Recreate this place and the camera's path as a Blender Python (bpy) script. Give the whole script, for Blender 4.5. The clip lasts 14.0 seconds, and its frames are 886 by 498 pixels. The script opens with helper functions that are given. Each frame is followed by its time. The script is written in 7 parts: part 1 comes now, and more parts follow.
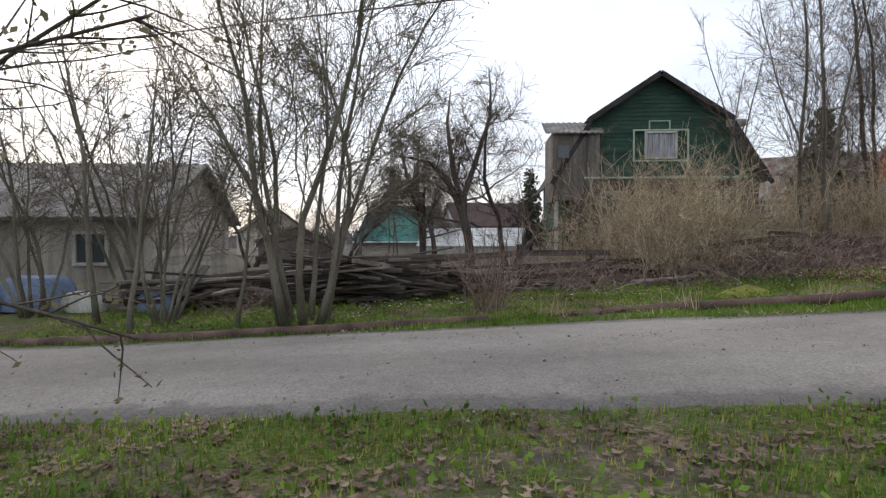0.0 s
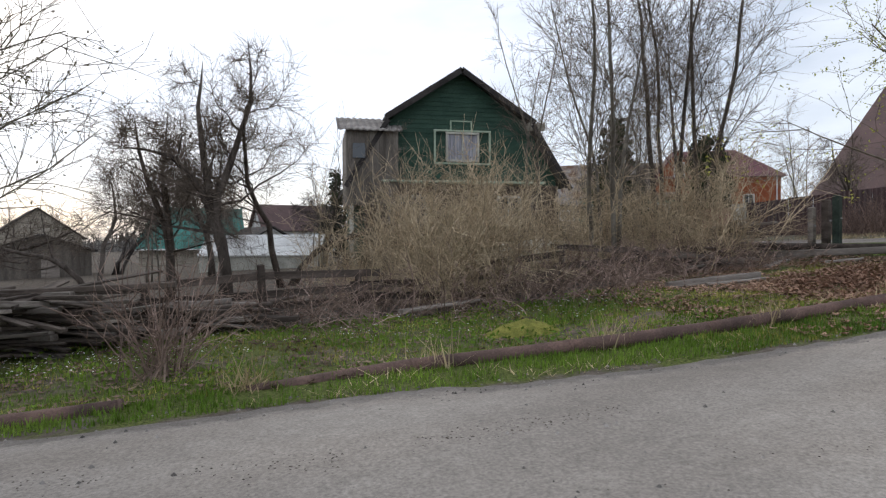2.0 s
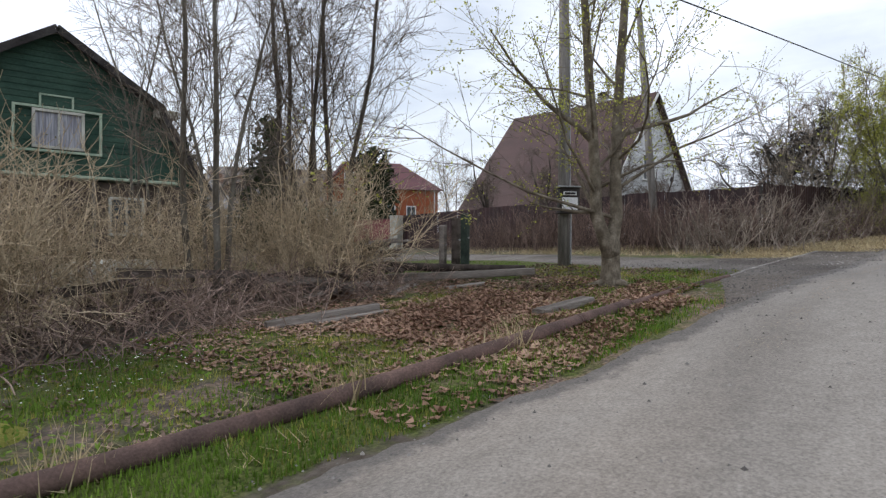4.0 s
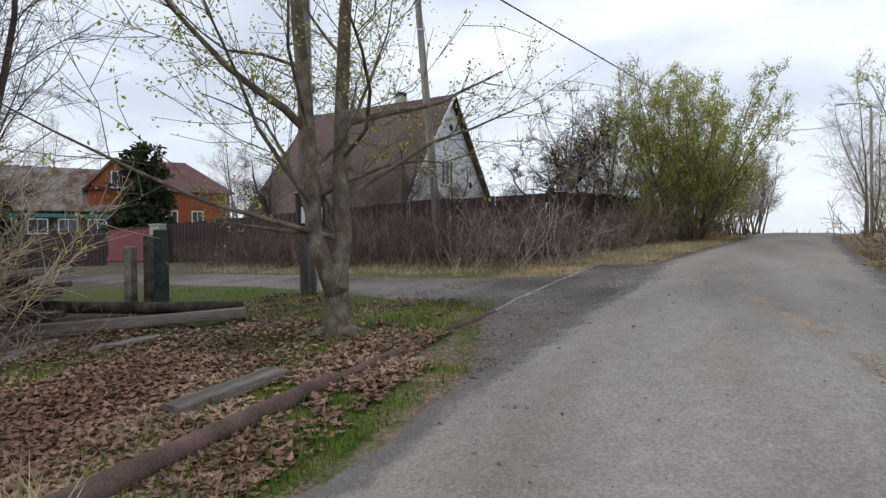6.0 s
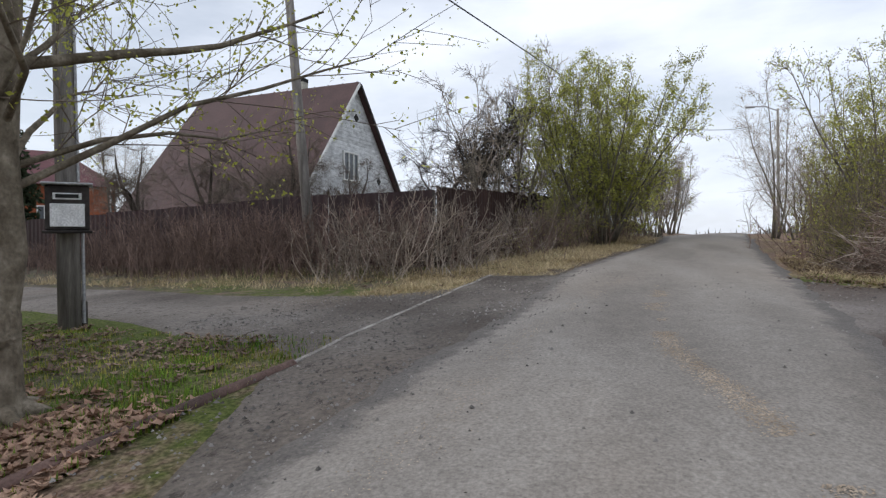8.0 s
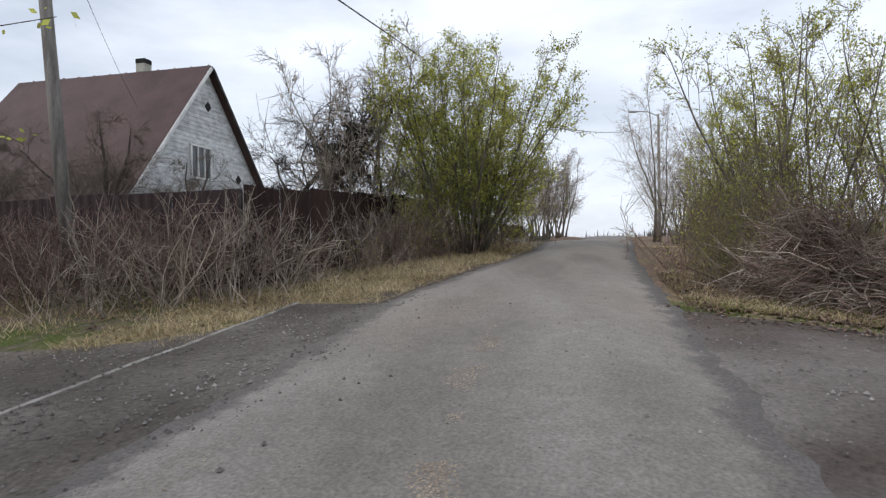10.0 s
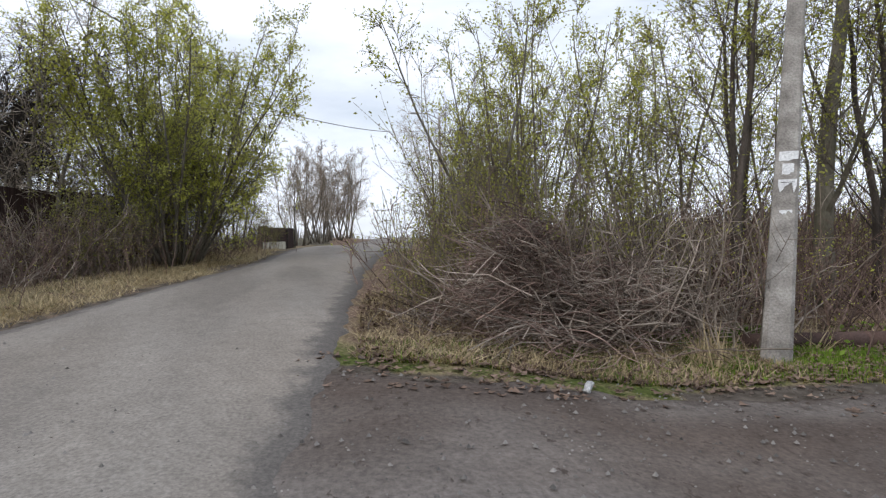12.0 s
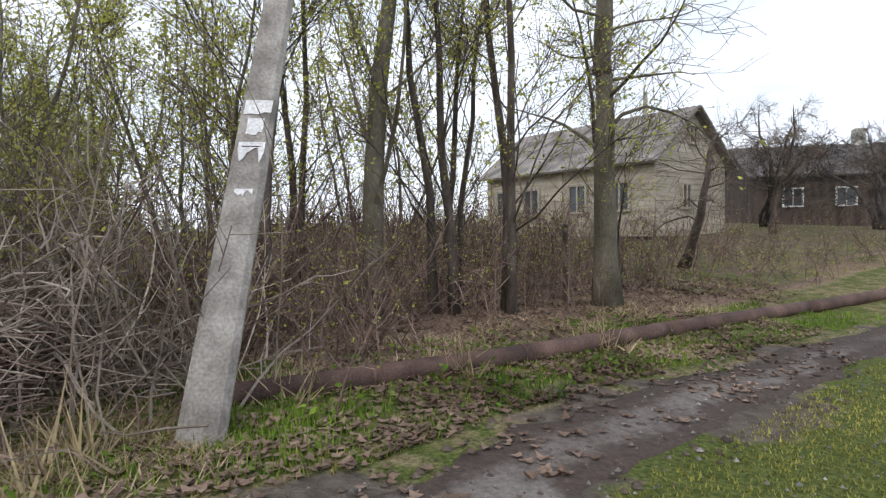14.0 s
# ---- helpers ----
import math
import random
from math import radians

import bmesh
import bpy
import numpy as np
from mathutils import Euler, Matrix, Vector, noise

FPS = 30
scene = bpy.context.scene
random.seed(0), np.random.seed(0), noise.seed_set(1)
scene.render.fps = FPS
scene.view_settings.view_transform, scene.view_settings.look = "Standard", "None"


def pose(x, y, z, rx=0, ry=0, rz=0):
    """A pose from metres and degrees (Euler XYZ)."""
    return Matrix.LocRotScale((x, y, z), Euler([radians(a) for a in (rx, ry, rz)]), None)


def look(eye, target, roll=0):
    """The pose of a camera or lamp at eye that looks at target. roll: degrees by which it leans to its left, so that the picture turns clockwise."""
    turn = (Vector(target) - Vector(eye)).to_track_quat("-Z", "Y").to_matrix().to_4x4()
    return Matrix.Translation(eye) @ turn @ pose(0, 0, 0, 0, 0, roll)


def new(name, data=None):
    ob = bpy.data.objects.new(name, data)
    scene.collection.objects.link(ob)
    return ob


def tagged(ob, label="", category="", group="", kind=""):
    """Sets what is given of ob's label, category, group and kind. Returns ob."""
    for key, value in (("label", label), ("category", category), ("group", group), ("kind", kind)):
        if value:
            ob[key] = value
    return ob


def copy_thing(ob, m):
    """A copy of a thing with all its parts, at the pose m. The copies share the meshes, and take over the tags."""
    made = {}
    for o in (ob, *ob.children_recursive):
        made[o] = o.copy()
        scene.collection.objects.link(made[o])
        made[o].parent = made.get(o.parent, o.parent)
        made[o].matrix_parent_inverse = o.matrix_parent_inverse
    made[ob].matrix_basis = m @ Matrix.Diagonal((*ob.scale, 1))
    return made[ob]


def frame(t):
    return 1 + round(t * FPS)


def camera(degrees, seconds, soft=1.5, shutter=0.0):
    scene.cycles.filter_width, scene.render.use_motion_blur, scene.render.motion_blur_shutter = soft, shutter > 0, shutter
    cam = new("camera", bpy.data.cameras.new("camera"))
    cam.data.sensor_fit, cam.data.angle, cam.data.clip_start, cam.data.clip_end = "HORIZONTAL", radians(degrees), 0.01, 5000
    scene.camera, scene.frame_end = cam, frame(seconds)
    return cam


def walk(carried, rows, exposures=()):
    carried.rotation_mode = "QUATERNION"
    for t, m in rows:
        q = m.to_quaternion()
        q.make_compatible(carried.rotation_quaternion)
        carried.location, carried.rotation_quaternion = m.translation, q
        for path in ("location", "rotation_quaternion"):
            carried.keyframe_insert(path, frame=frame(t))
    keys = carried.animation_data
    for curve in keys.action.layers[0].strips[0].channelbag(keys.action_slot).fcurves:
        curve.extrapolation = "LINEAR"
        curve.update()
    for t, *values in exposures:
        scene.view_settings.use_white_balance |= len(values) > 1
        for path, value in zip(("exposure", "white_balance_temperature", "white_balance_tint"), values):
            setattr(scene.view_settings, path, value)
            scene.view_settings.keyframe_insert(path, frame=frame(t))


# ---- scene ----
cam = camera(72.9, 14.0, soft=1.3, shutter=0.04)
PATH = [
    (0, (-0.277, -0.733, 1.609), (-0.165, 1.264, 1.573), 0.0),
    (0.5, (0.155, 0.061, 1.708), (0.383, 2.048, 1.675), -0.3),
    (1, (0.712, 0.711, 1.798), (1.127, 2.667, 1.765), -0.3),
    (1.5, (1.292, 1.421, 1.804), (1.822, 3.349, 1.775), -0.5),
    (2, (1.897, 2.068, 1.9), (2.554, 3.956, 1.869), -0.3),
    (2.5, (2.456, 2.745, 2.041), (3.2, 4.601, 2.015), 0.0),
    (3, (3.123, 3.159, 2.111), (4.085, 4.912, 2.086), 0.2),
    (3.5, (3.933, 3.538, 2.155), (5.132, 5.138, 2.135), 0.2),
    (4, (4.834, 3.746, 2.187), (6.33, 5.073, 2.173), 0.3),
    (4.2, (5.163, 3.786, 2.253), (6.728, 5.031, 2.25), 0.4),
    (6.3, (8.833, 4.208, 2.547), (10.659, 5.024, 2.538), -0.9),
    (6.5, (9.141, 4.201, 2.511), (10.97, 5.009, 2.502), -0.9),
    (7, (9.891, 4.14, 2.555), (11.737, 4.909, 2.545), -0.8),
    (7.5, (10.586, 4.077, 2.635), (12.455, 4.789, 2.625), -0.9),
    (8, (11.29, 4.001, 2.724), (13.192, 4.618, 2.707), -0.7),
    (8.5, (11.982, 3.9, 2.819), (13.913, 4.418, 2.803), -0.7),
    (8.7, (12.285, 3.853, 2.85), (14.223, 4.345, 2.834), -0.6),
    (10.8, (15.825, 2.637, 3.029), (17.814, 2.842, 3.009), -1.1),
    (11, (16.091, 2.456, 3.065), (18.083, 2.632, 3.044), -1.0),
    (11.5, (16.639, 1.991, 3.09), (18.637, 1.909, 3.068), -1.1),
    (12, (17.207, 1.342, 3.124), (19.177, 0.999, 3.095), -1.2),
    (12.5, (17.645, 0.644, 3.112), (19.541, 0.011, 3.084), -1.2),
    (13, (18.161, -0.211, 3.06), (19.952, -1.1, 3.022), -1.1),
    (13.5, (18.604, -1.073, 3.022), (20.261, -2.193, 2.984), -1.0),
    (14, (19.032, -2.004, 3.025), (20.567, -3.285, 2.982), -0.9),
]
walk(cam, [(t, look(eye, target, roll)) for t, eye, target, roll in PATH], ((0.0, 0.12), (1.0, 0.0), (1.5, 0.02), (3.0, 0.16), (4.2, 0.16), (6.4, 0.0), (8.7, -0.02), (11.0, 0.0), (12.0, 0.1), (13.0, 0.22), (14.0, 0.32)))

# ---- world, sun, exposure ----
world = bpy.data.worlds.new("sky")
scene.world = world
world.use_nodes = True
wn, wl = world.node_tree.nodes, world.node_tree.links
wn.clear()
w_out = wn.new("ShaderNodeOutputWorld")
w_bg = wn.new("ShaderNodeBackground")
w_sky = wn.new("ShaderNodeTexSky")
w_sky.sky_type = "NISHITA"
w_sky.sun_disc = False
w_sky.sun_elevation, w_sky.sun_rotation = radians(28), radians(-25)
w_sky.air_density, w_sky.dust_density = 1.0, 2.0
w_co = wn.new("ShaderNodeTexCoord")
w_map = wn.new("ShaderNodeMapping")
w_map.inputs["Scale"].default_value = (1.0, 1.0, 3.2)
w_noise = wn.new("ShaderNodeTexNoise")
w_noise.inputs["Scale"].default_value, w_noise.inputs["Detail"].default_value = 2.2, 7.0
w_noise.inputs["Roughness"].default_value = 0.55
w_ramp = wn.new("ShaderNodeValToRGB")
w_ramp.color_ramp.elements[0].position, w_ramp.color_ramp.elements[1].position = 0.30, 0.62
w_ramp.color_ramp.elements[0].color = (0.5, 0.5, 0.5, 1)
w_ramp.color_ramp.elements[1].color = (0.95, 0.95, 0.95, 1)
w_mix = wn.new("ShaderNodeMixRGB")
w_mix.inputs["Color2"].default_value = (10.0, 10.65, 11.95, 1)
wl.new(w_co.outputs["Generated"], w_map.inputs["Vector"])
wl.new(w_map.outputs["Vector"], w_noise.inputs["Vector"])
wl.new(w_noise.outputs["Fac"], w_ramp.inputs["Fac"])
wl.new(w_ramp.outputs["Color"], w_mix.inputs["Fac"])
wl.new(w_sky.outputs["Color"], w_mix.inputs["Color1"])
wl.new(w_mix.outputs["Color"], w_bg.inputs["Color"])
w_bg.inputs["Strength"].default_value = 0.105
wl.new(w_bg.outputs["Background"], w_out.inputs["Surface"])

sun = new("sun", bpy.data.lights.new("sun", "SUN"))
sun.data.energy, sun.data.angle, sun.data.color = 0.7, radians(14), (1.0, 0.95, 0.88)
sun.matrix_basis = look((-20, 40, 30), (0, 0, 0))
scene.view_settings.exposure = 0.0


# ---- materials ----
def surf(name, c1, c2, scale=3.0, fine=40.0, rough=0.85, bump=0.3, c3=None, metal=0.0, stretch=(1, 1, 1), rand=0.0, island=0.0, dist=0.02, contrast=(0.35, 0.65)):
    m = bpy.data.materials.new(name)
    m.use_nodes = True
    n, l = m.node_tree.nodes, m.node_tree.links
    b = n["Principled BSDF"]
    co = n.new("ShaderNodeTexCoord")
    mp = n.new("ShaderNodeMapping")
    mp.inputs["Scale"].default_value = stretch
    l.new(co.outputs["Object"], mp.inputs["Vector"])
    big = n.new("ShaderNodeTexNoise")
    big.inputs["Scale"].default_value, big.inputs["Detail"].default_value = scale, 5
    small = n.new("ShaderNodeTexNoise")
    small.inputs["Scale"].default_value, small.inputs["Detail"].default_value = fine, 3
    l.new(mp.outputs["Vector"], big.inputs["Vector"])
    l.new(mp.outputs["Vector"], small.inputs["Vector"])
    r = n.new("ShaderNodeValToRGB")
    r.color_ramp.elements[0].position, r.color_ramp.elements[1].position = contrast
    r.color_ramp.elements[0].color, r.color_ramp.elements[1].color = (*c1, 1), (*c2, 1)
    if c3:
        e = r.color_ramp.elements.new(0.5 * (contrast[0] + contrast[1]))
        e.color = (*c3, 1)
    l.new(big.outputs["Fac"], r.inputs["Fac"])
    hs = n.new("ShaderNodeHueSaturation")
    l.new(r.outputs["Color"], hs.inputs["Color"])
    mul = n.new("ShaderNodeMapRange")
    mul.inputs["From Min"].default_value, mul.inputs["From Max"].default_value = 0.25, 0.75
    mul.inputs["To Min"].default_value, mul.inputs["To Max"].default_value = 0.72, 1.28
    l.new(small.outputs["Fac"], mul.inputs["Value"])
    value = mul.outputs["Result"]
    for amount, node, out in ((rand, "ShaderNodeObjectInfo", "Random"), (island, "ShaderNodeNewGeometry", "Random Per Island")):
        if amount:
            src = n.new(node)
            mr = n.new("ShaderNodeMapRange")
            mr.inputs["To Min"].default_value, mr.inputs["To Max"].default_value = 1 - amount, 1 + amount
            l.new(src.outputs[out], mr.inputs["Value"])
            mm = n.new("ShaderNodeMath")
            mm.operation = "MULTIPLY"
            l.new(value, mm.inputs[0])
            l.new(mr.outputs["Result"], mm.inputs[1])
            value = mm.outputs["Value"]
    l.new(value, hs.inputs["Value"])
    l.new(hs.outputs["Color"], b.inputs["Base Color"])
    b.inputs["Roughness"].default_value, b.inputs["Metallic"].default_value = rough, metal
    b.inputs["Specular IOR Level"].default_value = 0.15 if rough > 0.7 and not metal else 0.4
    if bump:
        add = n.new("ShaderNodeMath")
        l.new(big.outputs["Fac"], add.inputs[0])
        l.new(small.outputs["Fac"], add.inputs[1])
        bp = n.new("ShaderNodeBump")
        bp.inputs["Strength"].default_value, bp.inputs["Distance"].default_value = bump, dist
        l.new(add.outputs["Value"], bp.inputs["Height"])
        l.new(bp.outputs["Normal"], b.inputs["Normal"])
    return m


def leafy(name, c1, c2, rough=0.6, through_light=0.35):
    m = surf(name, c1, c2, 0.6, 9.0, rough + 0.2, 0, island=0.35)
    n, l = m.node_tree.nodes, m.node_tree.links
    b, out = n["Principled BSDF"], n["Material Output"]
    tr = n.new("ShaderNodeBsdfTranslucent")
    l.new(b.inputs["Base Color"].links[0].from_socket, tr.inputs["Color"])
    mx = n.new("ShaderNodeMixShader")
    mx.inputs["Fac"].default_value = through_light
    l.new(b.outputs["BSDF"], mx.inputs[1])
    l.new(tr.outputs["BSDF"], mx.inputs[2])
    l.new(mx.outputs["Shader"], out.inputs["Surface"])
    return m


def paving(name, dark, light, dust, spot, grain, streak=(1, 1, 1), spot_level=0.66, bump=0.6, edge_c=None):
    """Worn paving: wide worn lanes, dusty patches, dark clods and fine grit."""
    m = bpy.data.materials.new(name)
    m.use_nodes = True
    n, l = m.node_tree.nodes, m.node_tree.links
    b = n["Principled BSDF"]
    b.inputs["Roughness"].default_value = 0.93
    b.inputs["Specular IOR Level"].default_value = 0.2
    co = n.new("ShaderNodeTexCoord")

    def ns(scale, detail, stretch=(1, 1, 1), rough=0.55):
        mp = n.new("ShaderNodeMapping")
        mp.inputs["Scale"].default_value = stretch
        t = n.new("ShaderNodeTexNoise")
        t.inputs["Scale"].default_value, t.inputs["Detail"].default_value, t.inputs["Roughness"].default_value = scale, detail, rough
        l.new(co.outputs["Object"], mp.inputs["Vector"])
        l.new(mp.outputs["Vector"], t.inputs["Vector"])
        return t.outputs["Fac"]

    def mapped(v, a, b_, c, d):
        mr = n.new("ShaderNodeMapRange")
        for key, val in (("From Min", a), ("From Max", b_), ("To Min", c), ("To Max", d)):
            mr.inputs[key].default_value = val
        l.new(v, mr.inputs["Value"])
        return mr.outputs["Result"]

    def mix(fac, c1, c2, mode="MIX"):
        mx = n.new("ShaderNodeMixRGB")
        mx.blend_type = mode
        l.new(fac, mx.inputs["Fac"]) if not isinstance(fac, float) else None
        if isinstance(fac, float):
            mx.inputs["Fac"].default_value = fac
        for sock, c in (("Color1", c1), ("Color2", c2)):
            if isinstance(c, tuple):
                mx.inputs[sock].default_value = (*c, 1)
            else:
                l.new(c, mx.inputs[sock])
        return mx.outputs["Color"]

    lanes = ns(0.9, 1.5, streak)
    mid = ns(5.5, 6, (1, 1, 1), 0.65)
    fine = ns(grain, 4, (1, 1, 1), 0.7)
    c = mix(mapped(lanes, 0.35, 0.65, 0, 1), dark, light)
    c = mix(mapped(ns(0.5, 2.5, streak), 0.5, 0.75, 0, 0.7), c, dust)
    if edge_c:
        at = n.new("ShaderNodeAttribute")
        at.attribute_name = "wear"
        sm = n.new("ShaderNodeMath")
        l.new(at.outputs["Fac"], sm.inputs[0])
        l.new(ns(3.5, 6, (1, 1, 1), 0.7), sm.inputs[1])
        c = mix(mapped(sm.outputs["Value"], 0.95, 1.2, 0, 1), c, edge_c)
    grit = n.new("ShaderNodeCombineColor")
    g = mapped(mid, 0.25, 0.75, 0.86, 1.14)
    for k in ("Red", "Green", "Blue"):
        l.new(g, grit.inputs[k])
    c = mix(1.0, c, grit.outputs["Color"], "MULTIPLY")
    grit2 = n.new("ShaderNodeCombineColor")
    g = mapped(fine, 0.25, 0.75, 0.6, 1.4)
    for k in ("Red", "Green", "Blue"):
        l.new(g, grit2.inputs[k])
    c = mix(1.0, c, grit2.outputs["Color"], "MULTIPLY")
    c = mix(mapped(ns(11, 5, (0.6, 1, 1), 0.7), spot_level, spot_level + 0.05, 0, 0.8), c, spot)
    l.new(c, b.inputs["Base Color"])
    add = n.new("ShaderNodeMath")
    l.new(mid, add.inputs[0])
    l.new(fine, add.inputs[1])
    bp = n.new("ShaderNodeBump")
    bp.inputs["Strength"].default_value, bp.inputs["Distance"].default_value = bump, 0.012
    l.new(add.outputs["Value"], bp.inputs["Height"])
    l.new(bp.outputs["Normal"], b.inputs["Normal"])
    return m


M_ASPHALT = paving("asphalt", (0.207, 0.184, 0.161), (0.284, 0.257, 0.228), (0.315, 0.272, 0.23), (0.11, 0.1, 0.092), 38, (0.3, 0.9, 1), 0.7, 0.3, (0.15, 0.135, 0.123))
M_GRAVEL = paving("gravel", (0.095, 0.08, 0.069), (0.2, 0.178, 0.158), (0.165, 0.132, 0.106), (0.055, 0.046, 0.04), 22, (0.5, 0.8, 1), 0.58, 1.0)
M_MUD = paving("mud", (0.094, 0.074, 0.063), (0.215, 0.19, 0.172), (0.13, 0.098, 0.08), (0.06, 0.045, 0.037), 24, (0.8, 0.55, 1), 0.6, 1.0, (0.078, 0.059, 0.049))
M_BARK = surf("bark_grey", (0.09, 0.078, 0.062), (0.2, 0.18, 0.15), 5, 45, 0.9, 0.5, stretch=(1, 1, 0.3), rand=0.12)
M_BARK_DARK = surf("bark_dark", (0.055, 0.045, 0.038), (0.125, 0.105, 0.09), 6, 50, 0.92, 0.5, stretch=(1, 1, 0.35), rand=0.15)
M_BARK_GREEN = surf("bark_mossy", (0.1, 0.092, 0.066), (0.215, 0.195, 0.155), 3, 40, 0.9, 0.6, c3=(0.15, 0.135, 0.105), stretch=(1, 1, 0.4), rand=0.1)
M_BARK_MAPLE = surf("bark_maple_pale", (0.085, 0.069, 0.05), (0.25, 0.215, 0.168), 7, 38, 0.9, 0.7, c3=(0.145, 0.121, 0.09), stretch=(1, 1, 0.8), contrast=(0.3, 0.68))
M_TWIG = surf("twig_brown", (0.095, 0.075, 0.06), (0.21, 0.17, 0.138), 2, 20, 0.9, 0, island=0.3)
M_TWIG_OLIVE = surf("twig_olive", (0.1, 0.085, 0.062), (0.23, 0.2, 0.15), 2, 20, 0.9, 0, island=0.3)
M_BARK_BLACK = surf("bark_blackish", (0.035, 0.03, 0.028), (0.085, 0.074, 0.066), 6, 50, 0.92, 0.5, stretch=(1, 1, 0.35), rand=0.1)
M_TWIG_TAN = surf("twig_tan", (0.32, 0.25, 0.165), (0.57, 0.46, 0.32), 1.2, 15, 0.9, 0, island=0.35)
M_TWIG_RED = surf("twig_reddish", (0.15, 0.105, 0.085), (0.36, 0.265, 0.22), 1.2, 15, 0.9, 0, island=0.4)
M_SCRUB = surf("scrub_twig", (0.09, 0.061, 0.051), (0.265, 0.188, 0.156), 1.2, 15, 0.9, 0, island=0.4)
M_BROWN_BOARD = surf("dark_brown_boards", (0.06, 0.045, 0.038), (0.115, 0.09, 0.075), 1.4, 22, 0.9, 0.3, stretch=(2, 2, 0.3))
M_ROOF_OLD = surf("old_dark_roof", (0.085, 0.078, 0.075), (0.15, 0.14, 0.135), 0.9, 16, 0.9, 0.3)
M_TWIG_GREY = surf("twig_dead_grey", (0.17, 0.138, 0.112), (0.44, 0.375, 0.315), 1.2, 15, 0.9, 0, island=0.45)
M_BUD = leafy("catkins", (0.14, 0.125, 0.075), (0.24, 0.215, 0.135))
M_LEAF = leafy("spring_leaf", (0.33, 0.34, 0.06), (0.52, 0.53, 0.13), 0.55, 0.55)
M_LEAF_DULL = leafy("dull_spring_leaf", (0.2, 0.205, 0.055), (0.34, 0.33, 0.1), 0.6, 0.4)
M_NEEDLE = leafy("needles", (0.022, 0.034, 0.02), (0.05, 0.062, 0.03), 0.7, 0.1)
M_GRASS = leafy("grass_blades", (0.074, 0.145, 0.019), (0.2, 0.3, 0.048), 0.6, 0.3)
M_GRASS_DULL = leafy("dull_grass_blades", (0.185, 0.188, 0.042), (0.4, 0.37, 0.105), 0.7, 0.25)
M_GRASS_DRY = leafy("dry_grass_blades", (0.34, 0.265, 0.15), (0.56, 0.46, 0.29), 0.8, 0.25)
M_LITTER = leafy("fallen_leaves", (0.23, 0.137, 0.095), (0.42, 0.283, 0.205), 0.75, 0.1)
M_LITTER_OLD = leafy("rotting_leaves", (0.09, 0.058, 0.043), (0.3, 0.215, 0.165), 0.75, 0.1)
M_FLOWER = leafy("anemone_flower", (0.7, 0.7, 0.66), (0.8, 0.8, 0.78), 0.6, 0.2)
M_STONE = surf("pebble", (0.1, 0.092, 0.085), (0.29, 0.27, 0.25), 1.3, 20, 0.9, 0, island=0.4)
M_RUST = surf("rusty_pipe", (0.075, 0.05, 0.044), (0.17, 0.108, 0.09), 2.5, 45, 0.8, 0.4, c3=(0.115, 0.075, 0.064), rand=0.08)
M_WOOD_OLD = surf("weathered_wood", (0.12, 0.1, 0.085), (0.3, 0.265, 0.235), 2.5, 30, 0.88, 0.5, stretch=(0.25, 2, 2), rand=0.3)
M_WOOD_DARK = surf("rotten_wood", (0.045, 0.036, 0.03), (0.13, 0.105, 0.09), 2.5, 30, 0.92, 0.6, stretch=(0.4, 2, 2), rand=0.3)
M_POLE_WOOD = surf("pole_wood", (0.13, 0.118, 0.108), (0.27, 0.25, 0.23), 3, 30, 0.9, 0.4, stretch=(3, 3, 0.25))
M_CONCRETE = surf("pole_concrete", (0.2, 0.185, 0.168), (0.4, 0.375, 0.345), 3.5, 45, 0.92, 0.5, c3=(0.3, 0.278, 0.252))
M_FENCE = surf("maroon_sheet", (0.02, 0.0076, 0.0092), (0.034, 0.0118, 0.0135), 1.2, 20, 0.6, 0.1, stretch=(1, 1, 0.3), rand=0.12)
M_FENCE_DARK = surf("brown_rusty_sheet", (0.024, 0.014, 0.0125), (0.05, 0.03, 0.026), 1.0, 14, 0.75, 0.2, stretch=(1, 1, 0.2), rand=0.2)
M_GREEN_WALL = surf("green_boards", (0.027, 0.058, 0.043), (0.05, 0.094, 0.068), 1.0, 12, 0.75, 0.2, stretch=(1, 1, 3), rand=0.1)
M_POST_GREEN = surf("dark_green_paint", (0.025, 0.036, 0.028), (0.055, 0.072, 0.058), 3, 25, 0.8, 0.3)
M_GREEN_TRIM = surf("pale_green_trim", (0.25, 0.33, 0.24), (0.42, 0.5, 0.38), 3, 30, 0.7, 0.1)
M_ROOF_DARK = surf("dark_roof_edge", (0.028, 0.025, 0.024), (0.062, 0.055, 0.052), 2, 20, 0.85, 0.3)
M_SLATE = surf("corrugated_slate", (0.15, 0.135, 0.122), (0.31, 0.285, 0.262), 1.4, 22, 0.92, 0.35, c3=(0.22, 0.2, 0.184))
M_SLATE_RUST = surf("rust_stained_slate", (0.13, 0.075, 0.05), (0.27, 0.25, 0.235), 1.1, 20, 0.92, 0.35, c3=(0.2, 0.165, 0.14))
M_GREY_BOARD = surf("grey_boards", (0.1, 0.088, 0.075), (0.21, 0.185, 0.16), 1.4, 22, 0.9, 0.3, stretch=(2, 2, 0.3), rand=0.15)
M_PALE_BOARD = surf("pale_weathered_boards", (0.27, 0.24, 0.2), (0.45, 0.41, 0.35), 1.4, 22, 0.9, 0.3, stretch=(2, 2, 0.3), rand=0.12)
M_TEAL = surf("teal_roof", (0.03, 0.15, 0.125), (0.055, 0.22, 0.18), 0.8, 10, 0.55, 0.1)
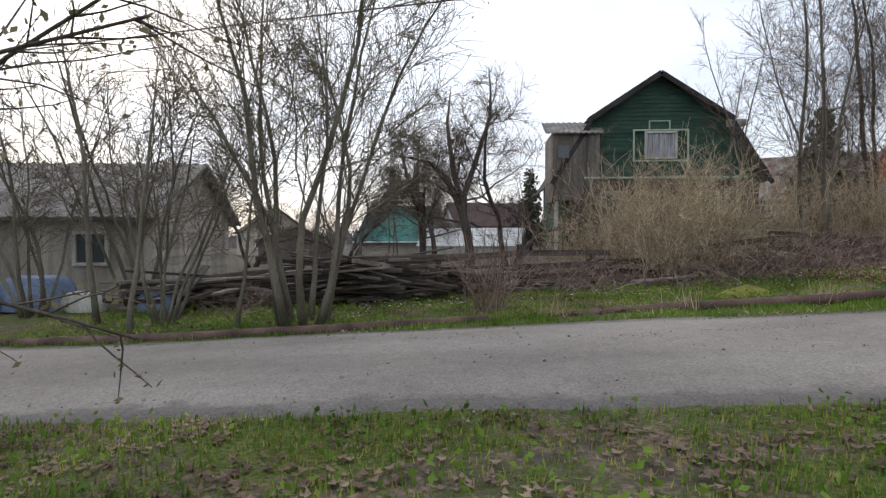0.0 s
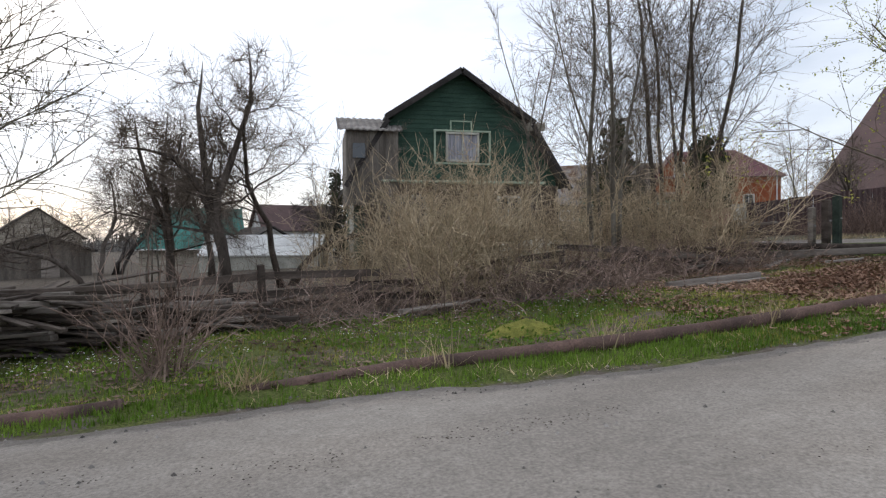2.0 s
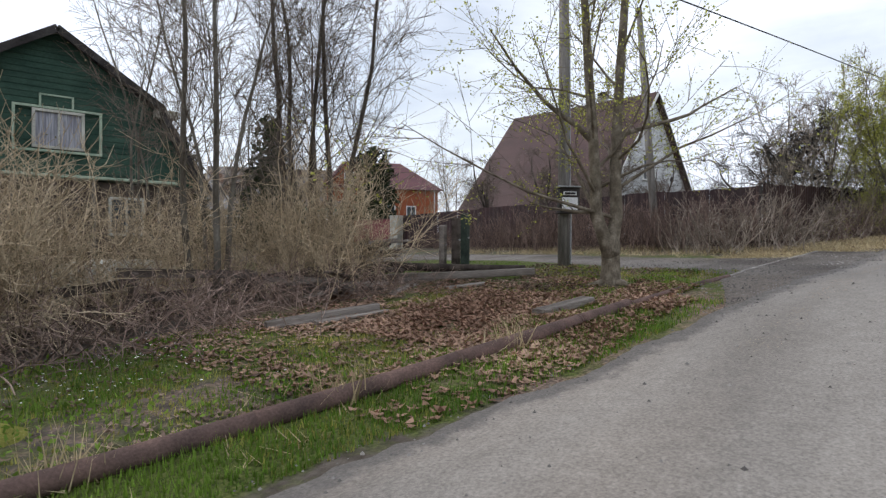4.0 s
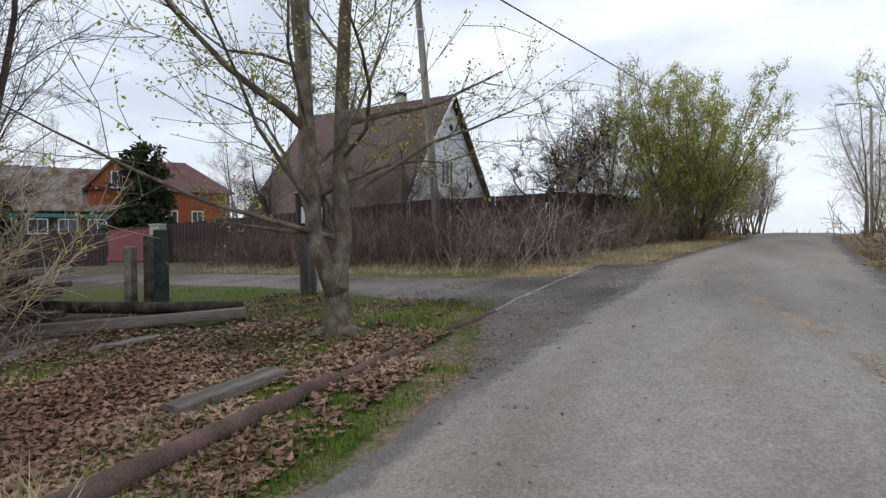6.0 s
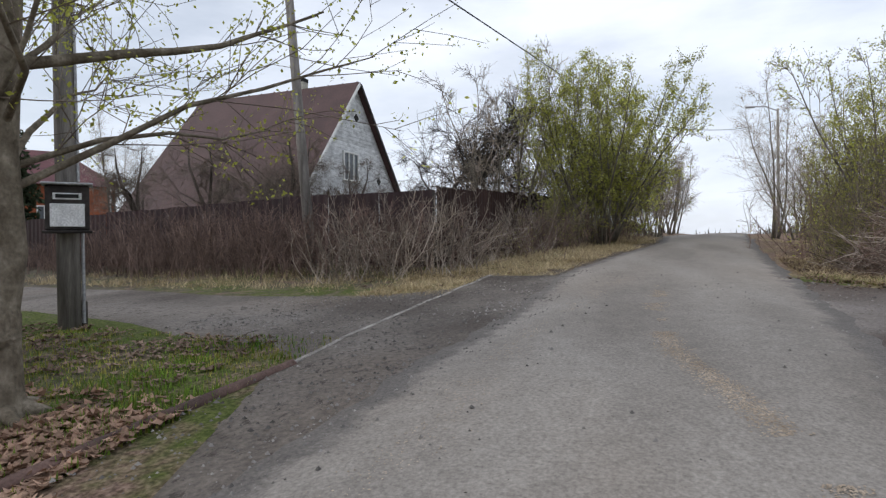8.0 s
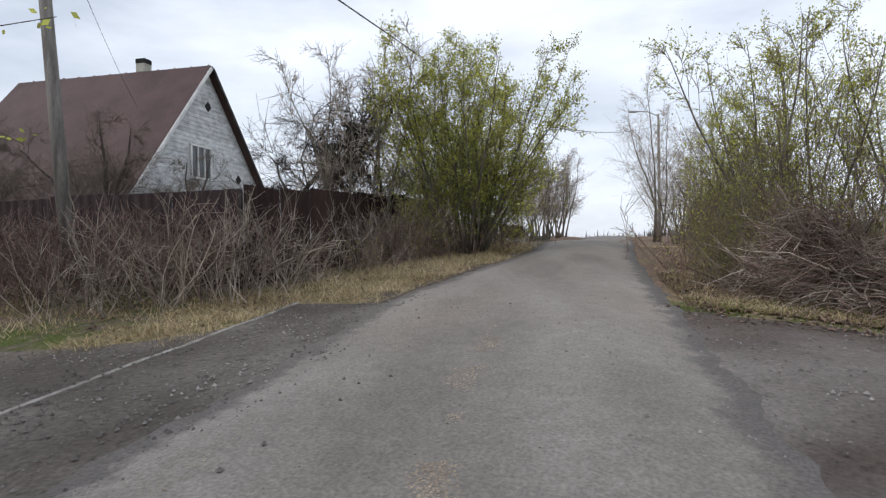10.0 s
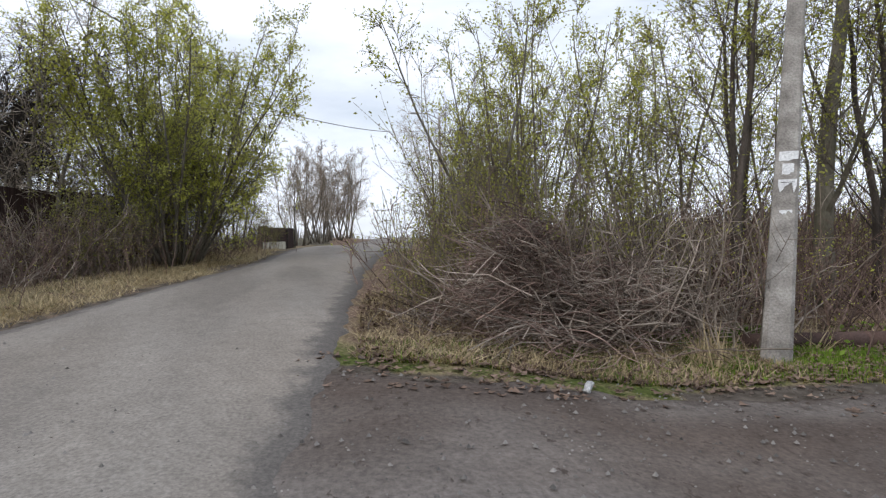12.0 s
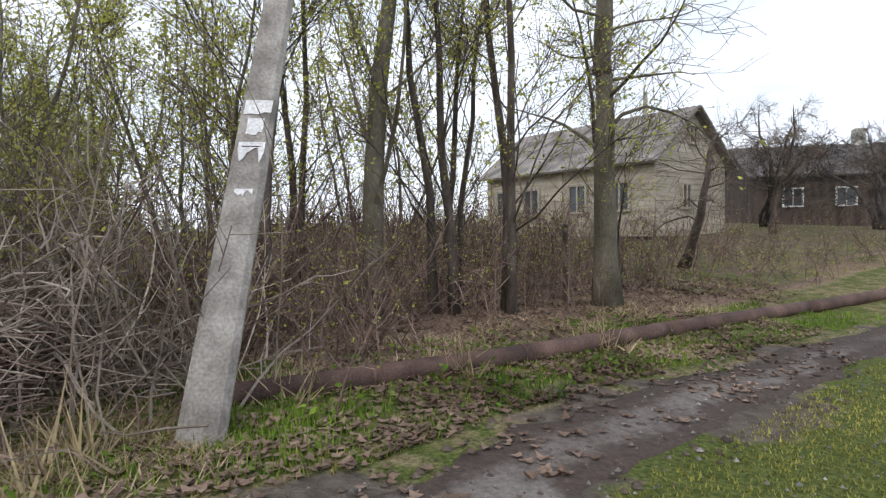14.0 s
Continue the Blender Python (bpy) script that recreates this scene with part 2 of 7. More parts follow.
M_WHITE = surf("white_paint", (0.62, 0.62, 0.6), (0.8, 0.8, 0.78), 2, 25, 0.6, 0.1, rand=0.05)
M_WHITE_BRICK = surf("whitewashed_siding", (0.42, 0.43, 0.43), (0.68, 0.69, 0.69), 2.2, 18, 0.85, 0.4, c3=(0.58, 0.59, 0.59), stretch=(1, 1, 2), rand=0.12)
M_BROWN_ROOF = surf("brown_metal_roof", (0.056, 0.026, 0.024), (0.088, 0.045, 0.04), 0.7, 12, 0.62, 0.15)
M_ORANGE = surf("orange_brick", (0.27, 0.082, 0.04), (0.36, 0.12, 0.06), 1.2, 25, 0.85, 0.2)
M_RED_ROOF = surf("maroon_roof", (0.085, 0.02, 0.024), (0.125, 0.033, 0.035), 0.9, 12, 0.5, 0.1)
M_CREAM = surf("cream_boards", (0.3, 0.265, 0.21), (0.48, 0.43, 0.36), 1.5, 25, 0.85, 0.3, stretch=(0.5, 0.5, 4), rand=0.08)
M_CONC_LIGHT = surf("pale_concrete", (0.36, 0.35, 0.3), (0.55, 0.54, 0.48), 2, 25, 0.9, 0.3)
M_DARK_VOID = surf("dark_interior", (0.02, 0.02, 0.02), (0.035, 0.034, 0.032), 2, 10, 0.9, 0)
M_CURTAIN = surf("curtain", (0.2, 0.2, 0.23), (0.42, 0.42, 0.45), 3, 8, 0.9, 0.1, stretch=(5, 5, 0.3))
M_METAL = surf("grey_metal", (0.3, 0.3, 0.31), (0.45, 0.45, 0.46), 3, 30, 0.5, 0.1, metal=0.7)
M_WIRE = surf("black_cable", (0.02, 0.02, 0.022), (0.035, 0.035, 0.035), 3, 30, 0.6, 0)
M_PAPER = surf("white_paper", (0.66, 0.66, 0.66), (0.8, 0.8, 0.8), 9, 50, 0.8, 0.1)
M_MAROON_PAINT = surf("maroon_paint", (0.2, 0.05, 0.06), (0.26, 0.08, 0.085), 4, 30, 0.6, 0.1)
M_BLUE = surf("blue_sheet", (0.12, 0.16, 0.26), (0.22, 0.27, 0.38), 2, 20, 0.6, 0.1)
M_MOSS = surf("moss", (0.13, 0.14, 0.03), (0.26, 0.25, 0.06), 6, 60, 0.95, 0.9, dist=0.03)
M_GLASS = bpy.data.materials.new("window_glass")
M_GLASS.use_nodes = True
_g = M_GLASS.node_tree.nodes["Principled BSDF"]
_g.inputs["Base Color"].default_value = (0.06, 0.07, 0.08, 1)
_g.inputs["Roughness"].default_value = 0.06


# ---- mesh tools ----
class Geo:
    """Gathers vertices and faces of one part."""

    def __init__(self):
        self.v, self.f = [], []

    def add(self, verts, faces):
        o = len(self.v)
        self.v.extend(verts)
        self.f.extend([tuple(i + o for i in f) for f in faces])
        return self

    def box(self, c, s, rz=0.0, ch=0.0, m=None):
        """A box of size s about c, turned by rz degrees, with chamfered edges."""
        hx, hy, hz = s[0] / 2, s[1] / 2, s[2] / 2
        verts, faces = [], []
        ch = min(ch, 0.45 * min(s))
        if ch <= 0:
            verts = [(x, y, z) for x in (-hx, hx) for y in (-hy, hy) for z in (-hz, hz)]
            faces = [(0, 1, 3, 2), (4, 6, 7, 5), (0, 4, 5, 1), (2, 3, 7, 6), (0, 2, 6, 4), (1, 5, 7, 3)]
        else:
            for z, k in ((-hz, ch), (-hz + ch, 0), (hz - ch, 0), (hz, ch)):
                verts += [(x, y, z) for x, y in ((-hx + k, -hy + k), (hx - k, -hy + k), (hx - k, hy - k), (-hx + k, hy - k))]
            faces = [(3, 2, 1, 0), (12, 13, 14, 15)]
            for ring in range(3):
                for i in range(4):
                    j = (i + 1) % 4
                    faces.append((ring * 4 + i, ring * 4 + j, ring * 4 + 4 + j, ring * 4 + 4 + i))
        mm = m or (Matrix.Translation(c) @ Matrix.Rotation(radians(rz), 4, "Z"))
        self.add([tuple(mm @ Vector(p)) for p in verts], faces)
        return self

    def tube(self, pts, rad, sides=5, cap=True):
        """A tapered tube along a line of points."""
        p = np.asarray(pts, float)
        t = np.gradient(p, axis=0)
        t /= np.linalg.norm(t, axis=1)[:, None] + 1e-9
        ref = np.array((0.0, 0.0, 1.0)) if abs(t[0][2]) < 0.8 else np.array((1.0, 0.0, 0.0))
        u = np.cross(t, ref)
        u /= np.linalg.norm(u, axis=1)[:, None] + 1e-9
        w = np.cross(t, u)
        a = np.linspace(0, 2 * np.pi, sides, endpoint=False)
        r = np.broadcast_to(np.asarray(rad, float), (len(p),))
        ring = p[:, None] + r[:, None, None] * (np.cos(a)[None, :, None] * u[:, None] + np.sin(a)[None, :, None] * w[:, None])
        o = len(self.v)
        self.v.extend(map(tuple, ring.reshape(-1, 3)))
        for k in range(len(p) - 1):
            for i in range(sides):
                j = (i + 1) % sides
                b = o + k * sides
                self.f.append((b + i, b + j, b + sides + j, b + sides + i))
        if cap and sides > 3:
            self.f.append(tuple(range(o + sides - 1, o - 1, -1)))
            e = o + (len(p) - 1) * sides
            self.f.append(tuple(range(e, e + sides)))
        return self

    def mesh(self, name, mat, smooth=False):
        me = bpy.data.meshes.new(name)
        me.from_pydata(self.v, [], self.f)
        me.materials.append(mat)
        if smooth:
            me.polygons.foreach_set("use_smooth", [True] * len(me.polygons))
        me.update()
        return me


def part(name, geo, mat, parent=None, label="", smooth=False):
    me = geo.mesh(name, mat, smooth) if isinstance(geo, Geo) else geo
    ob = new(name, me)
    if parent is not None:
        ob.parent = parent
    if label:
        tagged(ob, label)
    return ob


def thing(name, label, category, x=0, y=0, z=0, rz=0, group="", kind=""):
    ob = new(name)
    ob.empty_display_size = 0.1
    ob.matrix_basis = pose(x, y, z, 0, 0, rz)
    return tagged(ob, label, category, group, kind)


def cloud(name, verts, faces, mat, label, category, smooth=False):
    """Uncountable small pieces as one object."""
    me = bpy.data.meshes.new(name)
    me.from_pydata(np.asarray(verts).reshape(-1, 3).tolist(), [], faces)
    me.materials.append(mat)
    ob = new(name, me)
    return tagged(ob, label, category, kind="stuff")


# ---- lie of the land ----
PROFILE = ((-60, -1.0), (-20, -0.25), (-5, 0.08), (0, 0.30), (3, 0.47), (6, 0.57), (10, 1.0), (14, 1.5), (17, 1.72), (20, 1.87), (22.5, 2.0), (30, 2.52), (36, 2.83), (41, 2.93), (46, 2.86), (52, 2.78), (62, 3.1), (80, 3.7), (100, 3.6), (140, 2.6), (200, 0.5))
PX, PZ = np.array([p[0] for p in PROFILE]), np.array([p[1] for p in PROFILE])
NORTH = ((-60, 9.5), (-20, 8.4), (-5, 7.75), (-1, 7.7), (1.3, 7.5), (4.3, 7.2), (7.5, 6.8), (9.4, 6.45), (11.3, 6.25), (13.3, 6.1), (15, 5.95), (18, 5.6), (20, 5.5), (23.0, 5.5), (25.2, 5.08), (26.7, 4.75), (28, 4.4), (29.5, 3.9), (32.5, 3.3), (37, 2.98), (41, 2.85), (46, 2.5), (60, 0.4), (80, -2.5), (110, -7.0))
SOUTH = ((-60, 5.5), (-20, 4.9), (-3.5, 4.2), (-1.7, 4.0), (0, 3.77), (1.7, 3.5), (3.1, 3.3), (5, 3.05), (8, 2.9), (12, 2.6), (16, 2.2), (19.1, 1.77), (20.4, 1.63), (21.7, 1.5), (23.5, 1.38), (25.6, 1.27), (27.2, 1.1), (28.8, 0.9), (33, 0.38), (36, -0.15), (40, -0.75), (46, -1.6), (60, -3.8), (80, -6.7), (110, -11.2))


def edge(table, x):
    return np.interp(x, [p[0] for p in table], [p[1] for p in table])


def ss(a, b, x):
    u = np.clip((x - a) / (b - a), 0, 1)
    return u * u * (3 - 2 * u)


def land(x, y):
    """Height of the smooth ground."""
    x, y = np.asarray(x, float), np.asarray(y, float)
    z = (np.interp(x - 1.2, PX, PZ) + 2 * np.interp(x, PX, PZ) + np.interp(x + 1.2, PX, PZ)) / 4
    z = z - 0.03 * np.clip(y - 13, 0, 25) * np.clip((x - 8) / 8, 0, 1)
    z = z - 0.28 * ss(1.5, -2.5, y) * np.clip((x + 20) / 30, 0, 1) + 0.05 * np.clip(-13 - y, 0, 20)
    crown = ss(0, 0.9, y - edge(SOUTH, x)) * ss(0, 0.9, edge(NORTH, x) - y)
    return z + 0.07 * crown


def rough_noise(x, y):
    return noise.noise((x * 0.9, y * 0.9, 0)) * 0.035 + noise.noise((x * 3.1, y * 3.1, 7)) * 0.02


def off_road(x, y):
    """0 on roads and tracks, 1 well off them."""
    a = np.maximum(edge(SOUTH, x) - y, y - edge(NORTH, x))
    main = ss(0.0, 0.5, a)
    side = ss(0, 0.5, np.maximum(np.abs(x - side_mid(y)) - 1.35, 6.0 - y))
    wedge = np.where((x > 13.5) & (x < 23.4) & (y > 3) & (y < 7.0), 0.0, 1.0)
    dirt = ss(0, 0.5, np.maximum.reduce([16.0 - x, x - track_edge(y), y - 1.8]))
    return np.minimum.reduce([main, side, wedge, dirt])


def track_edge(y):
    """The outer edge of the dirt track."""
    return np.interp(-y, (-2, -0.8, 0, 1.3, 3, 3.8, 5, 8, 12, 30), (22.9, 22.5, 22.4, 22.0, 21.95, 21.75, 21.9, 21.8, 21.5, 20.0))


def side_mid(y):
    return np.interp(y, (6, 8.5, 11, 14.5, 17.5, 24, 40, 60), (19.0, 18.4, 18.8, 19.6, 20.5, 21.8, 23.5, 24.0))


def height(x, y):
    return float(land(x, y)) + rough_noise(x, y) * float(off_road(x, y))


def axis(lo, hi, a, b, step, grow=1.18):
    """Grid lines, close between a and b and ever wider outside."""
    mid = list(np.arange(a, b + 1e-6, step))
    for sign, end in ((1, hi), (-1, lo)):
        v, s = (b, step) if sign > 0 else (a, step)
        out = []
        while (v - end) * sign < 0:
            s *= grow
            v += s * sign
            out.append(v)
        mid = mid + out if sign > 0 else out[::-1] + mid
    return np.array(mid)


def zone_weights(x, y, n):
    """Share of green, of dry straw, of leaf litter and of bare soil at a place."""
    g, s, l, b = 0.35, 0.25, 0.25, 0.25
    yn, ys = float(edge(NORTH, x)), float(edge(SOUTH, x))
    w1 = noise.noise((x * 0.6, y * 0.6, 11)) + 0.5 * noise.noise((x * 1.9, y * 1.9, 12))
    w2 = noise.noise((x * 0.6, y * 0.6, 21)) + 0.5 * noise.noise((x * 1.9, y * 1.9, 22))
    if y > yn + 0.4 or y < 1.2:
        x, y = x + 0.8 * w1, y + 0.5 * w2
    if y < ys and x < 16:
        g, s, l, b = max(0.2, 0.6 + 0.45 * w1), 0.3 + 0.25 * w2, 0.4 - 0.2 * w1, 0.2
    elif y >= yn and x < 16.4 and y < 13:
        v = y - yn
        if x < 9:
            g, s, l, b = (0.62, 0.2, 0.35, 0.2) if v < 5.2 else (0.2, 0.1, 0.3, 0.7)
            if v < 1.3:
                g, s, l, b = 0.9, 0.1, 0.15, 0.0
            if 1.3 < v < 2.9:
                g, l, b = 0.45, 0.45, 0.3
        else:
            g, s, l, b = (0.5, 0.35, 0.75, 0.1) if v < 6 else (0.2, 0.2, 0.6, 0.4)
        if v < 0.3:
            g, b = 0.4, 0.6
    elif x < 16 and y >= 13:
        g, s, l, b = 0.2, 0.2, 0.3, 0.6
    if 14.6 < x < 18.4 and y > 8.6:
        g, s, l, b = 0.62, 0.25, 0.4, 0.35
        if y < 10.5 and x < 16.5:
            g, l, b = 0.4, 0.5, 0.5
    if x > 19.5 and y > yn and x < 60 and y < 14:
        g, s, l, b = 0.3, 0.62, 0.5, 0.3
        if y > 8.4 and x < 26:
            g, s, l, b = 0.45, 0.3, 0.5, 0.6
        if y < yn + 0.45:
            g, s, l, b = 0.1, 0.3, 0.4, 0.9
    if x > 17 and y < 1.8:
        if x < 21.0 and y < -4.2:
            g, s, l, b = 0.75, 0.6, 0.15, 0.05
        elif x < float(track_edge(y)):
            g, s, l, b = 0.0, 0.05, 0.15, 1.0
        elif x < 23.6:
            g, s, l, b = 0.5, 0.7, 0.5, 0.1
        else:
            g, s, l, b = 0.15, 0.35, 0.8, 0.2
        if y < -13 and x > 24:
            g, s, l, b = 0.42, 0.35, 0.55, 0.3
    return g * (0.6 + n), s * (0.6 + n), l * (1.1 - n * 0.5), b


# ---- ground ----
xs, ys_ = axis(-700, 900, -10, 36, 0.28), axis(-700, 900, -14, 18, 0.28)
gx, gy = np.meshgrid(xs, ys_, indexing="ij")
gz = land(gx, gy)
free = off_road(gx, gy)
near = (np.abs(gx - 14) < 60) & (np.abs(gy) < 60)
for i, j in zip(*np.nonzero(near)):
    gz[i, j] += rough_noise(gx[i, j], gy[i, j]) * free[i, j]
gv = np.stack([gx, gy, gz], -1).reshape(-1, 3)
nx, ny = gx.shape
idx = np.arange(nx * ny).reshape(nx, ny)
gf = np.stack([idx[:-1, :-1], idx[1:, :-1], idx[1:, 1:], idx[:-1, 1:]], -1).reshape(-1, 4)
g_me = bpy.data.meshes.new("ground")
g_me.from_pydata(gv.tolist(), [], gf.tolist())
att = g_me.attributes.new("zones", "FLOAT_COLOR", "POINT")
zone = np.zeros((nx * ny, 4), np.float32)
for k, (x, y, z) in enumerate(gv):
    n1 = noise.noise((x * 0.7, y * 0.7, 3)) * 0.5 + 0.5 if abs(x) < 70 and abs(y) < 70 else 0.5
    zone[k] = zone_weights(x, y, n1)
att.data.foreach_set("color", zone.ravel())
g_me.polygons.foreach_set("use_smooth", [True] * len(g_me.polygons))


def ground_material():
    m = bpy.data.materials.new("earth_and_turf")
    m.use_nodes = True
    n, l = m.node_tree.nodes, m.node_tree.links
    b = n["Principled BSDF"]
    b.inputs["Roughness"].default_value = 0.95
    b.inputs["Specular IOR Level"].default_value = 0.1
    at = n.new("ShaderNodeAttribute")
    at.attribute_name = "zones"
    sp = n.new("ShaderNodeSeparateColor")
    l.new(at.outputs["Color"], sp.inputs["Color"])
    co = n.new("ShaderNodeTexCoord")

    def ns(scale, detail=5):
        t = n.new("ShaderNodeTexNoise")
        t.inputs["Scale"].default_value, t.inputs["Detail"].default_value = scale, detail
        l.new(co.outputs["Object"], t.inputs["Vector"])
        return t.outputs["Fac"]

    def ramp(fac, *stops):
        r = n.new("ShaderNodeValToRGB")
        els = r.color_ramp.elements
        while len(els) < len(stops):
            els.new(0.5)
        for e, (p, c) in zip(els, stops):
            e.position, e.color = p, (*c, 1)
        l.new(fac, r.inputs["Fac"])
        return r.outputs["Color"]

    def over(base, col, share, pattern):
        s = n.new("ShaderNodeMath")
        s.operation = "ADD"
        l.new(share, s.inputs[0])
        l.new(pattern, s.inputs[1])
        mr = n.new("ShaderNodeMapRange")
        mr.inputs["From Min"].default_value, mr.inputs["From Max"].default_value = 0.85, 1.15
        l.new(s.outputs["Value"], mr.inputs["Value"])
        mx = n.new("ShaderNodeMixRGB")
        l.new(mr.outputs["Result"], mx.inputs["Fac"])
        l.new(base, mx.inputs["Color1"])
        l.new(col, mx.inputs["Color2"])
        return mx.outputs["Color"]

    fine, mid, wide = ns(28), ns(7), ns(1.7)
    soil = ramp(mid, (0.3, (0.075, 0.062, 0.05)), (0.7, (0.16, 0.135, 0.112)))
    leaf = ramp(fine, (0.35, (0.1, 0.064, 0.048)), (0.5, (0.21, 0.142, 0.108)), (0.68, (0.36, 0.26, 0.2)))
    straw = ramp(fine, (0.3, (0.14, 0.105, 0.058)), (0.7, (0.36, 0.295, 0.175)))
    turf = ramp(fine, (0.3, (0.045, 0.06, 0.018)), (0.5, (0.09, 0.112, 0.03)), (0.72, (0.165, 0.175, 0.06)))
    c = over(soil, leaf, sp.outputs["Blue"], mid)
    c = over(c, straw, sp.outputs["Green"], wide)
    c = over(c, turf, sp.outputs["Red"], ns(4.3))
    l.new(c, b.inputs["Base Color"])
    bp = n.new("ShaderNodeBump")
    bp.inputs["Strength"].default_value, bp.inputs["Distance"].default_value = 0.9, 0.04
    l.new(fine, bp.inputs["Height"])
    l.new(bp.outputs["Normal"], b.inputs["Normal"])
    return m


g_me.materials.append(ground_material())
tagged(new("ground", g_me), "rough grassy ground with leaf litter and bare soil", "ground", kind="structure")


def sheet(name, lines, mat, lift, label, category):
    """A strip of paving over the land: lines run across it, each a row of (x, y)."""
    rows = len(lines)
    cols = len(lines[0])
    v = [(x, y, float(land(x, y)) + lift - (0.05 if c in (0, cols - 1) else 0.0)) for line in lines for c, (x, y) in enumerate(line)]
    f = [(r * cols + c, (r + 1) * cols + c, (r + 1) * cols + c + 1, r * cols + c + 1) for r in range(rows - 1) for c in range(cols - 1)]
    me = bpy.data.meshes.new(name)
    me.from_pydata(v, [], f)
    me.materials.append(mat)
    me.polygons.foreach_set("use_smooth", [True] * len(f))
    side = np.array([max(0.0, 1 - min(math.dist(q, line[0]), math.dist(q, line[-1])) / 0.65) for line in lines for q in line], np.float32)
    me.attributes.new("wear", "FLOAT", "POINT").data.foreach_set("value", side)
    return tagged(new(name, me), label, category, kind="structure")


def ragged(x, seed, amount):
    return amount * (noise.noise((x * 0.8, seed, 0)) + 0.7 * noise.noise((x * 3.3, seed, 5)) + 0.4 * noise.noise((x * 9.1, seed, 9)))


lines = []
for x in np.concatenate([np.arange(-60, -10, 1.0), np.arange(-10, 34, 0.12), np.arange(34, 108, 0.6)]):
    a, b = float(edge(SOUTH, x)) + ragged(x, 1.5, 0.1), float(edge(NORTH, x)) + ragged(x, 8.5, 0.1)
    lines.append([(x, a + (b - a) * k) for k in (-0.02, 0, 0.04, 0.08, 0.16, 0.25, 0.4, 0.55, 0.7, 0.84, 0.92, 0.96, 1.0, 1.02)])
sheet("road", lines, M_ASPHALT, 0.03, "worn grey asphalt lane with ragged edges", "road")

lines = []
for y in np.arange(4.6, 60, 0.2):
    m, h = float(side_mid(y)), 1.25 + 0.9 * float(ss(11, 7, y)) + 1.6 * float(ss(7.8, 6.0, y))
    lines.append([(m - h + 2 * h * k + ragged(y, 20 + (k > 0.5), 0.1) * (k in (0, 1)), y) for k in (0, 0.05, 0.2, 0.35, 0.5, 0.65, 0.8, 0.95, 1)])
sheet("side_road", lines, M_GRAVEL, 0.018, "dusty grey gravel side lane joining the road", "road")

lines = []
for x in np.arange(13.2, 23.4, 0.15):
    a, b = float(edge(NORTH, x)) - 0.3, min(7.05, 6.2 + 0.35 * max(0, x - 13.2))
    lines.append([(x, a + (b - a) * k + (ragged(x, 31, 0.3) if k == 1 else 0)) for k in (0, 0.06, 0.3, 0.6, 0.94, 1)])
sheet("gravel_shoulder", lines, M_GRAVEL, 0.012, "crushed grey gravel beside the asphalt at the junction", "road")

lines = []
for y in np.arange(-30, 2.2, 0.2):
    a = 16.0 if y > -3.2 else 16.0 + 5.0 * float(ss(-3.2, -4.6, y))
    b = float(track_edge(y)) + ragged(y, 41, 0.24)
    a = min(a + ragged(y, 43, 0.12) + (0.5 * ragged(y * 0.3, 44, 1.0) if y > -3.2 else 0), b - 0.7)
    lines.append([(a + (b - a) * k, y) for k in (0, 0.05, 0.2, 0.4, 0.6, 0.8, 0.95, 1)])
sheet("dirt_track", lines, M_MUD, 0.014, "muddy dark gravel track turning off the asphalt", "road")


# ---- woody plants ----
def turned(d, angle, rng):
    """The direction d swung by an angle to a random side."""
    a = np.cross(d, rng.normal(size=3))
    a /= np.linalg.norm(a) + 1e-9
    return d * math.cos(angle) + a * math.sin(angle)


def shoot(rng, p, d, length, segs, wander, lift):
    pts, d = [np.array(p, float)], np.array(d, float)
    for _ in range(segs):
        d = d + rng.normal(size=3) * wander
        d[2] += lift
        d /= np.linalg.norm(d)
        pts.append(pts[-1] + d * length / segs)
    return np.array(pts), d


def blades(places, rng, size, mat_name, mat, parent=None, jitter=0.05):
    """Small leaf-shaped faces at the places."""
    p = np.asarray(places, float) + rng.normal(size=(len(places), 3)) * jitter
    n = len(p)
    u = rng.normal(size=(n, 3))
    u /= np.linalg.norm(u, axis=1)[:, None]
    w = np.cross(u, rng.normal(size=(n, 3)))
    w /= np.linalg.norm(w, axis=1)[:, None]
    s = size * rng.uniform(0.6, 1.4, (n, 1))
    v = np.stack([p, p + u * s * 0.5 + w * s * 0.28, p + u * s, p + u * s * 0.5 - w * s * 0.28], 1).reshape(-1, 3)
    me = bpy.data.meshes.new(mat_name)
    me.from_pydata(v.tolist(), [], np.arange(4 * n).reshape(n, 4).tolist())
    me.materials.append(mat)
    return tagged(part(mat_name, me, mat, parent), kind="stuff")


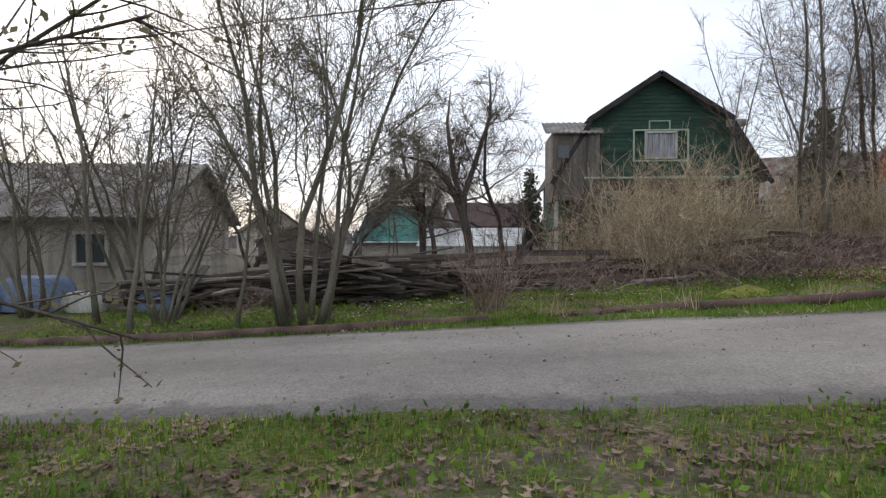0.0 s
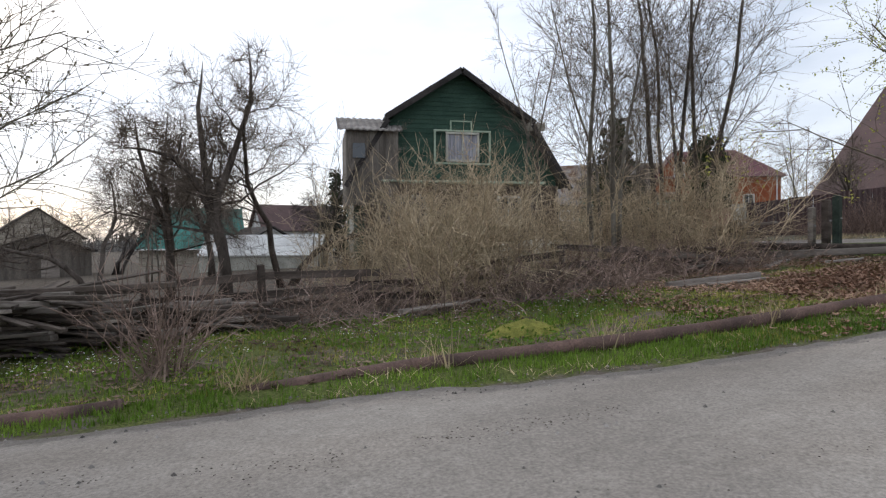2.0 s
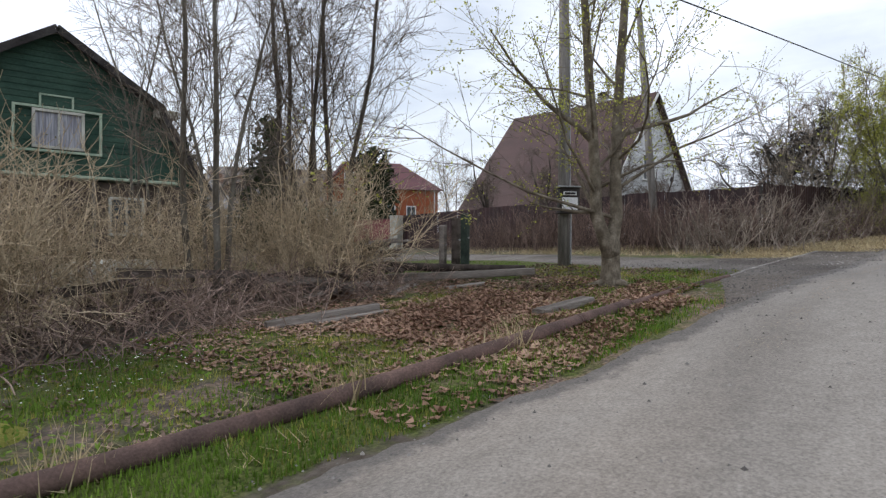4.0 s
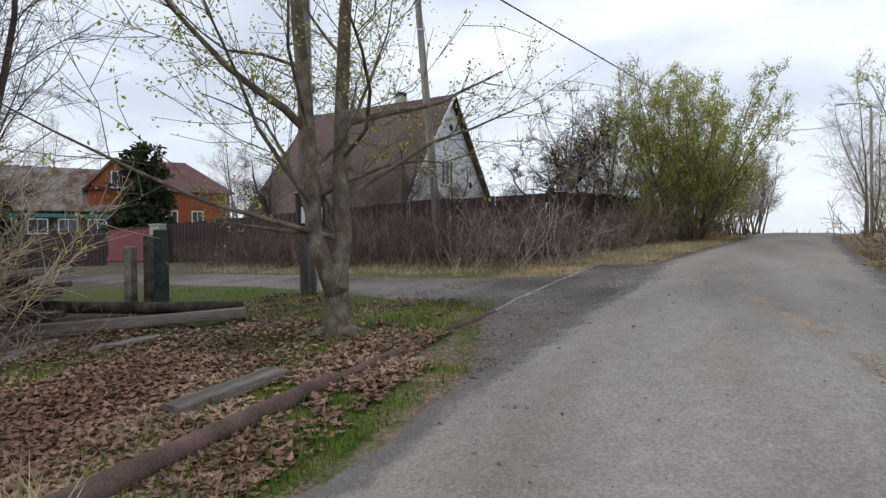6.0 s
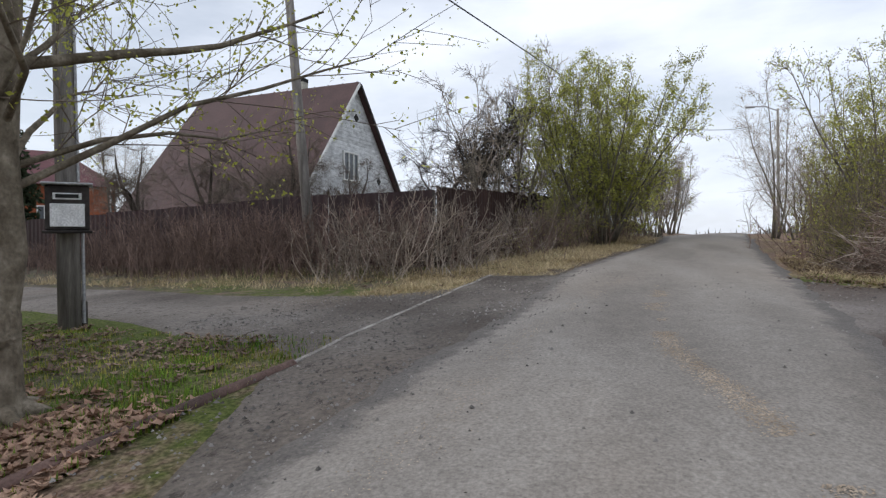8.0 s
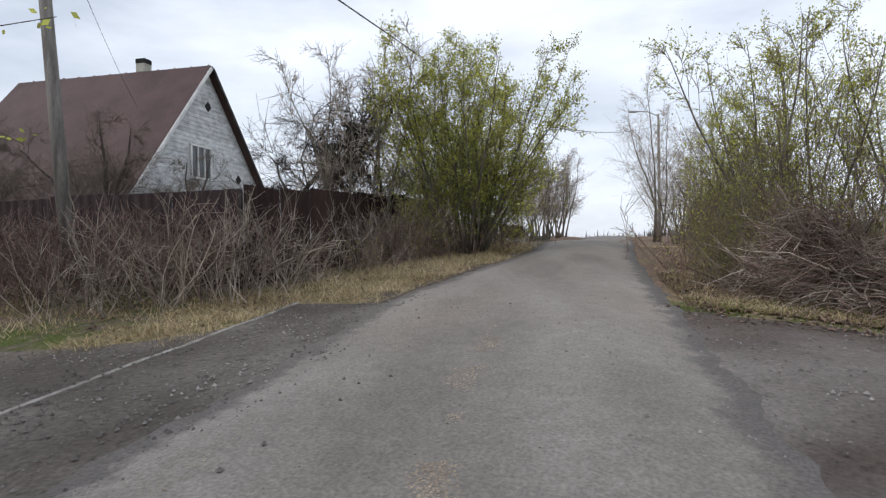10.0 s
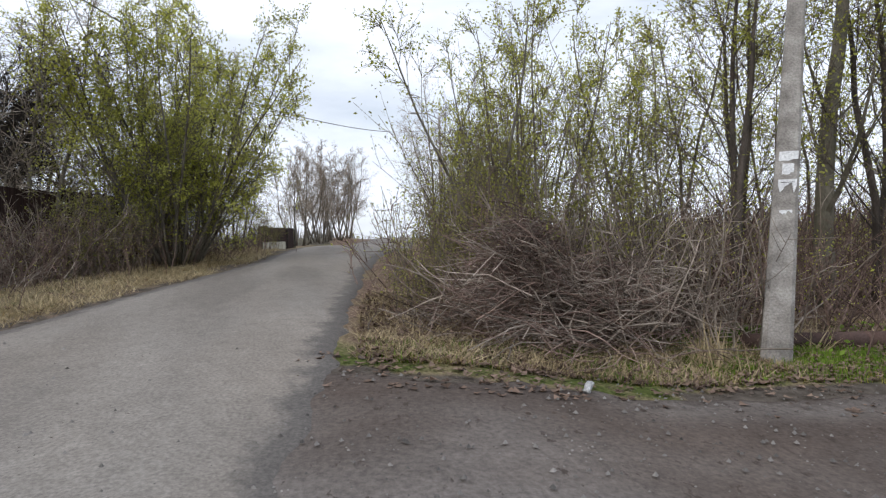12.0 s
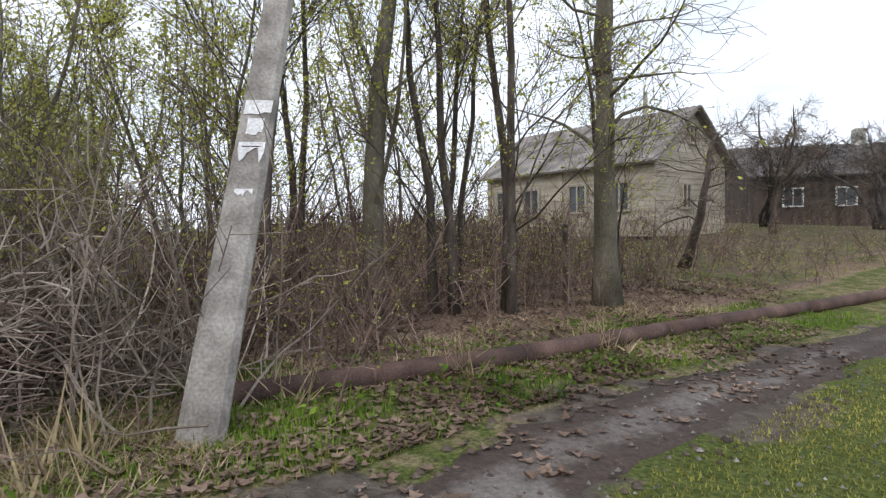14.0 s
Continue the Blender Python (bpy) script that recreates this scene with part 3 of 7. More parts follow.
def woody(name, label, category, x, y, seed, stems, H, r, splay=0.2, base=0.1, limbs=12, subs=7, twigs=5, limb_len=0.4, limb_angle=0.8,
          wander=0.08, lift=0.03, limb_lift=0.06, twig_lift=0.03, bark=None, twig_mat=None, leaf=None, leaf_n=0, leaf_size=0.05, start=0.25, sides=7, group="", z=None, lean=(0, 0), split=False, tw=1.0, limb_r=0.3, taper=0.8, dome=0.0, coarse=True, lines_up=None):
    """A tree or tall shrub: stems, limbs, twigs and leaves that grow from the ground at (x, y)."""
    rng = np.random.default_rng(seed)
    ob = thing(name, label, category, x, y, height(x, y) - 0.05 if z is None else z, group=group)
    g_twig, g_limb, tips = Geo(), Geo(), []
    for s in range(stems):
        az = 2 * math.pi * (s + rng.uniform(-0.3, 0.3)) / max(1, stems)
        tilt = splay * rng.uniform(0.3, 1.2) if stems > 1 else 0.0
        d = np.array((math.cos(az) * math.sin(tilt) + lean[0], math.sin(az) * math.sin(tilt) + lean[1], math.cos(tilt)))
        h = H * rng.uniform(0.78, 1.05) * (1 - dome * (tilt / (1.2 * splay)) ** 2) if stems > 1 else H
        rr = r * rng.uniform(0.7, 1.15) if stems > 1 else r
        p0 = (base * math.cos(az) * (stems > 1), base * math.sin(az) * (stems > 1), 0)
        n_seg = 9
        pts, _ = shoot(rng, p0, d / np.linalg.norm(d), h, n_seg, wander, lift)
        if lines_up:
            way = np.array(lines_up[s], float)
            pts = np.stack([np.interp(np.linspace(0, len(way) - 1, n_seg + 1), range(len(way)), way[:, k]) for k in range(3)], 1) + rng.normal(size=(n_seg + 1, 3)) * (0.012, 0.012, 0)
            h, rr = H, r * (1.0 if way[0][2] < 1 else 0.62)
        f = np.linspace(0, 1, n_seg + 1)
        rad = rr * (1 - f) ** taper + 0.006
        rad[0] *= 1.3
        part("trunk", Geo().tube(pts, rad, sides), bark or M_BARK, ob, smooth=True)
        for b in range(limbs):
            fr = start + (0.97 - start) * (b + rng.uniform(0, 1)) / limbs
            k = min(int(fr * n_seg), n_seg - 1)
            q = pts[k] + (pts[k + 1] - pts[k]) * (fr * n_seg - k)
            dl = turned((pts[k + 1] - pts[k]) / np.linalg.norm(pts[k + 1] - pts[k]), limb_angle * rng.uniform(0.7, 1.2), rng)
            ll = h * limb_len * (1.15 - fr) * rng.uniform(0.6, 1.2) + 0.25
            lr = max(limb_r * rr * (1.1 - fr), 0.007 * tw)
            lp, _ = shoot(rng, q, dl, ll, 5, wander * 1.8, limb_lift)
            if split:
                part("limb", Geo().tube(lp, np.linspace(lr, 0.006, 6), 5, False), bark or M_BARK, ob, smooth=True)
            else:
                g_limb.tube(lp, np.linspace(lr, 0.006, 6), 3 if coarse else 4, False)
            for c in range(subs):
                fc = rng.uniform(0.15, 1.0)
                kc = min(int(fc * 5), 4)
                qc = lp[kc] + (lp[kc + 1] - lp[kc]) * (fc * 5 - kc)
                dc = turned((lp[kc + 1] - lp[kc]) / np.linalg.norm(lp[kc + 1] - lp[kc]), rng.uniform(0.4, 1.0), rng)
                lc = ll * rng.uniform(0.2, 0.5) + 0.12
                cp, _ = shoot(rng, qc, dc, lc, 3, wander * 2.2, twig_lift)
                keep = [0, 1, 3] if coarse else [0, 1, 2, 3]
                g_twig.tube(cp[keep], np.linspace(0.0065, 0.0035, len(keep)) * tw, 3, False)
                tips.extend(cp[1:])
                for _t in range(twigs):
                    kt = rng.integers(0, 3)
                    dt = turned((cp[kt + 1] - cp[kt]) / np.linalg.norm(cp[kt + 1] - cp[kt]), rng.uniform(0.4, 0.9), rng)
                    tp, _ = shoot(rng, cp[kt] + (cp[kt + 1] - cp[kt]) * rng.uniform(), dt, lc * rng.uniform(0.3, 0.7) + 0.06, 1 if coarse else 2, wander * 2, twig_lift)
                    g_twig.tube(tp, np.linspace(0.0045, 0.0028, len(tp)) * tw, 3, False)
                    tips.extend(tp[1:])
    if g_limb.f:
        tagged(part("bough_mass", g_limb, bark or M_BARK, ob), kind="stuff")
    tagged(part("crown", g_twig, twig_mat or M_TWIG, ob), kind="stuff")
    if leaf_n and tips:
        pick = rng.integers(0, len(tips), leaf_n)
        blades(np.array(tips)[pick], rng, leaf_size, "leaf_cover", leaf, ob)
    return ob


def shrub(name, label, x, y, seed, stems, H, splay, mat, twigs=7, spread=0.3, wander=0.1, lift=0.0, r=0.009, leaf=None, leaf_n=0, leaf_size=0.03, group="", z=None):
    """A thicket of thin canes from one place."""
    rng = np.random.default_rng(seed)
    ob = thing(name, label, "shrub", x, y, height(x, y) - 0.04 if z is None else z, group=group)
    g, g2, tips = Geo(), Geo(), []
    for s in range(stems):
        az, tilt = rng.uniform(0, 2 * math.pi), splay * rng.uniform(0, 1) ** 0.7
        d = (math.cos(az) * math.sin(tilt), math.sin(az) * math.sin(tilt), math.cos(tilt))
        p0 = (rng.normal() * spread, rng.normal() * spread, 0)
        L = H * rng.uniform(0.55, 1.1)
        pts, _ = shoot(rng, p0, d, L, 6, wander, lift)
        g.tube(pts, np.linspace(r * rng.uniform(0.7, 1.3), 0.004, 7), 3, False)
        for t in range(twigs):
            k = rng.integers(1, 6)
            dt = turned((pts[k + 1] - pts[k]) / np.linalg.norm(pts[k + 1] - pts[k]), rng.uniform(0.3, 1.2), rng)
            tp, _ = shoot(rng, pts[k] + (pts[k + 1] - pts[k]) * rng.uniform(), dt, L * rng.uniform(0.1, 0.32), 3, wander * 1.6, lift)
            g2.tube(tp[[0, 1, 3]], np.linspace(0.005, 0.0028, 3), 3, False)
            tips.extend(tp[1:])
    tagged(part("cane_mass", g, mat, ob), kind="stuff")
    tagged(part("crown", g2, mat, ob), kind="stuff")
    if leaf_n:
        blades(np.array(tips)[rng.integers(0, len(tips), leaf_n)], rng, leaf_size, "leaf_cover", leaf, ob)
    return ob


def again(src, x, y, rz, s=1.0, dz=0.0):
    """The same plant once more, turned and scaled."""
    ob = copy_thing(src, pose(x, y, height(x, y) - 0.05 + dz, 0, 0, rz))
    ob.scale = (s, s, s)
    return ob


def conifer(name, label, x, y, H, R, seed, leaf_n=2600):
    rng = np.random.default_rng(seed)
    ob = thing(name, label, "tree", x, y, height(x, y) - 0.05)
    part("trunk", Geo().tube([(0, 0, 0), (0, 0, H * 0.5), (0, 0, H)], (R * 0.09, R * 0.05, 0.01), 7), M_BARK_DARK, ob, smooth=True)
    g, pl = Geo(), []
    n = 90
    for k in range(n):
        f = 0.1 + 0.88 * k / n
        az = rng.uniform(0, 2 * math.pi)
        L = R * (1.02 - f) ** 0.75 * rng.uniform(0.7, 1.1)
        pts, _ = shoot(rng, (0, 0, H * f), (math.cos(az), math.sin(az), 0.05), L, 4, 0.08, -0.05)
        g.tube(pts, np.linspace(0.02, 0.006, 5), 3, False)
        m = max(6, int(leaf_n / n * 1.6 * (1.1 - f)))
        q = rng.uniform(0.1, 1, m)
        pl.extend([pts[min(int(t * 4), 3)] + (pts[min(int(t * 4), 3) + 1] - pts[min(int(t * 4), 3)]) * (t * 4 % 1) + np.array((rng.normal() * 0.12 * R, rng.normal() * 0.12 * R, -abs(rng.normal()) * 0.12 * R)) * 0.6 for t in q])
    tagged(part("bough_mass", g, M_BARK_DARK, ob), kind="stuff")
    blades(pl, rng, 0.16 * R, "needles", M_NEEDLE, ob, jitter=0.03 * R)
    return ob


# tall clump beside the lane, and its saplings
clump = woody("alder_clump", "tall many-stemmed bare tree with catkins beside the lane", "tree", -2.0, 9.1, 11, 9, 8.0, 0.058, 0.34, 0.36, limbs=14, subs=8, twigs=5, limb_len=0.36, limb_angle=0.62, split=True, bark=M_BARK_GREEN, twig_mat=M_TWIG_OLIVE, leaf=M_BUD, leaf_n=7000, leaf_size=0.042, lift=0.035, wander=0.1, taper=1.15, start=0.16, coarse=False)
sap = woody("sapling", "thin bare sapling on the grassy verge", "tree", -3.05, 9.1, 12, 1, 3.6, 0.03, limbs=12, subs=4, twigs=3, limb_len=0.35, leaf=M_BUD, leaf_n=300, leaf_size=0.03, bark=M_BARK_GREEN, group="saplings")
sap2 = woody("sapling", "many-stemmed bare young tree on the verge", "tree", -4.5, 9.9, 13, 7, 4.2, 0.028, 0.3, 0.15, limbs=8, subs=5, twigs=3, limb_len=0.3, leaf=M_BUD, leaf_n=900, leaf_size=0.03, bark=M_BARK_GREEN, group="saplings")
again(sap, -4.6, 8.8, 70, 1.3)
again(sap, -5.9, 10.4, 160, 1.55)
again(sap2, -7.9, 11.9, 120, 1.25)
again(sap2, -6.6, 13.6, 200, 1.4)
again(clump, -12.5, 13.2, 140, 0.75)
again(sap2, -10.5, 11.0, 30, 1.3)

# tree at the near bank whose boughs hang into the first view
near_tree = woody("bank_tree", "budding tree on the near grass bank with low boughs", "tree", -3.1, 1.5, 17, 2, 5.5, 0.06, 0.2, 0.15, limbs=8, subs=5, twigs=3, limb_len=0.3, limb_angle=0.8, leaf=M_BUD, leaf_n=700, leaf_size=0.05, start=0.3, lean=(-0.12, 0), coarse=False)
rng_n = np.random.default_rng(18)
for a0, d0, L0 in (((0.1, 0, 1.2), (1.0, -0.1, 0.38), 2.3), ((0.1, 0, 1.7), (1.0, -0.05, 0.22), 2.0), ((0.05, 0, 1.3), (1.0, 0.1, 0.12), 1.9), ((0.1, 0, 2.1), (1.0, -0.1, 0.3), 2.1), ((0.1, 0, 0.55), (1.0, 0.0, 0.12), 1.8)):
    bp_, _d = shoot(rng_n, a0, np.array(d0) / np.linalg.norm(d0), L0, 7, 0.09, 0.0)
    part("limb", Geo().tube(bp_, np.linspace(0.016, 0.005, 8), 5, False), M_BARK_DARK, near_tree, smooth=True)
    g_n, buds = Geo(), []
    for _k in range(16):
        j = rng_n.integers(1, 7)
        tp, _e = shoot(rng_n, bp_[j] + (bp_[j + 1] - bp_[j]) * rng_n.uniform(), turned((bp_[j + 1] - bp_[j]) / np.linalg.norm(bp_[j + 1] - bp_[j]), rng_n.uniform(0.4, 1.0), rng_n), rng_n.uniform(0.2, 0.6), 4, 0.14, 0.02)
        g_n.tube(tp, np.linspace(0.005, 0.002, 5), 3, False)
        buds.extend(tp[1:])
    tagged(part("twig_mass", g_n, M_BARK_DARK, near_tree), kind="stuff")
    blades(np.repeat(np.array(buds), 2, 0), rng_n, 0.032, "leaf_cover", M_BUD, near_tree, 0.012)

# crooked apple trees in the garden
apple = woody("apple_tree", "crooked dark bare apple tree in the garden", "tree", 1.7, 18.6, 23, 3, 5.2, 0.13, limbs=8, subs=15, twigs=8, limb_len=0.55, limb_angle=0.95, wander=0.2, limb_lift=0.07, limb_r=0.42, taper=0.75, bark=M_BARK_DARK, start=0.3, group="apple trees",
              lines_up=(((0, 0, 0), (-0.05, 0, 1.0), (-0.3, 0, 1.9), (-0.55, 0.1, 2.6), (-1.2, 0.2, 3.3), (-2.2, 0.3, 3.4)), ((0.02, 0.02, 0), (-0.06, 0, 1.1), (-0.25, 0, 2.0), (0.2, 0.2, 3.4), (0.6, 0.1, 4.6), (0.5, 0, 5.9)), ((-0.02, 0, 0), (-0.05, 0.02, 1.2), (-0.28, 0.1, 2.1), (-0.5, 0.6, 3.4), (-0.6, 0.9, 4.6), (-0.5, 1.0, 5.6))))
apple.scale = (1.15, 1.15, 1.15)
apple2 = woody("apple_tree", "leaning bare apple tree with a dense twiggy crown", "tree", 3.4, 21.2, 27, 2, 7.4, 0.14, 0.3, 0.2, limbs=14, subs=14, twigs=8, limb_len=0.6, limb_angle=0.95, wander=0.19, limb_r=0.42, limb_lift=0.06, bark=M_BARK_DARK, start=0.24, group="apple trees", lean=(0.12, 0))
again(apple, 0.2, 20.6, 100, 0.9)
again(apple2, -2.5, 24.5, 200, 0.85)

# tall stems in front of the far gardens
tall1 = woody("birch_cluster", "tall slender bare trees with rising branches", "tree", 10.2, 14.0, 31, 4, 9.2, 0.055, 0.12, 0.25, limbs=22, subs=7, twigs=4, limb_len=0.3, limb_angle=0.65, start=0.2, leaf=M_BUD, leaf_n=2300, leaf_size=0.035, lift=0.03)
tall2 = woody("birch_cluster", "group of tall bare trunks rising over a straw-coloured bush", "tree", 13.4, 15.6, 32, 6, 10.5, 0.085, 0.13, 0.5, limbs=21, subs=8, twigs=5, limb_len=0.28, limb_angle=0.65, start=0.22, limb_lift=0.08, bark=M_BARK_DARK, leaf=M_BUD, leaf_n=4200, leaf_size=0.038, lift=0.03)
thin_gh = woody("young_birch", "thin bare birch rising before the green gable", "tree", 10.9, 19.0, 33, 3, 8.4, 0.045, 0.14, 0.3, limbs=12, subs=5, twigs=3, limb_len=0.25, limb_angle=0.6)

# twin maple by the junction
maple = woody("twin_maple", "forked maple with pale trunk and opening yellow-green buds", "tree", 14.4, 8.4, 43, 2, 9.0, 0.115, limbs=15, subs=9, twigs=4, limb_len=0.4, limb_angle=1.05, limb_lift=0.05, split=True, bark=M_BARK_MAPLE, leaf=M_LEAF, leaf_n=15000, leaf_size=0.045, start=0.2, sides=12, wander=0.08, limb_r=0.36, taper=0.62, coarse=False,
              lines_up=(((0.0, 0.0, 0.55), (-0.17, 0.18, 1.15), (-0.2, 0.22, 2.2), (-0.3, 0.3, 4.0), (-0.45, 0.4, 6.4), (-0.5, 0.5, 8.6)), ((0.0, 0.0, 0.5), (0.07, -0.07, 1.1), (0.05, -0.05, 2.4), (0.12, -0.12, 4.2), (0.16, -0.2, 6.6), (0.2, -0.2, 9.2))))
part("trunk_base", Geo().tube([(0, 0, -0.1), (0.0, 0.01, 0.08), (0, 0, 0.25), (0, 0, 0.55), (0.0, 0.0, 0.78), (-0.01, 0.01, 0.92)], (0.27, 0.19, 0.165, 0.15, 0.155, 0.12), 14), M_BARK_MAPLE, maple, smooth=True)
rng_m = np.random.default_rng(44)
for z_, az_, n_ in ((0.05, 2.6, 0.5), (0.05, 0.2, 0.55), (0.05, 4.4, 0.45), (0.05, 5.4, 0.5)):
    rt, _d = shoot(rng_m, (0.1 * math.cos(az_), 0.1 * math.sin(az_), 0.12), (math.cos(az_), math.sin(az_), -0.22), n_, 5, 0.05, -0.02)
    part("root", Geo().tube(rt, np.linspace(0.075, 0.02, 6), 8, False), M_BARK_MAPLE, maple, smooth=True)
for q, d_, n_, r_ in (((-0.2, 0.22, 1.3), (-0.75, 0.65, -0.12), 1.1, 0.035), ((0.06, -0.06, 2.6), (0.8, -0.45, 0.3), 3.0, 0.05), ((-0.22, 0.24, 2.5), (-0.7, 0.3, 0.65), 2.6, 0.055)):
    lp_, _d = shoot(rng_m, q, np.array(d_) / np.linalg.norm(d_), n_, 7, 0.1, 0.03)
    part("limb", Geo().tube(lp_, np.linspace(r_, 0.01, 8), 7, False), M_BARK_MAPLE, maple, smooth=True)
    g_m, tips_m = Geo(), []
    for _k in range(14):
        j = rng_m.integers(2, 7)
        tp, _e = shoot(rng_m, lp_[j], turned((lp_[j + 1] - lp_[j]) / np.linalg.norm(lp_[j + 1] - lp_[j]), rng_m.uniform(0.4, 1.0), rng_m), rng_m.uniform(0.3, 0.9), 4, 0.15, 0.04)
        g_m.tube(tp, np.linspace(0.007, 0.003, 5), 3, False)
        tips_m.extend(tp[2:])
    tagged(part("twig_mass", g_m, M_BARK, maple), kind="stuff")
    blades(np.repeat(np.array(tips_m), 5, 0), rng_m, 0.045, "leaf_cover", M_LEAF, maple, 0.03)

# trees behind the roadside fence
dark_tree = woody("plum_tree", "dark bare fruit tree behind the sheet fence", "tree", 32.6, 11.1, 51, 3, 7.7, 0.12, 0.42, 0.2, limbs=12, subs=10, twigs=6, limb_len=0.5, limb_angle=0.9, tw=1.6, wander=0.19, bark=M_BARK_BLACK, twig_mat=M_BARK_BLACK, start=0.18, limb_r=0.42, limb_lift=0.05, dome=0.15, group="trees behind the fence")
dark_tree.scale = (1.12, 1.12, 1.12)
again(dark_tree, 37.5, 11.5, 80, 0.95)
again(dark_tree, 35.5, 8.6, 200, 0.85)
again(dark_tree, 45.0, 11.0, 300, 0.9)
willow = woody("leafy_willow", "big rounded willow in fresh yellow-green leaf", "tree", 32.9, 5.3, 55, 32, 6.7, 0.04, 0.5, 0.5, limbs=13, subs=5, twigs=4, limb_len=0.22, limb_angle=0.7, twig_mat=M_TWIG_OLIVE, leaf=M_LEAF, leaf_n=72000, leaf_size=0.058, start=0.06, lift=0.012, wander=0.06, limb_lift=0.06, twig_lift=0.06, bark=M_BARK, taper=1.0, dome=0.12, group="roadside willows")
bare_willow = woody("bare_willow", "grey leafless roadside tree", "tree", 36.2, 6.0, 56, 7, 6.4, 0.05, 0.36, 0.5, tw=1.3, limbs=13, subs=7, twigs=4, limb_len=0.26, limb_angle=0.6, leaf=M_BUD, leaf_n=1200, leaf_size=0.05, start=0.14, taper=1.1, limb_lift=0.08, twig_mat=M_TWIG_GREY, group="roadside willows")
for x, y, a, s in ((31.9, 8.4, 80, 1.0), (38.8, 4.9, 40, 0.6), (58, 3.9, 10, 1.0), (61.5, 2.9, 100, 1.05), (65, 2.6, 200, 1.15), (69, 1.6, 300, 1.1), (74, 0.9, 60, 1.2)):
    again(bare_willow, x, y, a, s)

# far birches past the crest
birch = woody("far_birch", "tall bare birch with fine hanging twigs past the crest", "tree", 62, -5.8, 61, 3, 12.6, 0.11, 0.16, 0.25, tw=1.3, twig_mat=M_TWIG_GREY, limbs=22, subs=7, twigs=5, limb_len=0.36, limb_angle=0.65, limb_lift=0.05, twig_lift=-0.08, taper=1.1, start=0.16, group="far birches", bark=M_BARK)
for x, y, a, s in ((57, -6.2, 90, 0.62), (75, -12, 30, 0.9), (84, -11, 200, 0.7), (52, -5.8, 150, 0.55), (90, 0, 60, 0.8)):
    again(birch, x, y, a, s)

# thicket on the right of the lane
thick = woody("thicket_tree", "slender thicket tree in small new leaf", "tree", 27.5, -2.0, 71, 5, 5.6, 0.034, 0.32, 0.4, limbs=11, subs=5, twigs=3, limb_len=0.3, limb_angle=0.65, leaf=M_LEAF, leaf_n=6500, leaf_size=0.055, start=0.1, group="thicket trees", bark=M_BARK)
for x, y, a, s in ((30.5, -2.6, 60, 1.0), (34.5, -3.4, 140, 0.95), (39, -4.4, 220, 0.9), (44, -5.6, 300, 0.9), (49, -6.8, 20, 0.85), (28.9, -5.2, 90, 1.05), (33, -7.0, 10, 1.1), (30.5, -9.5, 120, 1.1), (55, -7.6, 60, 0.8), (29.6, -3.8, 330, 0.85)):
    again(thick, x, y, a, s)
tree_m = woody("mossy_tree", "mossy trunk of a wayside tree in small new leaf", "tree", 25.6, -6.3, 73, 1, 9.5, 0.15, limbs=14, subs=8, twigs=4, limb_len=0.3, limb_angle=0.9, bark=M_BARK_GREEN, leaf=M_LEAF, leaf_n=4500, leaf_size=0.06, start=0.13, sides=10, wander=0.03, lift=0.05, group="wayside trees")
tree_n = woody("wayside_tree", "thin dark wayside tree with small leaves", "tree", 25.5, -7.4, 74, 2, 8.0, 0.065, 0.1, 0.15, limbs=13, subs=7, twigs=4, limb_len=0.3, limb_angle=0.8, bark=M_BARK_DARK, leaf=M_LEAF, leaf_n=4200, leaf_size=0.055, start=0.12, group="wayside trees")
again(tree_n, 25.1, -8.3, 100, 1.05)
again(tree_n, 26.9, -8.8, 200, 0.9)
again(tree_n, 27.6, -6.2, 140, 0.9)
again(tree_n, 25.9, -5.0, 290, 0.95)
big_tree = woody("big_maple", "stout bare maple trunk with long level limbs", "tree", 24.75, -10.2, 75, 2, 8.5, 0.2, limbs=9, subs=8, twigs=4, limb_len=0.42, limb_angle=1.15, limb_lift=0.02, split=True, bark=M_BARK_GREEN, start=0.3, sides=12, wander=0.1, taper=0.6, coarse=False,
                 lines_up=(((0, 0, 0), (0.03, 0.01, 1.4), (0.03, -0.02, 2.8), (0.06, -0.03, 4.0), (0.3, -0.3, 5.2), (0.5, -0.6, 8.6)), ((0.06, -0.03, 3.75), (-0.12, 0.12, 4.6), (-0.3, 0.3, 6.0), (-0.35, 0.4, 8.4))))
again(tree_n, 25.2, -11.0, 30, 0.8)
apple_r = woody("apple_tree", "crooked dark apple tree before the cottage", "tree", 26.7, -16.2, 77, 1, 4.6, 0.13, limbs=13, subs=8, twigs=5, limb_len=0.5, limb_angle=1.0, wander=0.22, bark=M_BARK_DARK, start=0.3, group="apple trees", lean=(-0.3, -0.35))
again(apple, 29.0, -27.5, 40, 0.9)
again(apple, 25.0, -27.0, 140, 0.8)
for x, y, a, s in ((27.0, -34, 0, 1.0), (21.0, -30.0, 90, 0.9), (31.0, -31.5, 200, 0.85), (34.5, -33.0, 50, 0.9)):
    again(dark_tree, x, y, a, s)

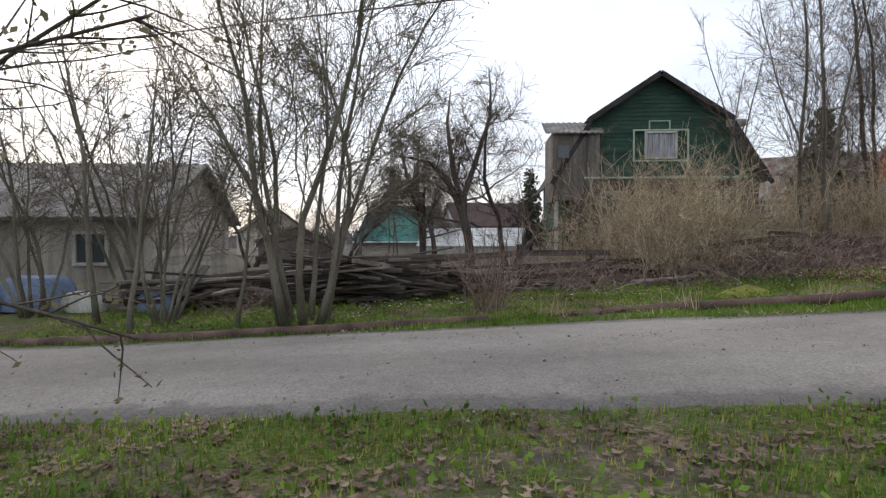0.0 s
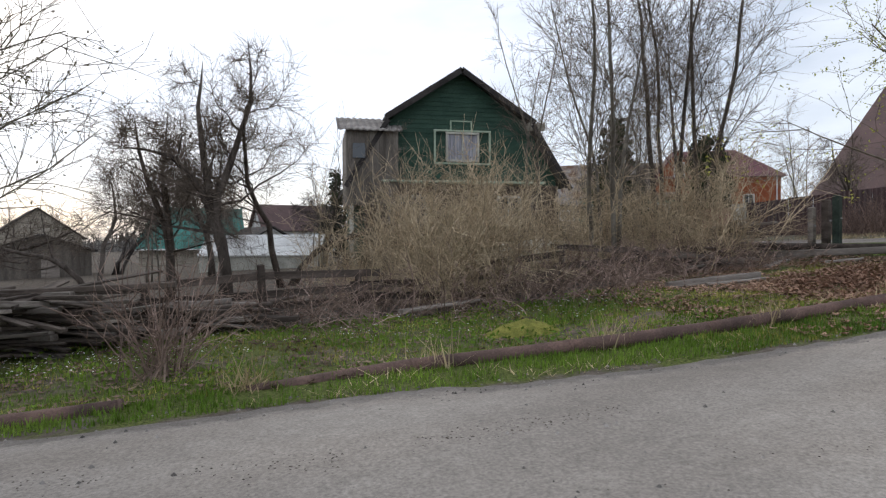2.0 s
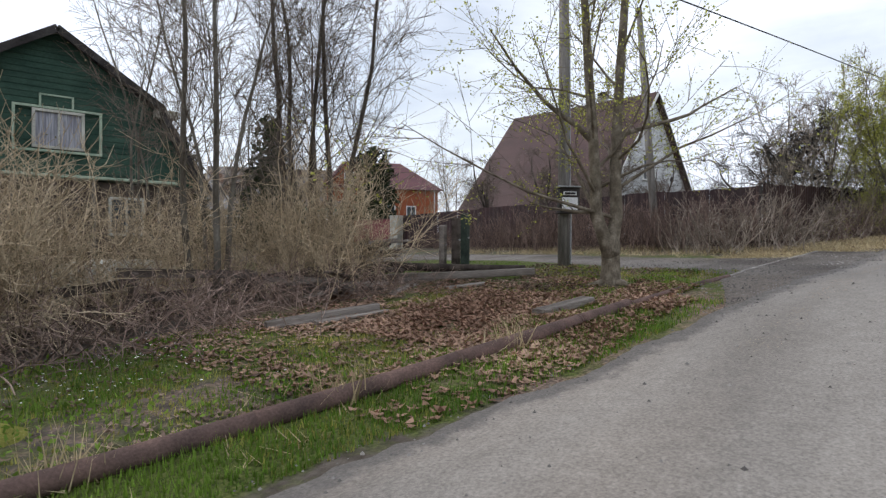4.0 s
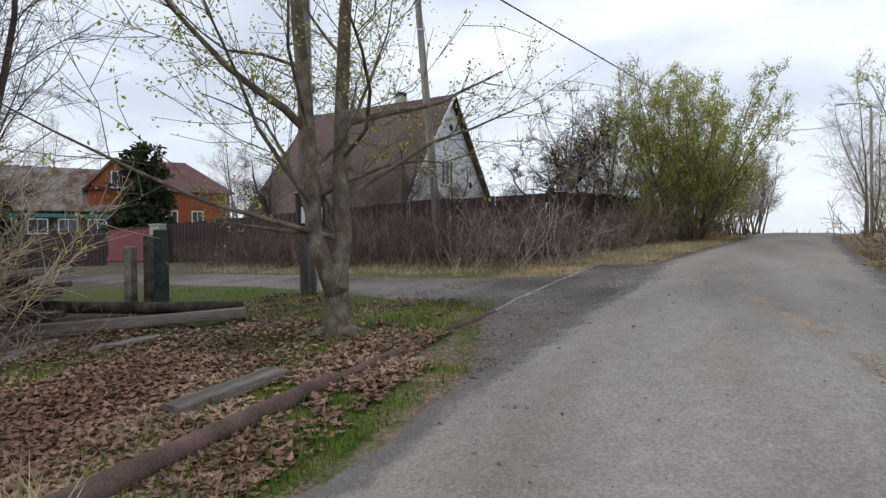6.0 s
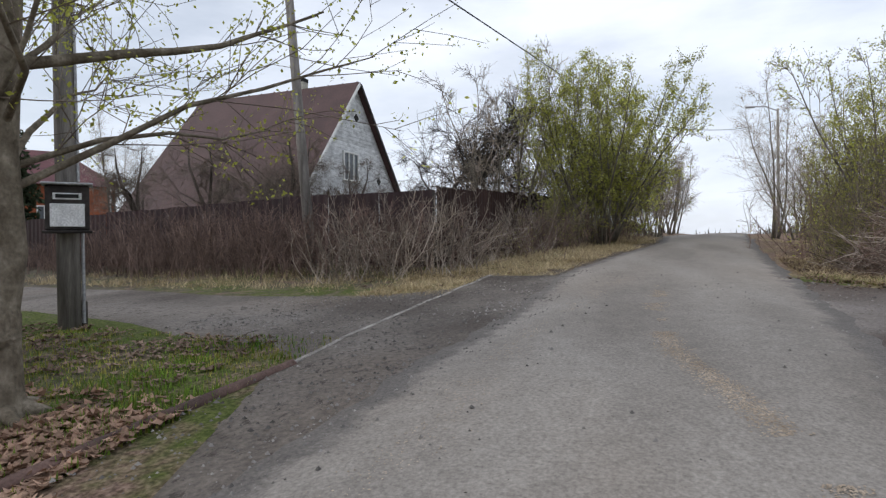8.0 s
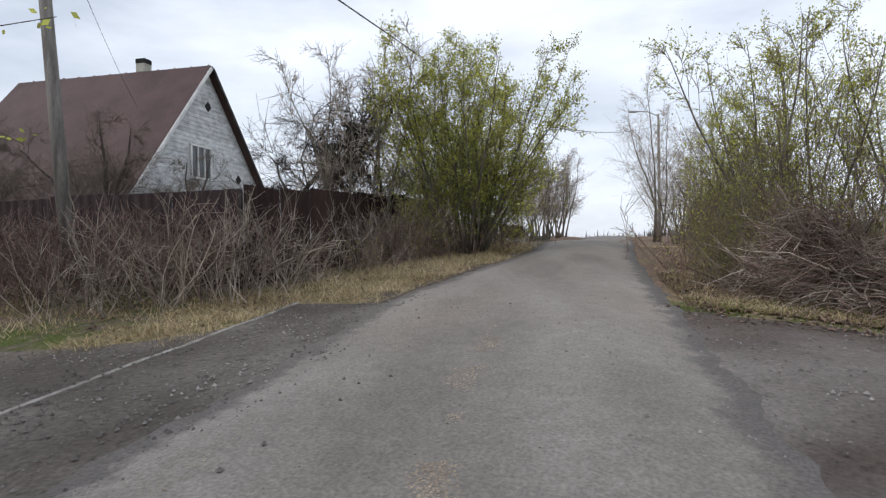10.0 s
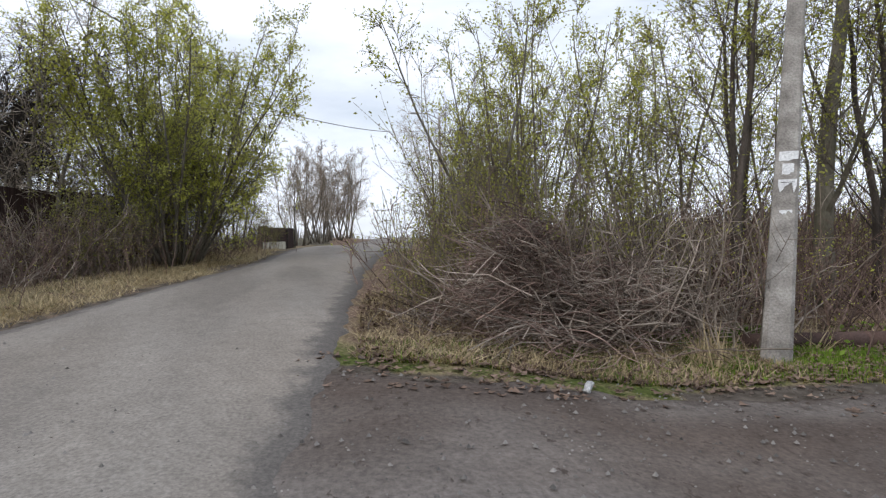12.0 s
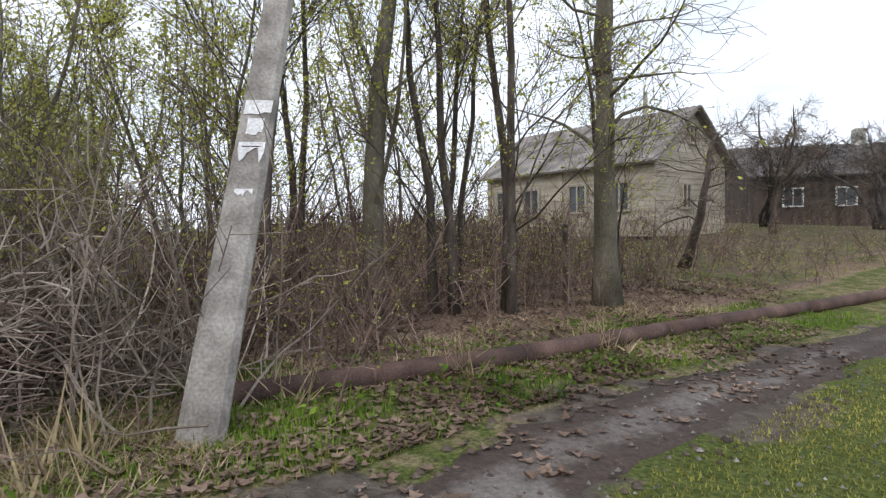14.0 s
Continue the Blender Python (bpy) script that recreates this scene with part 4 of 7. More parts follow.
# garden trees further off
for src, x, y, a, s_ in ((apple2, -9, 33, 10, 1.0), (dark_tree, -4, 38, 80, 0.9), (apple, -14, 36, 150, 1.1), (apple2, 3, 37, 260, 0.95), (dark_tree, 7.5, 34, 200, 0.7), (apple, 1, 29.5, 40, 1.0), (birch, 39.5, 34, 40, 0.72), (birch, 17.5, 33, 140, 0.7), (dark_tree, 21, 30, 300, 0.8), (apple, 30.5, 20, 120, 0.8), (apple, 32.5, 17.4, 210, 0.85), (apple2, 33.0, 21.0, 70, 0.7), (apple, 34.8, 15.4, 300, 0.65), (apple, 31.5, 24, 30, 0.85), (apple2, 30.0, 15.5, 200, 0.72), (tall1, 18.5, 24.0, 20, 0.75), (tall2, -16, 20, 90, 0.75), (tall1, -8.5, 26.0, 70, 0.7), (thin_gh, -1.0, 27.0, 30, 0.75), (thin_gh, 5.5, 30.0, 190, 0.7), (thin_gh, 15.5, 21.0, 80, 0.8), (thin_gh, 7.0, 23.0, 140, 0.65)):
    again(src, x, y, a, s_)

# shrubs
tan = shrub("straw_bush", "dense straw-coloured leafless bush", 7.0, 13.6, 81, 60, 2.6, 0.95, M_TWIG_TAN, twigs=25, spread=0.5, wander=0.2, lift=0.05, r=0.009, leaf=M_BUD, leaf_n=1500, leaf_size=0.03, group="straw bushes")
for x, y, a, s in ((6.2, 13.2, 90, 1.05), (5.8, 14.4, 200, 1.15), (9.9, 14.6, 320, 0.85), (7.0, 15.4, 40, 1.3), (8.4, 14.3, 270, 1.05), (12.3, 13.3, 150, 1.15), (12.8, 14.7, 10, 0.95), (11.4, 15.2, 250, 1.0), (4.6, 15.8, 120, 0.85)):
    again(tan, x, y, a, s)
red = shrub("brushwood", "low tangle of reddish brown brushwood", 1.1, 9.6, 82, 60, 1.55, 0.9, M_TWIG_RED, twigs=6, spread=0.15, group="brushwood")
tangle = shrub("brushwood", "matted reddish brown brushwood at the garden edge", 3.2, 12.6, 83, 80, 1.25, 1.45, M_TWIG_RED, twigs=6, spread=0.7, wander=0.16, lift=-0.06, group="brushwood")
for x, y, a, s in ((4.6, 12.9, 70, 1.0), (5.9, 13.0, 160, 1.1), (7.1, 12.6, 250, 1.1), (8.3, 12.5, 10, 1.1), (9.5, 12.4, 100, 1.0), (10.8, 12.6, 190, 0.9), (2.0, 13.2, 280, 0.9), (11.8, 12.6, 30, 0.9), (0.9, 13.8, 50, 0.8), (4.0, 14.2, 220, 0.9), (10.0, 13.6, 300, 1.1), (-3.6, 11.6, 330, 0.7), (12.6, 11.9, 80, 0.7)):
    again(tangle, x, y, a, s)
hedge = shrub("fence_scrub", "grey-brown leafless scrub along the fence", 24.0, 10.4, 84, 84, 1.6, 0.7, M_SCRUB, twigs=14, spread=0.6, wander=0.13, lift=0.03, group="scrub along the fence")
for x, y, a, s in ((23.7, 12.4, 50, 1.0), (23.9, 14.2, 140, 0.95), (24.3, 16.2, 230, 0.95), (24.8, 18.4, 320, 0.85), (23.2, 11.2, 200, 0.95), (23.5, 13.4, 20, 1.0), (23.9, 15.4, 70, 1.0), (24.3, 17.3, 110, 0.9), (25.3, 20.0, 160, 0.75), (25.8, 21.8, 250, 0.6), (29.8, 7.3, 60, 0.8), (31.4, 6.9, 130, 0.8), (24.4, 9.4, 90, 1.05), (26.2, 8.4, 220, 0.6), (27.2, 24.4, 10, 0.6)):
    again(hedge, x, y, a, s)
pale = shrub("dead_shrub", "pale grey dead canes in front of the fence", 23.2, 9.2, 85, 32, 1.9, 0.8, M_TWIG_GREY, twigs=9, spread=0.4, r=0.011, wander=0.14, group="dead shrubs")
for x, y, a, s in ((23.9, 8.3, 80, 1.05), (24.7, 7.9, 310, 0.95), (25.8, 7.7, 30, 0.8), (23.3, 8.9, 130, 1.0), (28.4, 7.3, 260, 0.85), (30.4, 7.0, 350, 0.95), (22.3, 9.9, 40, 0.75), (32.4, 6.6, 120, 0.9), (29.4, 7.2, 210, 0.9)):
    again(pale, x, y, a, s)
green_s = shrub("leafing_shrub", "leafing greenish shrub at the road edge", 26.2, -1.2, 86, 70, 3.0, 0.6, M_TWIG, twigs=8, spread=0.5, leaf=M_LEAF_DULL, leaf_n=5200, leaf_size=0.045, group="leafing shrubs")
for x, y, a, s in ((28.2, -1.3, 90, 0.95), (31, -1.9, 180, 0.9), (34, -2.6, 270, 0.85), (38, -3.4, 20, 0.8), (42.5, -4.4, 110, 0.8), (25.4, -2.6, 200, 0.95), (25.2, 0.1, 80, 0.5), (47.5, -5.4, 230, 0.8), (53, -6.2, 320, 0.7), (30.5, 6.4, 60, 0.75), (36.0, 5.4, 150, 0.8), (41, 4.4, 240, 0.7)):
    again(green_s, x, y, a, s)
under = shrub("undergrowth", "thin leafless undergrowth below the wayside trees", 26.2, -6.6, 87, 48, 1.5, 0.8, M_SCRUB, twigs=8, spread=0.9, leaf=M_LEAF, leaf_n=450, leaf_size=0.035, group="undergrowth")
for x, y, a, s in ((26.5, -8.4, 40, 1.0), (26.8, -10.4, 120, 1.1), (27.5, -12.4, 210, 1.1), (25.2, -4.6, 300, 1.0), (28.5, -15.0, 20, 1.2), (26.3, -13.8, 70, 0.9), (31, -16.5, 160, 1.3), (34, -17, 250, 1.4), (29.5, -11, 340, 1.3), (37.5, -16.5, 40, 1.5), (28.2, -6.6, 80, 1.4), (29.5, -9.6, 150, 1.5), (27.4, -4.2, 290, 1.3), (31.5, -8.5, 60, 1.7), (32.5, -12.5, 170, 1.6), (27.2, -16.8, 220, 1.1), (29.2, -13.2, 90, 1.2), (30.6, -14.8, 310, 1.1), (26.0, -11.6, 30, 0.9), (25.6, -9.0, 130, 0.8), (26.4, -5.2, 200, 1.2), (25.4, -6.2, 60, 0.9), (24.9, -5.0, 250, 0.8), (25.8, -4.0, 100, 1.2), (28.0, -5.4, 170, 1.5), (26.6, -0.9, 120, 1.3), (28.4, -1.7, 20, 1.25), (30.6, -2.6, 200, 1.25), (33.2, -3.5, 280, 1.2), (37.0, -4.8, 60, 1.1), (27.6, 7.5, 10, 0.75), (29.2, 7.1, 90, 0.8), (30.8, 6.7, 170, 0.9), (32.2, 5.9, 250, 0.9), (33.9, 5.3, 330, 0.9), (35.4, 4.8, 40, 0.8), (37.4, 4.6, 130, 0.7), (24.6, -15.6, 20, 0.8), (25.6, -18.6, 140, 0.9), (27.6, -19.6, 260, 0.9), (24.0, -20.5, 60, 0.9)):
    again(under, x, y, a, s)


def brush_pile(x, y, seed):
    """A mound of cut branches, with thick pale ones on top."""
    rng = np.random.default_rng(seed)
    ob = thing("brush_pile", "big heap of cut grey branches beside the track", "brush pile", x, y, height(x, y) - 0.05)
    for name, mat, count, r0 in (("brushwood_core", M_TWIG_RED, 1200, 0.005), ("pale_brushwood", M_TWIG_GREY, 1300, 0.006), ("brown_brushwood", M_SCRUB, 1300, 0.0055)):
        g = Geo()
        for _ in range(count):
            u, v = rng.normal() * 0.56, rng.normal() * 0.72
            top = 1.3 * math.exp(-0.5 * ((u / 0.95) ** 2 + ((v - 0.15) / 1.3) ** 2)) * (1 + 0.25 * math.sin(v * 3.1 + u * 2))
            p = np.array((u, v, top * rng.uniform(0.1, 1.0) + 0.04))
            az = rng.uniform(0, 2 * math.pi) if rng.random() < 0.5 else math.pi * 0.62 + rng.normal() * 0.35
            L = rng.uniform(0.4, 1.35)
            d = np.array((math.cos(az), math.sin(az), rng.uniform(-0.2, 0.8)))
            pts, _d = shoot(rng, p - d * L * 0.4, d / np.linalg.norm(d), L, 5, 0.2, -0.03)
            pts[:, 2] = np.maximum(pts[:, 2], 0.03)
            r = r0 * rng.uniform(0.6, 1.6)
            g.tube(pts, np.linspace(r, r * 0.4, 6), 4 if r > 0.007 else 3, False)
        tagged(part(name, g, mat, ob), kind="stuff")
    for k in range(40):
        az = math.pi + rng.normal() * 1.2 if k % 3 else rng.uniform(0, 2 * math.pi)
        p = np.array((rng.normal() * 0.4 - 0.1, rng.normal() * 0.7 - 0.3, rng.uniform(0.1, 0.75)))
        d = np.array((math.cos(az) * 0.7, math.sin(az) * 0.9, rng.uniform(-0.1, 1.1)))
        pts, _d = shoot(rng, p, d / np.linalg.norm(d), rng.uniform(0.9, 1.9), 6, 0.16, -0.03)
        pts[:, 2] = np.maximum(pts[:, 2], 0.04)
        g = Geo().tube(pts, np.linspace(rng.uniform(0.008, 0.02), 0.005, 7), 6, True)
        for _t in range(5):
            j = rng.integers(1, 6)
            tp, _e = shoot(rng, pts[j], turned((pts[j + 1] - pts[j]) / np.linalg.norm(pts[j + 1] - pts[j]), 0.7, rng), rng.uniform(0.3, 0.9), 3, 0.12, 0)
            g.tube(tp, np.linspace(0.008, 0.003, 4), 4, False)
        part("branch", g, M_TWIG_GREY, ob)
    return ob


brush_pile(24.45, -1.3, 91)
again(pale, 24.0, -2.5, 60, 1.05)
again(pale, 24.2, -3.4, 200, 1.05)
again(pale, 24.4, -1.9, 160, 1.15)


# ---- fences ----
def sheet_fence(a, b, panels, mat, label, top=1.95, drop=0.0):
    """A run of ribbed sheet-metal panels with posts and rails from a to b."""
    ob = thing("sheet_fence", label, "fence", a[0], a[1], float(land(*a)))
    ax, ay = a
    L = math.hypot(b[0] - ax, b[1] - ay)
    ux, uy = (b[0] - ax) / L, (b[1] - ay) / L
    rng = random.Random(panels)
    z0 = float(land(*a))
    for k in range(panels):
        s0, s1 = L * k / panels + 0.01, L * (k + 1) / panels - 0.01
        base = float(land(ax + ux * s0, ay + uy * s0)) - z0
        hi = base + top - drop * k / panels + rng.uniform(-0.025, 0.025)
        g = Geo()
        n = 24
        v = []
        for i in range(n + 1):
            s = s0 + (s1 - s0) * i / n
            o = (0.0, 0.022, 0.022, 0.0)[i % 4] + rng.uniform(0, 0.002)
            for z in (base - 0.15, hi):
                v.append((ux * s - uy * o, uy * s + ux * o, z))
        g.add(v, [(2 * i, 2 * i + 2, 2 * i + 3, 2 * i + 1) for i in range(n)])
        g.add([(p[0] + uy * 0.004, p[1] - ux * 0.004, p[2]) for p in v], [(2 * i + 1, 2 * i + 3, 2 * i + 2, 2 * i) for i in range(n)])
        part("panel", g, mat, ob)
        part("post", Geo().box((ux * s0 - uy * 0.07, uy * s0 + ux * 0.07, base + top / 2 - 0.1), (0.06, 0.06, top), math.degrees(math.atan2(uy, ux)), 0.008), M_ROOF_DARK, ob)
    return ob


sheet_fence((25.0, 8.6), (38.5, 6.7), 11, M_FENCE_DARK, "dark brown rust-streaked sheet metal fence along the lane", drop=0.25)
sheet_fence((28.75, 28.0), (25.02, 8.64), 12, M_FENCE, "dark maroon sheet metal fence along the side lane", top=1.85)
sheet_fence((29.4, 40.5), (28.95, 32.5), 4, M_FENCE, "dark maroon sheet metal fence beyond the gate", top=1.85)

sheet_fence((54.5, 4.0), (47.6, 5.2), 4, M_FENCE_DARK, "low dark sheet fence near the crest of the lane", top=1.2)


def gate_post():
    ob = thing("gate_post", "pale concrete gate post at the maroon fence", "post", 28.7, 28.4, float(land(28.7, 28.4)))
    part("shaft", Geo().box((0, 0, 0.85), (0.62, 0.62, 1.9), 0, 0.03), M_CONC_LIGHT, ob)
    part("cap", Geo().box((0, 0, 1.83), (0.7, 0.7, 0.08), 0, 0.02), M_CONC_LIGHT, ob)
    g = thing("red_gate", "closed maroon metal gate beside the pale post", "gate", 28.8, 30.5, float(land(28.8, 30.5)), 90)
    part("leaf", Geo().box((0, 0, 0.95), (3.3, 0.05, 1.7), 0, 0.01), M_MAROON_PAINT, g)
    part("frame", Geo().box((0, 0.04, 1.78), (3.3, 0.06, 0.06), 0, 0.01).box((0, 0.04, 0.14), (3.3, 0.06, 0.06), 0, 0.01), M_FENCE, g)


gate_post()


# ---- buildings ----
def window(parent, c, w, h, nrm, cols=2, frame=None, pane=None, curtain=True, trim=0.09):
    """A framed window on a wall at c, facing nrm degrees, with panes of its own."""
    m0 = Matrix.Translation(c) @ Matrix.Rotation(radians(nrm), 4, "Z")
    frame = frame or M_WHITE
    win = new("window")
    win.parent = parent
    win.matrix_basis = m0
    g = Geo()
    g.box((0, -0.03, h / 2 - trim / 2), (w, 0.1, trim), 0, 0.01).box((0, -0.03, -h / 2 + trim / 2), (w, 0.1, trim), 0, 0.01)
    for k in range(cols + 1):
        x = -w / 2 + trim / 2 + (w - trim) * k / cols
        g.box((x, -0.03, 0), (trim * (1 if k in (0, cols) else 0.6), 0.098, h - 2 * trim), 0, 0.01)
    part("frame", g, frame, win)
    pw = (w - trim) / cols
    for k in range(cols):
        part("pane", Geo().box((-w / 2 + trim / 2 + pw * (k + 0.5), 0.0, 0), (pw - trim * 0.5, 0.012, h - 2 * trim), 0), pane or M_GLASS, win)
    return win


def strips(wdt, hgt, step, outline, proud=0.012):
    """Boards laid level up a wall: each a strip cut to the outline at its height."""
    out = []
    z = 0.0
    while z < hgt - 0.02:
        zt = min(z + step, hgt)
        a, b = outline(z), outline(zt - 0.01)
        if a > 0.02:
            out.append([(-a, 0, z), (a, 0, z), (b, 0, zt - 0.012), (-b, 0, zt - 0.012), (-a, -proud, z), (a, -proud, z), (b, -proud * 0.4, zt - 0.012), (-b, -proud * 0.4, zt - 0.012)])
        z = zt
    return out


BOX_F = [(0, 1, 2, 3), (7, 6, 5, 4), (0, 4, 5, 1), (1, 5, 6, 2), (2, 6, 7, 3), (3, 7, 4, 0)]


def gable_body(pts, depth):
    """A solid of a gable outline run back by depth (+y)."""
    n = len(pts)
    v = [(x, 0, z) for x, z in pts] + [(x, depth, z) for x, z in pts]
    f = [tuple(range(n - 1, -1, -1)), tuple(range(n, 2 * n))]
    f += [(i, (i + 1) % n, n + (i + 1) % n, n + i) for i in range(n)]
    return Geo().add(v, f)


def roof_slab(p, q, depth0, depth1, thick, waves=0, amp=0.03):
    """A roof plane from the ridge point p to the eave q in section, from depth0 to depth1 along y."""
    px, pz = p
    qx, qz = q
    L = math.hypot(qx - px, qz - pz)
    nx_, nz_ = (pz - qz) / L, (qx - px) / L
    if nz_ < 0:
        nx_, nz_ = -nx_, -nz_
    n = max(1, waves * 4)
    v, f = [], []
    for i in range(n + 1):
        y = depth0 + (depth1 - depth0) * i / n
        o = amp * math.cos(math.pi * i / 2) if waves else 0
        for (x, z) in (p, q):
            v.append((x + nx_ * (thick + o), y, z + nz_ * (thick + o)))
        for (x, z) in (p, q):
            v.append((x + nx_ * o, y, z + nz_ * o))
    for i in range(n):
        a = 4 * i
        f += [(a, a + 1, a + 5, a + 4), (a + 2, a + 6, a + 7, a + 3), (a + 1, a + 3, a + 7, a + 5), (a, a + 4, a + 6, a + 2)]
    f += [(0, 2, 3, 1), (4 * n, 4 * n + 1, 4 * n + 3, 4 * n + 2)]
    return Geo().add(v, f)


def green_house():
    z0 = float(land(11, 26)) - 0.1
    ob = thing("green_house", "two-storey dark green wooden house with a gambrel roof", "house", 11.0, 26.0, z0, -7)
    top, knee, eave = 9.0 - z0, 6.95 - z0, 4.5 - z0
    prof = [(-4.35, 0), (4.35, 0), (4.35, eave), (2.95, knee), (0, top), (-2.95, knee), (-4.35, eave)]
    part("wall", gable_body(prof, 8.0), M_GREEN_WALL, ob)

    def half(z):
        return 4.35 if z < eave else (4.35 - (z - eave) / (knee - eave) * 1.4 if z < knee else 2.95 * (top - z) / (top - knee))
    for b in strips(8.7, top, 0.19, half, 0.03):
        part("board", Geo().add(b, BOX_F), M_GREEN_WALL, ob)
    for sx in (-1, 1):
        part("roof", roof_slab((0, top + 0.03), (sx * 3.15, knee + 0.03), -0.5, 8.4, 0.07, 30, 0.015), M_ROOF_OLD, ob)
        part("roof", roof_slab((sx * 3.02, knee - 0.02), (sx * 4.75, eave - 0.35), -0.5, 8.4, 0.07, 30, 0.015), M_ROOF_OLD, ob)
        part("bargeboard", roof_slab((0, top - 0.16), (sx * 3.15, knee - 0.16), -0.56, -0.5, 0.22), M_ROOF_DARK, ob)
        part("bargeboard", roof_slab((sx * 3.02, knee - 0.2), (sx * 4.75, eave - 0.5), -0.56, -0.5, 0.2), M_ROOF_DARK, ob)
    zc = 5.82 - z0
    w = window(ob, (0.1, -0.08, zc), 1.45, 1.25, 0, 2, M_CONC_LIGHT, M_CURTAIN)
    part("panel_trim", Geo().box((-1.2, -0.03, 0.02), (0.08, 0.06, 1.4), 0, 0.01).box((1.2, -0.03, 0.02), (0.08, 0.06, 1.4), 0, 0.01).box((0, -0.03, 0.68), (2.48, 0.07, 0.08), 0, 0.01).box((0, -0.03, -0.7), (2.48, 0.07, 0.08), 0, 0.01), M_GREEN_TRIM, w)
    vent = new("vent")
    vent.parent = ob
    vent.matrix_basis = pose(0.05, -0.06, zc + 0.92)
    part("frame", Geo().box((-0.45, 0, 0), (0.06, 0.05, 0.36)).box((0.45, 0, 0), (0.06, 0.05, 0.36)).box((0, 0, 0.18), (0.96, 0.05, 0.05)), M_GREEN_TRIM, vent)
    part("louvre", Geo().box((0, 0.02, 0), (0.86, 0.03, 0.32)), M_GREEN_WALL, vent)
    part("ledge", Geo().box((0.1, -0.35, 4.3 - z0), (7.0, 0.7, 0.1), 0, 0.02), M_GREEN_TRIM, ob)
    for x in (-3.1, -1.2, 1.0, 3.0):
        part("veranda_post", Geo().box((x, -0.6, (4.25 - z0) / 2), (0.11, 0.11, 4.25 - z0), 0, 0.015), M_GREY_BOARD, ob)
    for x in (-2.1, 2.0):
        window(ob, (x, -0.47, 2.2), 1.1, 1.3, 0, 2, M_CONC_LIGHT)
    part("veranda_wall", Geo().box((0.1, -0.3, (4.2 - z0) / 2), (8.3, 0.3, 4.2 - z0), 0, 0.02), M_BROWN_BOARD, ob, "brown boarded lower storey")
    part("eave_end", Geo().box((3.3, -0.35, knee - 0.22), (0.75, 0.34, 0.3), 0, 0.02), M_PALE_BOARD, ob)
    # side wing
    part("wing_wall", Geo().box((-3.75, 1.1, (3.3 + 6.4) / 2 - z0), (2.1, 3.2, 3.1)), M_GREY_BOARD, ob, "weathered grey board wing on stilts")
    for b in range(11):
        part("wing_board", Geo().box((-4.71 + 0.19 * b, -0.52, 4.8 - z0), (0.178, 0.03, 2.96), 0, 0.004), M_GREY_BOARD, ob)
    v = []
    for i in range(41):
        x, o = -5.15 + 2.6 * i / 40, 0.025 * math.cos(math.pi * i / 2)
        v += [(x, -0.75, 6.35 - z0 + o), (x, 1.0, 7.1 - z0 + o), (x, -0.75, 6.29 - z0 + o), (x, 1.0, 7.04 - z0 + o)]
    part("wing_roof", Geo().add(v, [q for i in range(40) for q in ((4 * i, 4 * i + 4, 4 * i + 5, 4 * i + 1), (4 * i + 2, 4 * i + 3, 4 * i + 7, 4 * i + 6), (4 * i, 4 * i + 2, 4 * i + 6, 4 * i + 4))]), M_SLATE, ob)
    for x in (-4.6, -2.9):
        part("stilt", Geo().box((x, -0.3, (3.4 - z0) / 2), (0.16, 0.16, 3.4 - z0), 0, 0.02), M_CONC_LIGHT, ob)
    part("wing_window", Geo().box((-4.3, -0.55, 5.5 - z0), (0.5, 0.05, 0.6), 0, 0.01), M_GLASS, ob)
    return ob


green_house()


def simple_house(name, label, x, y, z, rz, w, d, wall_h, ridge_h, wall_mat, roof_mat, over=0.35, waves=0, boards=0.0, ridge_along_x=False):
    """A house with its gable at the front (local -y)."""
    ob = thing(name, label, "house", x, y, z, rz)
    prof = [(-w / 2, -0.5), (w / 2, -0.5), (w / 2, wall_h), (0, ridge_h), (-w / 2, wall_h)]
    part("wall", gable_body(prof, d), wall_mat, ob)
    k = (ridge_h - wall_h) / (w / 2)
    if boards:
        def half(zz):
            return w / 2 if zz < wall_h else (ridge_h - zz) / k
        for b in strips(w, ridge_h, boards, half, 0.025):
            part("board", Geo().add(b, BOX_F), wall_mat, ob)
    for sx in (-1, 1):
        part("roof", roof_slab((0, ridge_h + 0.03), (sx * (w / 2 + over), wall_h - over * k + 0.03), -over, d + over, 0.1, waves, 0.02), roof_mat, ob)
    return ob, k


